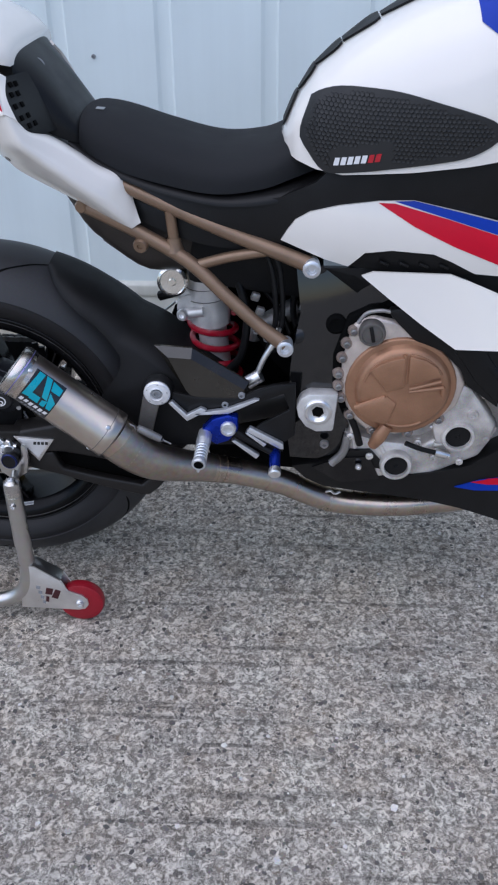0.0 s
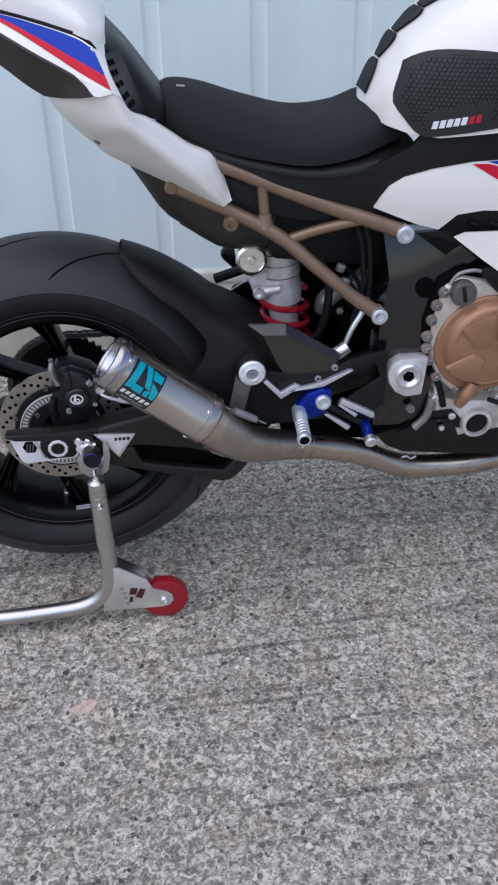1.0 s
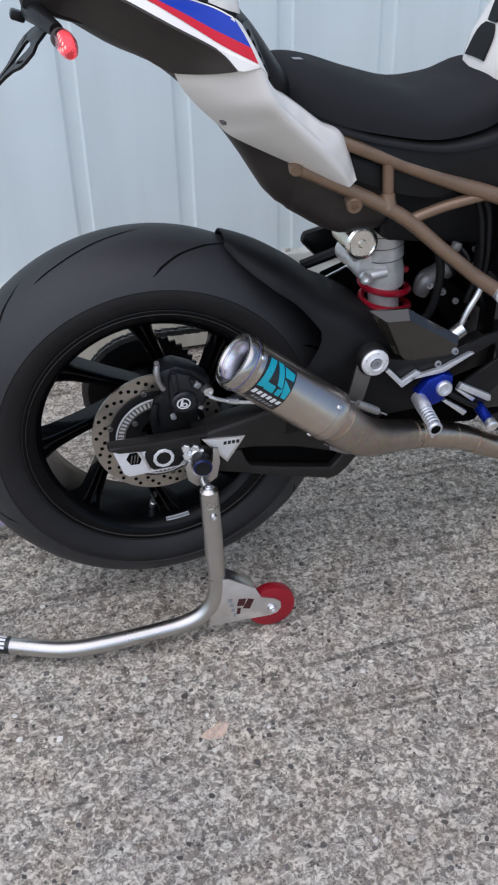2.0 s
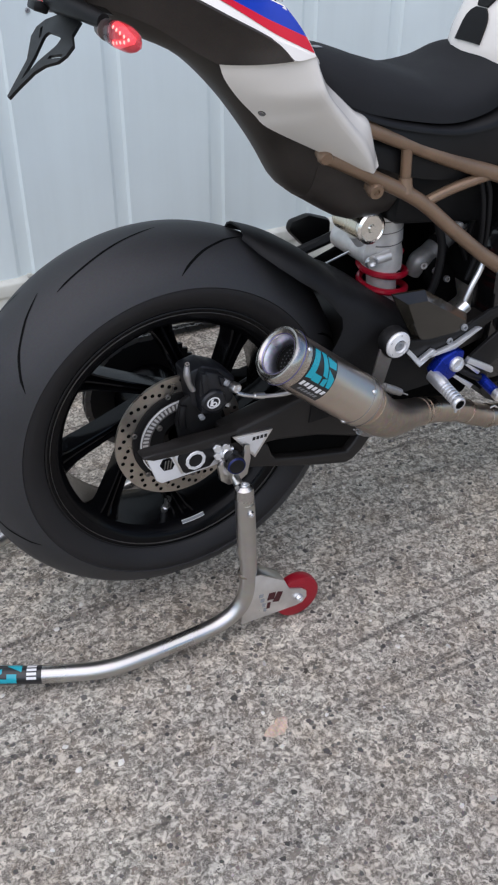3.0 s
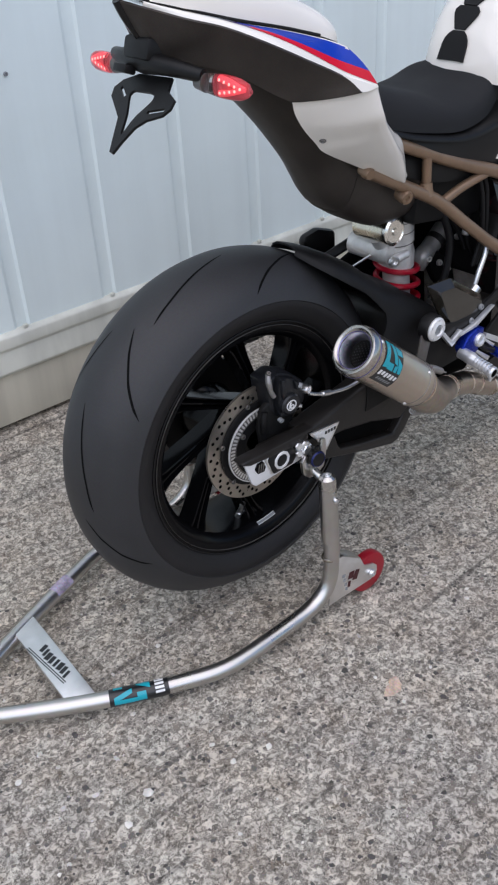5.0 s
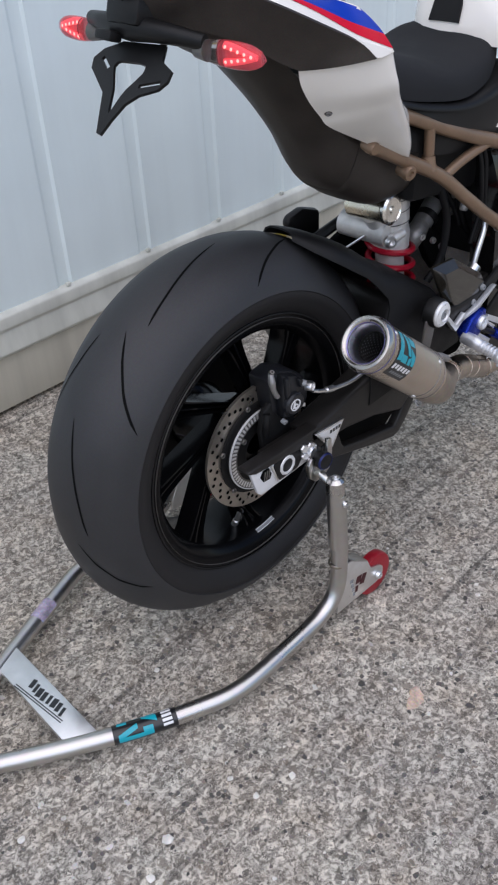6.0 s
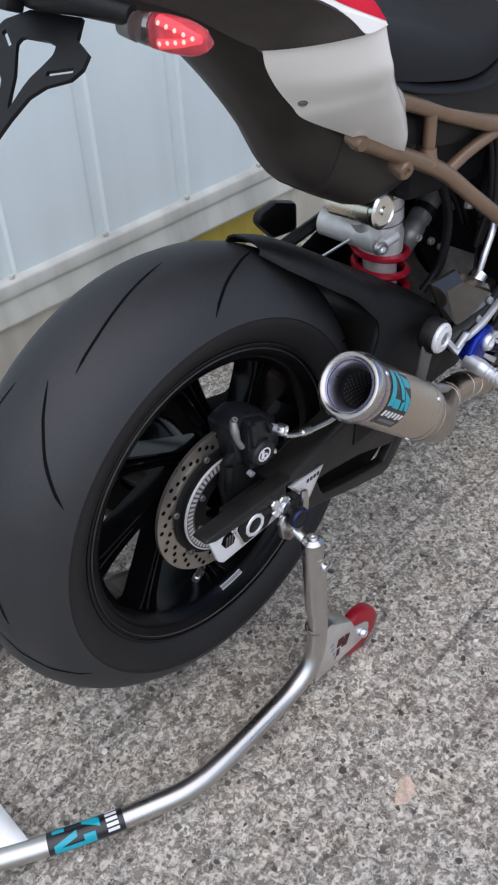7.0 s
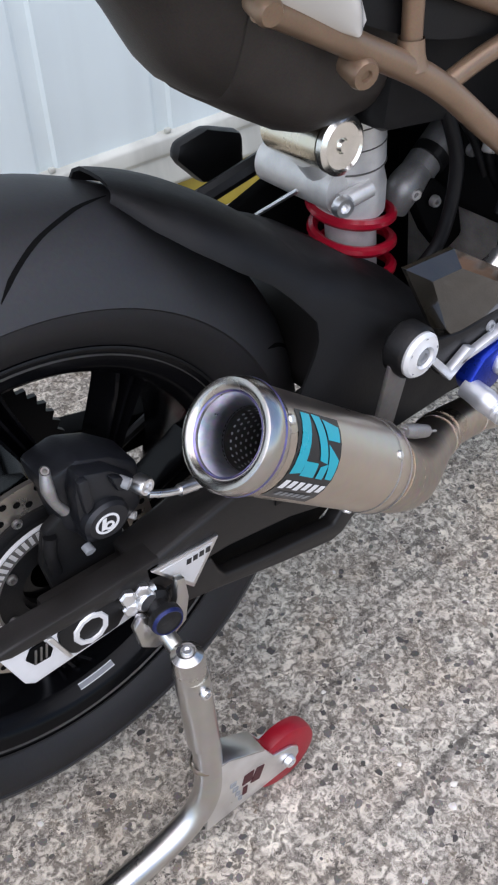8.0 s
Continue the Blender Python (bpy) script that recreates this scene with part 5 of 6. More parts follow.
# spine protector along the back of the tank
for k, (x0, x1, hw) in enumerate(((0.5335, 0.5545, 0.029), (0.5560, 0.5795, 0.027), (0.581, 0.618, 0.032), (0.620, 0.672, 0.040), (0.674, 0.74, 0.036))):
    own = bmesh.new()
    rows = []
    for i in range(7):
        x = x0 + (x1 - x0) * i / 6
        zt, zl, hwt = tank_shape(x)
        wd = hw * float(np.interp(i / 6, (0, 0.6, 0.8, 1), (1.0, 0.92, 0.72, 0.42) if k == 0 else (0.42, 0.9, 1.0, 0.72)))
        row = []
        for y in np.linspace(-wd, wd, 7):
            c = min(1, (abs(y) / hwt)) ** (1 / TP)
            row.append((x - 0.0035, TC + y, zl + (zt - zl) * (1 - c * c) ** (0.5 * TQ) + 0.0022))
        rows.append(row)
    rings_mesh(own, rows, closed=False, caps=False)
    bmesh.ops.recalc_face_normals(own, faces=own.faces)
    bmesh.ops.solidify(own, geom=list(own.faces), thickness=0.003)
    part("spine_pad", own, M_matt, tank, "black spine protector segment")

# upper fairing with stripes and vent
fair_y = between([(0.532, 0.75, -0.150), (0.60, 0.80, -0.158), (0.62, 0.72, -0.156), (0.70, 0.81, -0.170), (0.70, 0.75, -0.174), (0.80, 0.75, -0.190), (0.86, 0.79, -0.190), (0.95, 0.75, -0.205)])
fair = part("upper_fairing", skin([(0.531, 0.751), (0.541, 0.768), (0.553, 0.784), (0.575, 0.797), (0.618, 0.808), (0.676, 0.817), (0.728, 0.820), (0.80, 0.806), (0.865, 0.793), (0.95, 0.77), (0.95, 0.71), (0.826, 0.714), (0.79, 0.732), (0.762, 0.743), (0.70, 0.745), (0.66, 0.738), (0.636, 0.712), (0.60, 0.722)], fair_y, 0.006, 5), M_white, bike, "white upper fairing with red and blue stripes")
part("red_stripe", skin([(0.676, 0.815), (0.700, 0.815), (0.78, 0.796), (0.868, 0.772), (0.95, 0.752), (0.95, 0.712), (0.868, 0.728), (0.79, 0.757), (0.73, 0.784)], fair_y, 0.001, 4, lift=-0.0012), M_red, fair)
part("blue_stripe", skin([(0.700, 0.8180), (0.728, 0.8198), (0.80, 0.8058), (0.865, 0.7928), (0.95, 0.770), (0.95, 0.753), (0.868, 0.773), (0.78, 0.797)], fair_y, 0.001, 4, lift=-0.0013), M_blue, fair)
vent = part("side_vent", skin([(0.636, 0.709), (0.662, 0.736), (0.70, 0.742), (0.762, 0.740), (0.79, 0.730), (0.825, 0.712), (0.80, 0.706)], fair_y, 0.006, 4, lift=0.006), M_matt, bike, "black slotted vent")
for k in range(4):
    part("vent_slat", block((0.016, 0.006, 0.004), (0.690 + 0.030 * k, -0.166 - 0.004 * k, 0.722), (0, 24, 8), 0.001), M_black, vent)
low_y = between([(0.659, 0.701, -0.176), (0.80, 0.70, -0.192), (0.80, 0.60, -0.212), (0.74, 0.64, -0.196), (0.88, 0.65, -0.216)])
part("side_fairing", skin([(0.657, 0.704), (0.674, 0.711), (0.79, 0.713), (0.815, 0.705), (0.84, 0.692), (0.88, 0.682), (0.96, 0.665), (0.96, 0.605), (0.885, 0.605), (0.806, 0.600), (0.752, 0.634), (0.70, 0.671)], low_y, 0.005, 5), M_white, bike, "white side fairing blade")
part("inner_fairing", skin([(0.60, 0.708), (0.96, 0.708), (1.02, 0.705), (1.02, 0.36), (0.96, 0.40), (0.90, 0.48), (0.845, 0.57), (0.80, 0.605), (0.745, 0.640), (0.70, 0.665), (0.65, 0.695)], between([(0.60, 0.7, -0.150), (0.96, 0.7, -0.150), (0.9, 0.5, -0.165), (0.75, 0.64, -0.165)]), 0.01, 4), M_black, bike, "black inner fairing")
part("inner_strut", prism([(0.770, 0.640), (0.840, 0.615), (0.884, 0.550), (0.96, 0.47), (0.96, 0.40), (0.892, 0.489), (0.850, 0.530), (0.800, 0.600)], -0.190, -0.165, 0.004), M_black, bike, "black fairing strut")
part("cover_shield", prism([(0.703, 0.652), (0.707, 0.641), (0.721, 0.626), (0.748, 0.598), (0.793, 0.581), (0.826, 0.547), (0.838, 0.52), (0.893, 0.48), (0.882, 0.588), (0.804, 0.606), (0.755, 0.632), (0.722, 0.655)], -0.186, -0.168, 0.003), M_black, bike, "black shield over the engine")
part("radiator", block((0.05, 0.30, 0.30), (0.95, CY, 0.50), (0, -12, 0), 0.01), M_black, bike)
part("coolant_hose", tube([(0.845, -0.175, 0.575), (0.875, -0.18, 0.55), (0.93, -0.18, 0.49)], 0.011, 14), M_hose, bike)
part("bracket", prism([(0.865, 0.585), (0.90, 0.585), (0.91, 0.55), (0.885, 0.545)], -0.178, -0.172, 0.002), M_cast, bike)

# main frame, engine and covers
frame_p = part("main_frame", skin([(0.556, 0.702), (0.60, 0.705), (0.66, 0.703), (0.705, 0.660), (0.665, 0.640), (0.640, 0.610), (0.630, 0.565), (0.628, 0.50), (0.632, 0.42), (0.642, 0.372), (0.60, 0.355), (0.552, 0.355), (0.545, 0.42), (0.556, 0.50), (0.552, 0.56), (0.565, 0.63)], between([(0.56, 0.70, -0.128), (0.63, 0.70, -0.146), (0.70, 0.66, -0.160), (0.60, 0.62, -0.158), (0.565, 0.60, -0.150), (0.64, 0.58, -0.162), (0.60, 0.52, -0.172), (0.60, 0.45, -0.170), (0.60, 0.38, -0.160), (0.548, 0.42, -0.158)]), 0.05, 4), M_spar, bike, "gloss black frame spar")
part("frame_plug", lathe([(0.0165, 0), (0.0165, 0.006), (0.012, 0.008), (0, 0.005)], (0.622, -0.160, 0.617), (0, -1, 0), 24), M_dark, frame_p)
piv = part("pivot_plate", prism([(0.630, 0.503), (0.624, 0.432), (0.595, 0.430), (0.577, 0.440), (0.565, 0.458), (0.561, 0.478), (0.568, 0.494), (0.582, 0.503)], -0.192, -0.165, 0.004), M_cast, bike, "cast aluminium pivot plate")
part("pivot_socket", lathe([(0.0235, 0), (0.0230, 0.004), (0.0205, 0.006), (0.0170, 0.006), (0.0150, 0.0035), (0.0135, 0.003), (0.0120, 0.001), (0, 0.001)], (0.597, -0.192, 0.471), (0, -1, 0), 28), M_alu, piv)
part("pivot_hole", lathe([(0.0105, 0), (0, 0)], (0.597, -0.1936, 0.471), (0, -1, 0), 6), M_dark, piv)
part("plate_screw", bolt((0.611, -0.174, 0.397), r=0.008, h=0.007), M_dull, frame_p)
eng = part("engine", block((0.34, 0.24, 0.30), (0.77, CY, 0.47), (0, -6, 0), 0.03, seg=3), M_case, bike, "silver engine casing")
# Near-black slab behind the flange paints the shaded gap round it.
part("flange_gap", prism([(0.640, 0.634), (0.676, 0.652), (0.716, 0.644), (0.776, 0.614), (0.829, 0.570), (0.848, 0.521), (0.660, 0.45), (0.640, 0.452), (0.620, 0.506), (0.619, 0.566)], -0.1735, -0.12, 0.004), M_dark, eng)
part("clutch_flange", prism([(0.648, 0.624), (0.678, 0.640), (0.714, 0.632), (0.770, 0.603), (0.819, 0.562), (0.838, 0.521), (0.828, 0.478), (0.786, 0.436), (0.730, 0.420), (0.682, 0.426), (0.650, 0.456), (0.634, 0.506), (0.633, 0.560)], -0.180, -0.12, 0.008, seg=3), M_fl, eng, "cast engine cover flange")
CVX, CVZ = 0.734, 0.516
part("cover_skirt", prism([(CVX + float(np.interp(abs(((g - 185 + 180) % 360) - 180), (0, 60, 120, 180), (0.0945, 0.090, 0.087, 0.088))) * math.cos(radians(g)), CVZ + float(np.interp(abs(((g - 185 + 180) % 360) - 180), (0, 60, 120, 180), (0.0945, 0.090, 0.087, 0.088))) * math.sin(radians(g))) for g in range(0, 360, 10)], -0.1860, -0.170, 0.004, seg=3), M_cover, eng, "bronze rim of the clutch cover")
cov = part("clutch_cover", lathe([(0.084, 0.022), (0.082, 0.008), (0.078, 0.001), (0.075, -0.004), (0.072, -0.009), (0.066, -0.0115), (0.040, -0.0145), (0, -0.016)], (CVX, -0.188, CVZ), (0, 1, 0), 56), M_cover, bike, "bronze clutch cover with embossed ribs")
for a, b, r in (((0.732, 0.584), (0.732, 0.528), 0.0022), ((0.732, 0.528), (0.707, 0.520), 0.0022), ((0.707, 0.520), (0.679, 0.556), 0.0022), ((0.657, 0.486), (0.705, 0.507), 0.0030), ((0.705, 0.507), (0.721, 0.494), 0.0030), ((0.721, 0.494), (0.709, 0.458), 0.0022), ((0.743, 0.523), (0.793, 0.538), 0.0026), ((0.743, 0.518), (0.797, 0.527), 0.0022), ((0.797, 0.527), (0.798, 0.512), 0.0022)):
    part("cover_rib", tube([(a[0], -0.2030, a[1]), (b[0], -0.2030, b[1])], r + 0.0012, 8), M_cover, cov)
for r, g0, g1, y in ((0.066, 28, 84, -0.1985), (0.066, 250, 300, -0.1985), (0.066, 128, 165, -0.1985)):
    pts = [(CVX + r * math.cos(radians(g)), y, CVZ + r * math.sin(radians(g))) for g in np.linspace(g0, g1, 8)]
    part("cover_rib", tube(pts, 0.0028, 8), M_cover, cov)
for x, z in ((0.650, 0.612), (0.640, 0.590), (0.634, 0.564), (0.629, 0.535), (0.630, 0.513), (0.635, 0.490), (0.651, 0.458), (0.69, 0.430), (0.75, 0.425), (0.80, 0.452), (0.725, 0.632)):
    lug = part("cover_lug", lathe([(0.0105, 0.030), (0.0100, -0.002), (0.0085, -0.005), (0, -0.005)], (x, -0.175, z), (0, 1, 0), 14), M_lug, cov)
    part("lug_screw", lathe([(0.0055, -0.005), (0.0055, -0.010), (0.0035, -0.011), (0.0035, -0.008), (0, -0.008)], (x, -0.175, z), (0, 1, 0), 10), M_dull, lug)
for poly in ([(0.679, 0.556), (0.707, 0.520), (0.732, 0.528), (0.732, 0.580), (0.713, 0.576), (0.695, 0.568)], [(0.659, 0.487), (0.705, 0.507), (0.721, 0.494), (0.709, 0.458), (0.687, 0.462), (0.669, 0.473)], [(0.739, 0.532), (0.792, 0.548), (0.783, 0.564), (0.765, 0.576), (0.739, 0.583)]):
    part("cover_relief", prism(poly, -0.2075, -0.185, 0.0016), M_cover, cov)
part("cover_boss", tube([(0.714, -0.194, 0.448), (0.703, -0.194, 0.428), (0.692, -0.188, 0.404)], [0.010, 0.0125, 0.009], 14), M_cover, cov)
cap = part("oil_cap", lathe([(0.021, 0.015), (0.0215, 0.0), (0.0195, -0.004), (0.0165, -0.0045), (0.0155, -0.002), (0, -0.002)], (0.678, -0.192, 0.614), (0, 1, 0), 30), M_hanger, eng, "oil filler cap")
part("cap_bar", block((0.006, 0.004, 0.026), (0.678, -0.1945, 0.614), (0, -12, 0), 0.001), M_black, cap)
part("cap_arc", tube([(0.655, -0.182, 0.628), (0.668, -0.182, 0.645), (0.69, -0.182, 0.650), (0.705, -0.182, 0.648)], 0.0032, 10), M_dull, eng)
for q, r in (((0.737, -0.176, 0.354), 0.026), ((0.836, -0.182, 0.420), 0.027)):
    port = part("casing_port", lathe([(r + 0.003, 0.02), (r + 0.002, 0.0), (r, -0.003), (r - 0.005, -0.003), (r - 0.006, 0.004), (0, 0.005)], q, (0, 1, 0), 32), M_case, eng)
    part("port_plug", lathe([(r - 0.0055, 0.0030), (0.004, 0.0030), (0.003, 0.0045), (0, 0.0045)], q, (0, 1, 0), 28), M_matt, port)
part("casing_lower", prism([(0.64, 0.42), (0.70, 0.40), (0.78, 0.39), (0.86, 0.45), (0.91, 0.43), (0.88, 0.37), (0.80, 0.33), (0.70, 0.32), (0.65, 0.36)], -0.165, -0.10, 0.01), M_case, eng, "lower silver casing")
part("casing_side", prism([(0.83, 0.52), (0.85, 0.51), (0.90, 0.44), (0.89, 0.40), (0.86, 0.395), (0.80, 0.40), (0.79, 0.44), (0.81, 0.48)], -0.176, -0.12, 0.008), M_case, eng)
part("casing_bolt", bolt((0.856, -0.176, 0.462), r=0.010, h=0.006), M_case, eng)
for x, z in ((0.872, 0.498), (0.884, 0.412), (0.800, 0.372), (0.770, 0.402), (0.655, 0.412), (0.690, 0.372), (0.845, 0.365)):
    part("casing_bolt", lathe([(0.0065, 0.012), (0.0065, -0.003), (0.0045, -0.0045), (0.0025, -0.0045), (0.0025, -0.002), (0, -0.002)], (x, -0.172, z), (0, 1, 0), 12), M_case, eng)
for a_, b_ in (((0.700, 0.405), (0.715, 0.375)), ((0.770, 0.410), (0.778, 0.378)), ((0.800, 0.395), (0.860, 0.400)), ((0.845, 0.500), (0.880, 0.455)), ((0.655, 0.440), (0.665, 0.385)), ((0.790, 0.430), (0.815, 0.445))):
    part("casting_rib", tube([(a_[0], -0.166, a_[1]), (b_[0], -0.166, b_[1])], 0.0045, 8), M_case, eng)
part("casing_gap", tube([(0.645, -0.172, 0.470), (0.662, -0.174, 0.430), (0.672, -0.172, 0.395)], 0.006, 10), M_hose, eng)
part("wire_sheath", tube([(0.748, -0.185, 0.408), (0.775, -0.185, 0.397), (0.805, -0.18, 0.386)], 0.0045, 8), M_hose, bike)
part("sensor_plug", tube([(0.800, -0.18, 0.388), (0.825, -0.178, 0.380)], 0.007, 10), M_alu, bike)
pan_y = between([(0.55, 0.33, -0.150), (0.66, 0.36, -0.171), (0.74, 0.31, -0.168), (0.93, 0.39, -0.172), (0.93, 0.26, -0.168)])
part("belly_pan", skin([(0.556, 0.338), (0.580, 0.345), (0.60, 0.348), (0.638, 0.361), (0.656, 0.382), (0.691, 0.383), (0.708, 0.363), (0.728, 0.322), (0.797, 0.335), (0.863, 0.355), (0.909, 0.391), (0.96, 0.42), (1.03, 0.42), (1.03, 0.24), (0.96, 0.228), (0.93, 0.238), (0.86, 0.258), (0.793, 0.271), (0.685, 0.281), (0.612, 0.289), (0.580, 0.308)], pan_y, 0.30, 4), M_black, bike, "satin black belly pan")
part("pan_panel", skin([(0.592, 0.340), (0.640, 0.366), (0.690, 0.370), (0.712, 0.318), (0.640, 0.303)], pan_y, 0.003, 3, lift=-0.003), M_gloss, bike)
part("pan_stripe", skin([(0.844, 0.308), (0.887, 0.327), (0.96, 0.342), (0.96, 0.308), (0.88, 0.303)], pan_y, 0.002, 3, lift=-0.0022), M_blue, bike)
part("pan_stripe", skin([(0.872, 0.321), (0.90, 0.330), (0.96, 0.341), (0.96, 0.322), (0.90, 0.318)], pan_y, 0.002, 3, lift=-0.0032), M_red, bike)
part("pan_screw", bolt((0.672, -0.174, 0.351), r=0.006), M_alu, bike)
part("lower_tube", tube([(0.625, -0.165, 0.350), (0.644, -0.168, 0.375), (0.651, -0.17, 0.412)], 0.0075, 12), M_dull, bike)

# footrest assembly
rs_y = -0.200
rear = part("footrest_bracket", prism([(0.402, 0.436), (0.421, 0.457), (0.446, 0.464), (0.464, 0.462), (0.464, 0.437), (0.448, 0.416), (0.426, 0.408), (0.408, 0.422)], rs_y - 0.004, rs_y + 0.016, 0.003), M_anod, bike, "blue anodised footrest bracket")
part("bracket_bolt", lathe([(0.0125, 0.004), (0.0135, 0), (0.0135, -0.005), (0.0115, -0.008), (0.0080, -0.008), (0.0070, -0.004), (0.004, -0.004), (0, -0.001)], (0.448, rs_y - 0.004, 0.442), (0, 1, 0), 26), M_satin, rear)
peg = part("foot_peg", tube([(0.408, rs_y + 0.004, 0.427), (0.407, -0.222, 0.424), (0.406, -0.240, 0.420), (0.404, -0.272, 0.415)], [0.0115, 0.0125, 0.0095, 0.0095], 20), M_satin, rear, "knurled aluminium foot peg")
for k in range(6):
    y = -0.228 - 0.007 * k
    part("peg_ring", lathe([(0.0098, -0.0025), (0.0112, -0.0012), (0.0112, 0.0012), (0.0098, 0.0025)], (0.4068 + (y + 0.222) * 0.04, y, 0.4238 + (y + 0.222) * 0.15), (0, 1, 0.15), 16), M_satin, peg)
part("peg_end", lathe([(0.0100, -0.006), (0.0120, -0.003), (0.0120, 0.003), (0.0108, 0.005), (0.0082, 0.005)], (0.404, -0.272, 0.415), (0, -1, -0.13), 18), M_satin, peg)
part("peg_bore", lathe([(0.0084, 0.004), (0, 0.003)], (0.404, -0.272, 0.415), (0, -1, -0.13), 18), M_dark, peg)
part("peg_feeler", tube([(0.403, -0.270, 0.406), (0.402, -0.271, 0.397)], [0.0040, 0.0022], 10), M_satin, peg)
part("bracket_arm", prism([(0.340, 0.502), (0.352, 0.480), (0.377, 0.450), (0.412, 0.468), (0.470, 0.470), (0.54, 0.50), (0.55, 0.47), (0.50, 0.44), (0.47, 0.41), (0.54, 0.385), (0.535, 0.40), (0.56, 0.42), (0.56, 0.52), (0.52, 0.515), (0.46, 0.49), (0.40, 0.49)], rs_y + 0.012, rs_y + 0.020, 0.002), M_black, rear, "black hanger plate")
for q in ([(0.348, 0.484), (0.354, 0.488), (0.378, 0.462), (0.402, 0.476), (0.412, 0.471), (0.378, 0.450)], [(0.392, 0.462), (0.448, 0.466), (0.500, 0.493), (0.492, 0.494), (0.444, 0.474), (0.392, 0.465)], [(0.484, 0.440), (0.540, 0.408), (0.541, 0.398), (0.535, 0.398), (0.478, 0.432)], [(0.452, 0.412), (0.458, 0.414), (0.500, 0.384), (0.494, 0.377)], [(0.476, 0.428), (0.480, 0.430), (0.512, 0.407), (0.507, 0.402)]):
    part("milled_edge", prism(q, rs_y + 0.002, rs_y + 0.011, 0.0006), M_satin, rear)
tip = part("brake_pedal_tip", tube([(0.526, -0.185, 0.384), (0.527, -0.235, 0.374)], 0.0095, 16), M_anod, rear, "blue and silver pedal tip")
part("tip_cap", lathe([(0.0095, 0), (0.0105, 0.002), (0.0105, 0.012), (0.008, 0.014), (0, 0.014)], (0.527, -0.226, 0.376), (0, -1, -0.2), 16), M_alu, tip)
part("brake_pedal", tube([(0.448, -0.192, 0.436), (0.49, -0.19, 0.405), (0.527, -0.19, 0.383)], 0.006, 10), M_black, rear)
guard_rim = [(0.327, 0.579), (0.389, 0.575), (0.482, 0.514), (0.478, 0.490), (0.444, 0.470), (0.399, 0.470), (0.372, 0.500)]
guard_face = [(0.350, 0.5635), (0.388, 0.561), (0.474, 0.506), (0.473, 0.492), (0.443, 0.473), (0.401, 0.473), (0.377, 0.503)]
heel = part("heel_guard", rings_mesh(bmesh.new(), [[(x, y, z) for x, z in poly] for poly, y in ((guard_rim, -0.169), (guard_rim, -0.174), (guard_face, -0.186))]), M_guard, bike, "smoked gloss heel guard", angle=20)
part("guard_screw", bolt((0.442, -0.186, 0.478), r=0.006), M_grey, heel)
part("guard_screw", bolt((0.470, -0.186, 0.496), r=0.006), M_grey, heel)
part("master_cylinder", tube([(0.478, -0.150, 0.50), (0.500, -0.150, 0.515)], 0.012, 14), M_alu, bike)
part("brake_line", tube([(0.492, -0.150, 0.512), (0.505, -0.150, 0.545), (0.522, -0.148, 0.575), (0.53, -0.145, 0.60)], 0.005, 10), M_alu, bike, "braided brake line")
for k, (a, b) in enumerate(((0.520, 0.66), (0.531, 0.67))):
    part("cable", tube([(a - 0.012, -0.128, 0.725), (a, -0.132, b + 0.02), (a + 0.004, -0.134, 0.61), (a - 0.010, -0.13, 0.55)], 0.0045, 10), M_hose, bike)
for q in ((0.490, -0.115, 0.642), (0.498, -0.118, 0.618), (0.47, -0.08, 0.65)):
    part("clip", block((0.014, 0.012, 0.014), q, (0, 20, 10), 0.003), M_dull, bike)
SV = Vector((0.500, -0.022, 0.546))
sol = part("solenoid", tube([SV + V(-0.020, 0, -0.022), SV + V(-0.012, -0.004, 0.0), SV + V(0.014, 0, 0.012)], [0.014, 0.0195, 0.017], 18), M_dull, bike, "grey shock solenoid")
part("solenoid_body", tube([SV + V(0.012, 0, 0.010), SV + V(0.060, 0.008, 0.036)], 0.0185, 20), M_dull, sol)
part("solenoid_band", tube([SV + V(0.026, 0, 0.018), SV + V(0.036, 0.001, 0.024)], 0.0202, 20), M_black, sol)
part("solenoid_screw", bolt(SV + V(-0.012, -0.020, 0.0), (-0.3, -1, 0), 0.007, 0.004), M_alu, sol)
for q, d, r in (((0.507, -0.052, 0.536), (-0.2, -1, 0.1), 0.0065), ((0.532, -0.055, 0.517), (-0.3, -1, 0.2), 0.0060), ((0.562, -0.050, 0.574), (-0.3, -1, 0.1), 0.0075), ((0.555, -0.060, 0.610), (-0.2, -1, 0), 0.0060)):
    part("small_bolt", bolt(q, d, r, 0.006), M_dull, bike)
# Linkage arm coloured near-black too, for the shade it sits in.
part("linkage_arm", prism([(0.485, 0.540), (0.515, 0.556), (0.560, 0.520), (0.575, 0.470), (0.545, 0.455), (0.515, 0.490)], -0.045, -0.025, 0.006), M_dark, bike, "black shock linkage arm, darkened further for shade")
part("wire_loom", tube([(0.585, -0.085, 0.70), (0.560, -0.080, 0.650), (0.552, -0.075, 0.600), (0.565, -0.080, 0.555), (0.590, -0.09, 0.520)], 0.0055, 10), M_hose, bike)
part("wire_loom", tube([(0.470, -0.060, 0.69), (0.500, -0.070, 0.640), (0.530, -0.075, 0.600), (0.548, -0.08, 0.560)], 0.0040, 10), M_hose, bike)
part("hose", tube([(0.46, -0.09, 0.66), (0.475, -0.10, 0.60), (0.465, -0.10, 0.53), (0.44, -0.09, 0.49)], 0.007, 12), M_hose, bike)

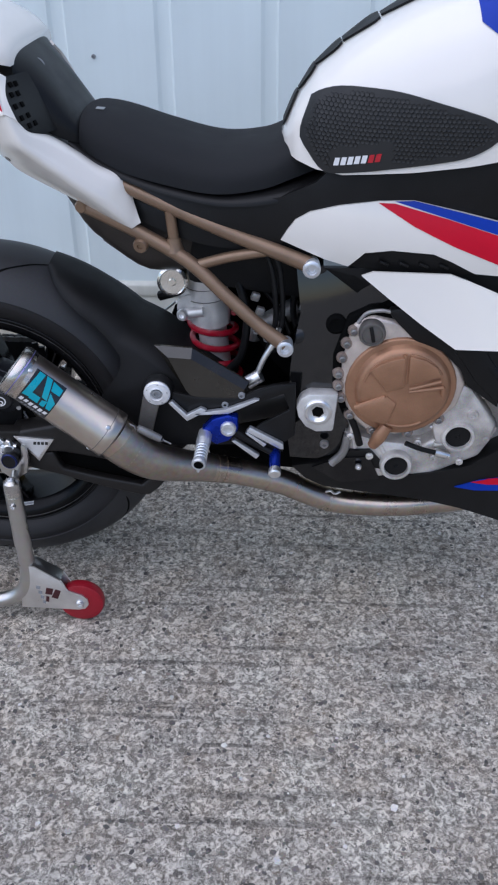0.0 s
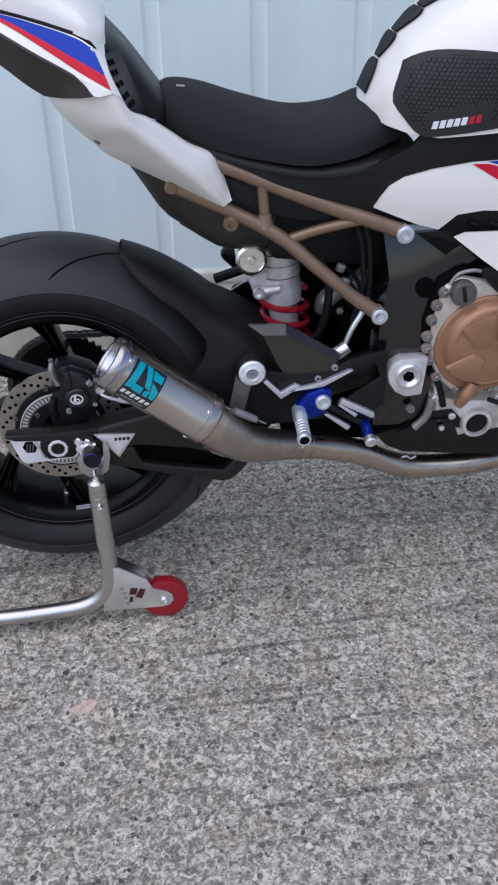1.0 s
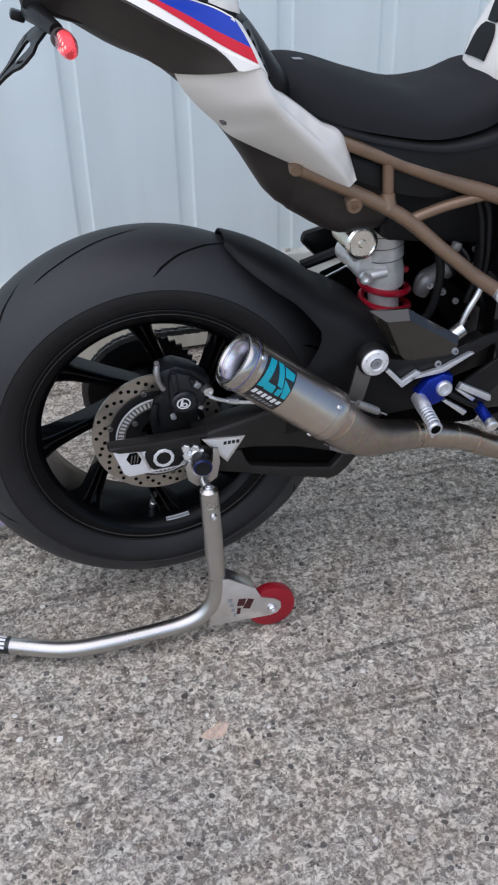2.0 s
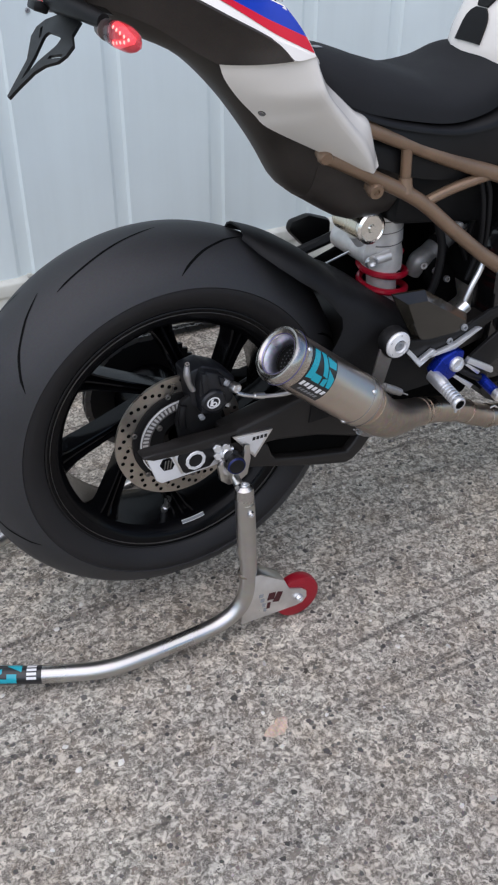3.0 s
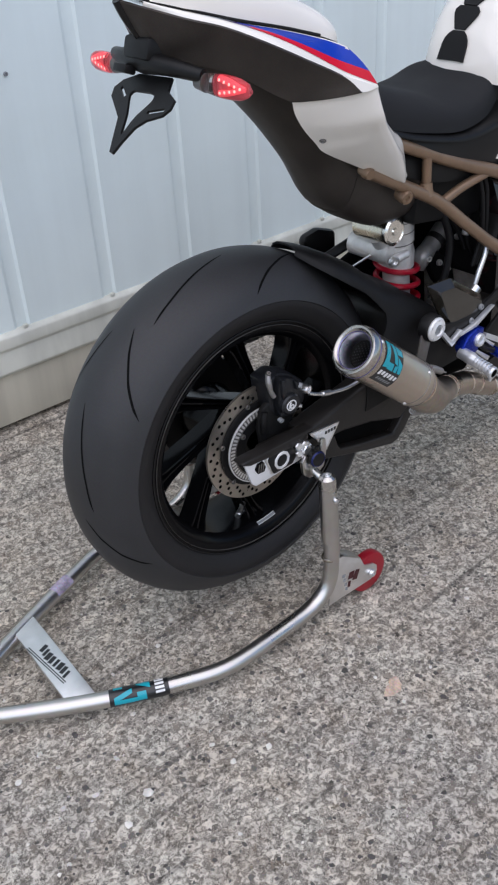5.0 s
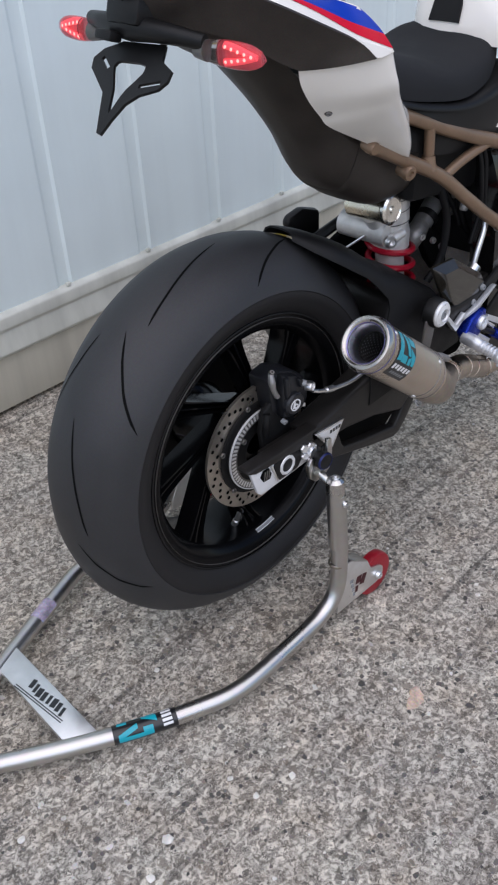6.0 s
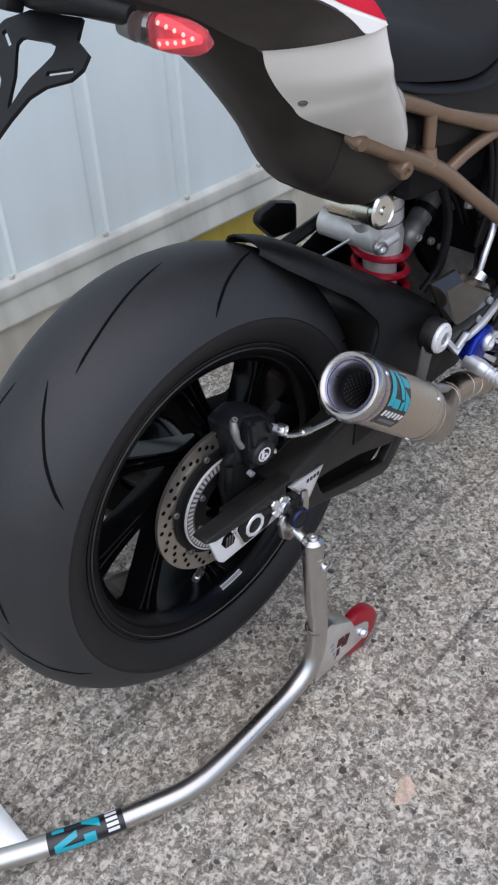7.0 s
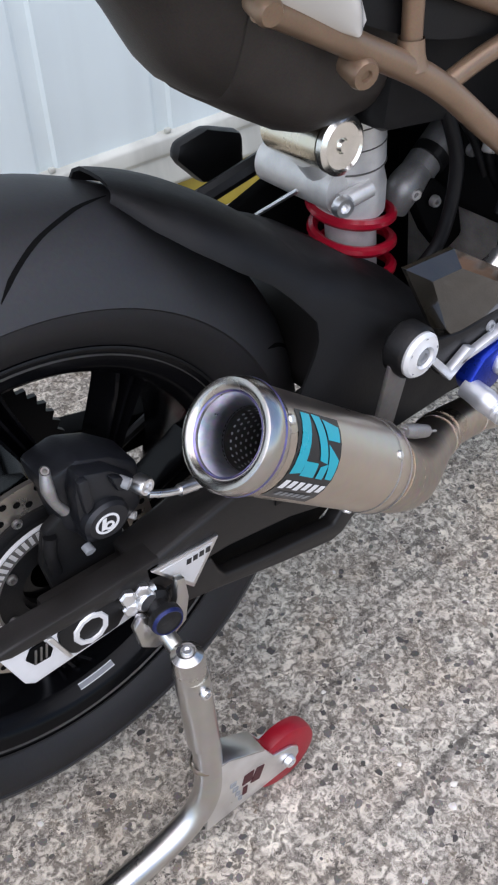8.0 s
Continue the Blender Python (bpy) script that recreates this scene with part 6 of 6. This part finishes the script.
# tail
crease = [(0.146, -0.212, 0.949), (0.158, -0.215, 0.925), (0.169, -0.216, 0.905), (0.191, -0.205, 0.883), (0.217, -0.192, 0.859), (0.241, -0.179, 0.834), (0.261, -0.167, 0.813), (0.285, -0.151, 0.786), (0.302, -0.134, 0.7640)]
inner_line = [(0.160, -0.199, 0.937), (0.169, -0.176, 0.917), (0.189, -0.136, 0.902), (0.222, -0.122, 0.877), (0.251, -0.122, 0.857), (0.285, -0.122, 0.842), (0.297, -0.122, 0.820), (0.305, -0.126, 0.793), (0.312, -0.129, 0.769)]
lower = [(0.0545, -0.134, 0.9335), (0.064, -0.129, 0.914), (0.085, -0.124, 0.888), (0.112, -0.120, 0.862), (0.133, -0.119, 0.843), (0.205, -0.122, 0.805), (0.260, -0.127, 0.777), (0.282, -0.129, 0.767), (0.293, -0.129, 0.7635)]


def side_panel(n=44):
    """Flank, rounded crease and shoulder of the tail panel, in one skin."""
    own = bmesh.new()
    rows = []
    for i, (a, b, c) in enumerate(zip(spline(lower, n), spline(crease, n), spline(inner_line, n))):
        p, q = a.lerp(b, 0.80), b.lerp(c, 0.35)
        row = [a.lerp(p, k / 7) + Vector((0, -0.004, -0.002)) * math.sin(math.pi * k / 9) for k in range(7)]
        row += [p.lerp(b, t).lerp(b.lerp(q, t), t) + Vector((0, -0.004, -0.002)) * math.sin(math.pi * 7 / 9) * (1 - t) for t in (0, 0.2, 0.4, 0.6, 0.8, 1.0)]
        row += [q.lerp(c, k / 5) + Vector((0.5, -0.3, 0.7)) * 0.011 * math.sin(math.pi * min(1, (k + 1) / 6)) * math.sin(math.pi * min(1.0, i / (n - 1) * 1.05)) for k in range(1, 6)]
        rows.append(row)
    rings_mesh(own, rows, closed=False, caps=False)
    bmesh.ops.recalc_face_normals(own, faces=own.faces)
    bmesh.ops.solidify(own, geom=list(own.faces), thickness=0.003)
    return own


low = part("tail_side_panel", side_panel(), M_white, bike, "white lacquered tail side panel", angle=60)
shoulder = part("tail_shoulder", strip([(0.124, -0.172, 1.000), (0.135, -0.192, 0.969), (0.146, -0.212, 0.949)], [(0.140, -0.157, 0.988), (0.146, -0.188, 0.968), (0.160, -0.199, 0.937)], 24, 8, 0.0015), M_white, bike, "white shoulder of the tail panel", angle=60)
low_tree = BVHTree.FromPolygons([v.co for v in low.data.vertices], [p.vertices for p in low.data.polygons])
aim = Vector((0.53, 0.53, 0.66)).normalized()
SCREW = low_tree.ray_cast(Vector((0.1224, -0.1250, 0.8733)) - aim * 0.05, aim)[0]
part("panel_screw", lathe([(0.0046, -0.002), (0.0046, 0.0012), (0.0036, 0.0018), (0.0026, 0.0018), (0.0022, 0.0006), (0, 0.0006)], SCREW, (-0.53, -0.53, -0.66), 18), M_dull, low)
# Thin black ring paints the slight shadow round the screw.
part("screw_recess", lathe([(0.0053, -0.002), (0.0053, 0.0003), (0.0044, 0.0004)], SCREW, (-0.53, -0.53, -0.66), 22), M_black, low)
band_top = [(-0.115, -0.040, 1.077), (-0.099, -0.050, 1.071), (-0.059, -0.080, 1.058), (-0.012, -0.110, 1.043), (0.040, -0.127, 1.030), (0.100, -0.146, 1.012), (0.125, -0.168, 1.000)]
band_low = [(-0.118, -0.042, 1.072), (-0.103, -0.055, 1.066), (-0.080, -0.085, 1.056), (-0.042, -0.115, 1.043), (0.000, -0.145, 1.022), (0.048, -0.170, 0.996), (0.103, -0.190, 0.966), (0.146, -0.212, 0.949)]
BT, BL = spline(band_top, 61), spline(band_low, 61)


def band_patch(u0, u1, edges, lift):
    """A stripe on the band: edges gives, for places along it, where the stripe begins and ends across it."""
    own = bmesh.new()
    rows = []
    us = [q[0] for q in edges]
    for k in range(31):
        u = u0 + (u1 - u0) * k / 30
        i = min(59, int(u * 60))
        f = u * 60 - i
        a, b = BT[i].lerp(BT[i + 1], f), BL[i].lerp(BL[i + 1], f)
        t0, t1 = float(np.interp(u, us, [q[1] for q in edges])), float(np.interp(u, us, [q[2] for q in edges]))
        row = []
        for j in range(7):
            t = t0 + (t1 - t0) * j / 6
            row.append(a.lerp(b, t) + Vector((0, -0.8, 0.5)) * (lift + 0.005 * math.sin(math.pi * t)))
        rows.append(row)
    rings_mesh(own, rows, closed=False, caps=False)
    return own


def backed(own, thick):
    bmesh.ops.recalc_face_normals(own, faces=own.faces)
    bmesh.ops.solidify(own, geom=list(own.faces), thickness=thick)
    return own


upp = part("tail_upper_panel", backed(band_patch(0, 1, [(0, 0, 1), (1, 0, 1)], 0), 0.004), M_white, bike, "white tail panel with blue and red stripes", angle=60)
blue_e = [(0.22, 0.10, 0.12), (0.45, 0.06, 0.24), (0.65, 0.05, 0.46), (0.85, 0.05, 0.60), (1, 0.06, 0.66)]
red_e = [(0.22, 0.12, 0.20), (0.45, 0.24, 0.44), (0.65, 0.46, 0.68), (0.85, 0.60, 0.86), (1, 0.66, 0.96)]
part("blue_stripe", band_patch(0.42, 1, blue_e, 0.0008), M_blue, upp)
part("red_stripe", band_patch(0.46, 1, red_e, 0.0008), M_red, upp)
part("violet_stripe", band_patch(0.22, 0.46, red_e, 0.0007), M_purple, upp)
part("violet_stripe", band_patch(0.24, 0.42, blue_e, 0.0008), M_purple, upp)
part("panel_gap", tube([(x, y + 0.002, z + 0.003) for x, y, z in [(-0.134, -0.018, 1.082)] + band_top[:-1]], 0.0022, 8), M_matt, upp)
rear_top = [(-0.136, -0.014, 1.081)] + band_low[:-1] + [(0.1214, -0.2045, 0.9445)]
rear_low = [(-0.096, -0.022, 1.018), (-0.088, -0.040, 1.006), (-0.050, -0.074, 0.994), (-0.009, -0.100, 0.976), (0.030, -0.124, 0.949), (0.053, -0.136, 0.9365)]
part("tail_black_panel", strip(rear_top, rear_low, 48, 10, -0.004, 0.004), M_tray, bike, "satin black tail side", angle=60)
part("panel_bridge", strip([(0.098, -0.1885, 0.9685), (0.122, -0.201, 0.9588), (0.1465, -0.2125, 0.9485)], [(0.100, -0.1895, 0.9655), (0.121, -0.2045, 0.9450), (0.144, -0.2115, 0.9470)], 14, 4, 0, 0.003), M_white, upp)
part("rear_rim", tube([(-0.137, CY, 1.080), (-0.127, CY, 1.060), (-0.112, CY, 1.038), (-0.097, CY, 1.017)], 0.007, 10), M_gloss, bike, "gloss black tail end")
for src in ("tail_upper_panel", "tail_black_panel", "tail_shoulder"):
    ob = bpy.data.objects[src]
    own = bmesh.new()
    own.from_mesh(ob.data)
    m2 = mirrored(own)
    own.free()
    part(src, m2, ob.data.materials[0], bike)

# seat cowl: white hump with black front trim
cowl_keys = [(-0.134, 1.088, 1.083, 0.012), (-0.099, 1.098, 1.074, 0.040), (-0.059, 1.106, 1.061, 0.068), (-0.012, 1.106, 1.047, 0.097), (0.04, 1.092, 1.034, 0.114), (0.09, 1.066, 1.018, 0.128), (0.12, 1.046, 1.006, 0.140), (0.142, 1.024, 0.998, 0.124)]
part("seat_cowl", saddle(*smooth_keys(cowl_keys, 26), p=0.6), M_white, bike, "white seat cowl", angle=60)
front_keys = [(0.140, 1.014, 0.985, 0.112), (0.155, 1.000, 0.930, 0.110), (0.175, 0.978, 0.905, 0.104), (0.195, 0.950, 0.893, 0.098), (0.212, 0.926, 0.885, 0.09), (0.225, 0.910, 0.880, 0.08)]
trimp = part("cowl_front", saddle(*smooth_keys(front_keys, 16), p=0.5), M_black, bike, "black cowl front with grille", angle=60)
pocket_out = [(0.139, -0.154, 0.988), (0.145, -0.184, 0.966), (0.158, -0.194, 0.936), (0.176, -0.160, 0.908)]
pocket_in = [(0.158, -0.111, 0.988), (0.168, -0.109, 0.965), (0.182, -0.107, 0.935), (0.194, -0.104, 0.905)]
grille = part("grille", strip(pocket_out, pocket_in, 20, 6, 0, 0.004), M_black, trimp, "black side pocket with slots")
PO, PI = spline(pocket_out, 21), spline(pocket_in, 21)
face = (PI[10] - PO[10]).cross(PO[14] - PO[6]).normalized()
face = face if face.y < 0 else -face
for k in range(5):
    for j in range(2):
        c = PO[3 + 3 * k].lerp(PI[3 + 3 * k], 0.16 + 0.20 * j)
        own = block((0.0075, 0.003, 0.0075), width=0.0006)
        own.transform(Matrix.Translation(c + face * 0.0005) @ (-face).to_track_quat("Y", "Z").to_matrix().to_4x4())
        part("grille_slot", own, M_dark, grille)
key = part("key_cover", lathe([(0.0060, 0.001), (0.0095, 0.001), (0.0105, 0.0040), (0.0085, 0.0052), (0.0070, 0.004), (0, 0.004)], (0.158, CY - 0.040, 0.986), (0.62, -0.5, 0.6), 18), M_grey, trimp, "grey keyhole surround")
part("key_slot", lathe([(0.0068, 0.0042), (0, 0.0043)], (0.158, CY - 0.040, 0.986), (0.62, -0.5, 0.6), 12), M_dark, key)

# undertail
def undertail(first=-1.0, grow=0.0):
    own = bmesh.new()
    keys = [(-0.090, 1.012, 1.004, 0.015), (-0.05, 1.0, 0.978, 0.050), (-0.01, 0.99, 0.953, 0.075), (0.052, 0.96, 0.922, 0.092), (0.110, 0.91, 0.867, 0.095), (0.160, 0.87, 0.801, 0.095), (0.192, 0.84, 0.750, 0.093), (0.212, 0.825, 0.722, 0.092), (0.245, 0.81, 0.700, 0.092), (0.30, 0.80, 0.668, 0.090), (0.345, 0.79, 0.663, 0.086), (0.42, 0.78, 0.668, 0.082), (0.465, 0.77, 0.674, 0.07)]
    xs, zt, zl, hw = smooth_keys(keys, 34)
    rings = []
    for x, t, l, h in zip(xs, zt, zl, hw):
        if x < first:
            continue
        l, h = l - grow, h + grow
        ring = []
        for k in range(24):
            a = 2 * math.pi * k / 24
            c, s = math.cos(a), math.sin(a)
            f = (1 + math.copysign(abs(s) ** 0.55, s)) / 2
            wb = float(np.interp(x, (0.18, 0.30), (0.28, 0.85)))
            ring.append((x, CY + h * (wb + (1 - wb) * f) * math.copysign(abs(c) ** 0.55, c), l + (t - l) * f))
        rings.append(ring)
    return rings_mesh(own, rings)


under = part("undertail", undertail(), M_tray, bike, "satin black undertail tray", angle=60)
part("tray_panel", undertail(0.218, 0.0022), M_tray, under, angle=60)

# tail tidy: plate bracket and indicators
tidy = part("plate_bracket", bmesh.new(), M_black, bike, "black tail tidy bracket")
o = Vector((-0.117, CY - 0.008, 0.957))
ex, ez = Vector((0, -1, 0)), Vector((0.74, 0, 0.67)).normalized()
en = ex.cross(ez)


outer = [(-0.034, 0.030), (0.040, 0.034), (0.048, 0.014), (0.072, 0.004), (0.074, -0.010), (0.066, -0.022), (0.040, -0.034), (0.026, -0.048), (0.018, -0.072), (0.014, -0.092), (0.006, -0.091), (-0.022, -0.040), (-0.066, -0.012), (-0.072, 0.002), (-0.062, 0.016)]
inner = [(-0.022, 0.004), (0.012, 0.006), (0.026, 0.004), (0.028, -0.002), (0.028, -0.006), (0.022, -0.018), (0.015, -0.030), (0.012, -0.040), (0.010, -0.054), (0.008, -0.064), (0.004, -0.058), (-0.008, -0.032), (-0.024, -0.010), (-0.028, -0.003), (-0.026, 0.002)]
def slot_at(p0, q0, g, half=0.0145, wide=0.0024):
    c, s = math.cos(radians(g)), math.sin(radians(g))
    return [(p0 + c * a - s * b, q0 + s * a + c * b) for a, b in ((-half, -wide), (half, -wide), (half, wide), (-half, wide))]


bmp = bmesh.new()
for loop in (outer, inner, slot_at(0.0487, -0.018, 18, 0.0165, 0.0026), slot_at(-0.0455, -0.0016, -32, 0.012)):
    vs = [bmp.verts.new(o + ex * p + ez * q) for p, q in loop]
    for k in range(len(vs)):
        bmp.edges.new((vs[k], vs[(k + 1) % len(vs)]))
bmesh.ops.triangle_fill(bmp, use_beauty=True, edges=list(bmp.edges))
geo = bmesh.ops.extrude_face_region(bmp, geom=list(bmp.faces))
bmesh.ops.translate(bmp, vec=en * 0.004, verts=[q for q in geo["geom"] if isinstance(q, bmesh.types.BMVert)])
finish(bmp)
bmp.to_mesh(tidy.data)
bmp.free()
part("tidy_arm", tube([(-0.085, CY + 0.10, 0.998), (-0.10, CY + 0.05, 1.000), (-0.105, CY, 1.000), (-0.10, CY - 0.05, 0.998), (-0.085, CY - 0.105, 0.990)], [0.009, 0.012, 0.016, 0.012, 0.009], 12), M_black, tidy)
part("tidy_mount", block((0.10, 0.06, 0.03), (-0.07, CY, 1.005), (0, 18, 0), 0.006), M_black, tidy)
part("plate_light", block((0.020, 0.030, 0.012), (-0.125, CY + 0.02, 0.992), (0, 20, 0), 0.003), M_black, tidy)


def indicator(s):
    """A lit indicator with a stubby stalk and a row of diodes."""
    yb = CY + s * 0.103
    tipv = Vector((-0.075, CY + s * 0.184, 0.983))
    base = Vector((-0.082, yb, 0.981))
    d = (tipv - base).normalized()
    stem = part("indicator", tube([base - d * 0.014, base + d * 0.004], [0.009, 0.011, 0.0125], 14), M_hanger, bike, "lit red indicator with clear lens")
    up = Vector((0, 0, 1))
    up = (up - d * up.dot(d)).normalized()
    back = d.cross(up)
    if back.x > 0:
        back = -back
    L = (tipv - base).length + 0.006
    for nm, mat, g0, g1, sc in (("clear_lens", M_clearlens, 0.02, 0.30, 1.0), ("red_lens", M_lens, 0.28, 1.0, 1.0)):
        own = bmesh.new()
        rings = []
        for k in range(10):
            t = g0 + (g1 - g0) * k / 9
            h = 0.0150 * math.sin(math.pi * min(1, 0.24 + 0.55 * t)) ** 0.8 * (1 if t < 0.72 else math.sqrt(max(0.04, 1 - ((t - 0.72) / 0.285) ** 2)))
            c = base + d * (L * t) - up * 0.004 * t
            rings.append([c + up * h * math.copysign(abs(math.sin(2 * math.pi * i / 14)) ** 0.8, math.sin(2 * math.pi * i / 14)) + back * min(0.011, 0.75 * h) * math.cos(2 * math.pi * i / 14) for i in range(14)])
        part(nm, rings_mesh(own, rings), mat, stem)
    own = bmesh.new()
    rings = []
    for k in range(8):
        t = 0.20 + 0.70 * k / 7
        h = 0.0120 * math.sin(math.pi * min(1, 0.24 + 0.55 * t)) ** 0.8 * (1 if t < 0.72 else math.sqrt(max(0.04, 1 - ((t - 0.72) / 0.285) ** 2)))
        c = base + d * (L * t) - up * 0.004 * t - back * 0.005
        rings.append([c + up * h * math.sin(2 * math.pi * i / 12) + back * 0.002 * math.cos(2 * math.pi * i / 12) for i in range(12)])
    part("reflector", rings_mesh(own, rings), M_lensback, stem)
    for row in (1, -1):
        a, b = base + d * (L * 0.34) + up * 0.0078 * row - up * 0.001, base + d * (L * 0.86) - up * 0.003
        part("light_strip", tube([a, a.lerp(b, 0.5) + up * 0.001 * row, b], [0.0034, 0.0030, 0.0026], 8), M_ledbase, stem)
        for k in range(5 if row > 0 else 4):
            q = a.lerp(b, 0.08 + 0.20 * k) + back * 0.0032
            part("diode", lathe([(0.0018, 0), (0.0015, 0.0012), (0, 0.0016)], q, back, 8), M_led, stem)


indicator(-1)
indicator(1)

# ---- small things on the ground ----
def flat_stone(r, wide, seed, n=22, high=0.0022):
    """A flush broken stone with an irregular outline."""
    own = bmesh.new()
    rnd = random.Random(seed)
    ph = [rnd.uniform(0, 6.3) for _ in range(3)]
    rings = []
    for s, h in ((1.0, -0.002), (1.0, high * 0.4), (0.82, high * 0.9), (0.3, high)):
        ring = []
        for k in range(n):
            a = 2 * math.pi * k / n
            q = s * r * (1 + 0.22 * math.sin(2 * a + ph[0]) + 0.16 * math.sin(3 * a + ph[1]) + 0.10 * math.sin(7 * a + ph[2]))
            ring.append((q * wide * math.cos(a), q * math.sin(a), h))
        rings.append(ring)
    return rings_mesh(own, rings)


tan = part("tan_stone", flat_stone(0.015, 1.3, 8), M_tanstone)
tan.matrix_world = pose(0.006, -0.412, 0.0, 0, 0, 20)
tagged(tan, "pinkish tan stone set flush in the concrete", "stone")

# aggregate laid bare in the slab, nearest the motorcycle
agg = np.random.default_rng(11)
verts, faces = [], []
for k in range(3800):
    x, y = agg.uniform(-0.95, 1.15), agg.uniform(-0.85, 0.26)
    r = float(np.clip(agg.lognormal(math.log(0.0036), 0.38), 0.0018, 0.0060))
    sides = int(agg.integers(6, 9))
    turn, wide = agg.uniform(0, 6.28), agg.uniform(0.65, 1.0)
    first = len(verts)
    for s, h in ((1.0, -0.0006), (0.88, agg.uniform(0.0002, 0.0012))):
        for i in range(sides):
            a = 2 * math.pi * i / sides
            q = r * s * (agg.uniform(0.6, 1.3) if s == 1.0 else 1.0)
            if s != 1.0:
                bx, by = verts[first + i][0] - x, verts[first + i][1] - y
                verts.append((x + bx * s, y + by * s, h))
            else:
                u, v = q * math.cos(a), q * wide * math.sin(a)
                verts.append((x + u * math.cos(turn) - v * math.sin(turn), y + u * math.sin(turn) + v * math.cos(turn), h))
    for i in range(sides):
        j = (i + 1) % sides
        faces.append((first + i, first + j, first + sides + j, first + sides + i))
    faces.append(tuple(range(first + sides, first + 2 * sides)))
me = bpy.data.meshes.new("exposed_aggregate")
me.from_pydata(verts, [], faces)
me.materials.append(M_pebble)
aggregate = new("exposed_aggregate", me)
tagged(aggregate, "grey and brown stones laid bare in the concrete", "gravel", kind="stuff")

rng = random.Random(4)
own = bmesh.new()
fixed = [(0.453, -0.497, 0.006), (0.727, -0.603, 0.007), (-0.435, -0.295, 0.0095), (-0.299, -0.342, 0.0065), (-0.237, -0.3585, 0.007), (0.295, -0.343, 0.005), (0.274, -0.359, 0.005), (-0.581, -0.139, 0.008), (-0.366, -0.150, 0.006), (-0.241, -0.049, 0.006), (-0.183, -0.010, 0.005), (-0.489, -0.321, 0.007), (-0.304, -0.292, 0.005)]
for k in range(160):
    x, y, r = fixed[k] if k < len(fixed) else (rng.uniform(-0.9, 1.1), rng.uniform(-0.95, 0.8), rng.uniform(0.0015, 0.0040))
    one = bmesh.new()
    bmesh.ops.create_icosphere(one, subdivisions=1, radius=r)
    for v in one.verts:
        v.co *= rng.uniform(0.7, 1.2)
        v.co.z = v.co.z * 0.35 + r * 0.2
    bmesh.ops.transform(one, matrix=pose(x, y, 0.0002, 0, 0, rng.uniform(0, 360)), verts=one.verts)
    join(own, one)
chips = part("stone_chips", own, M_chip)
tagged(chips, "scattered pale stone chips on concrete", "gravel", kind="stuff")
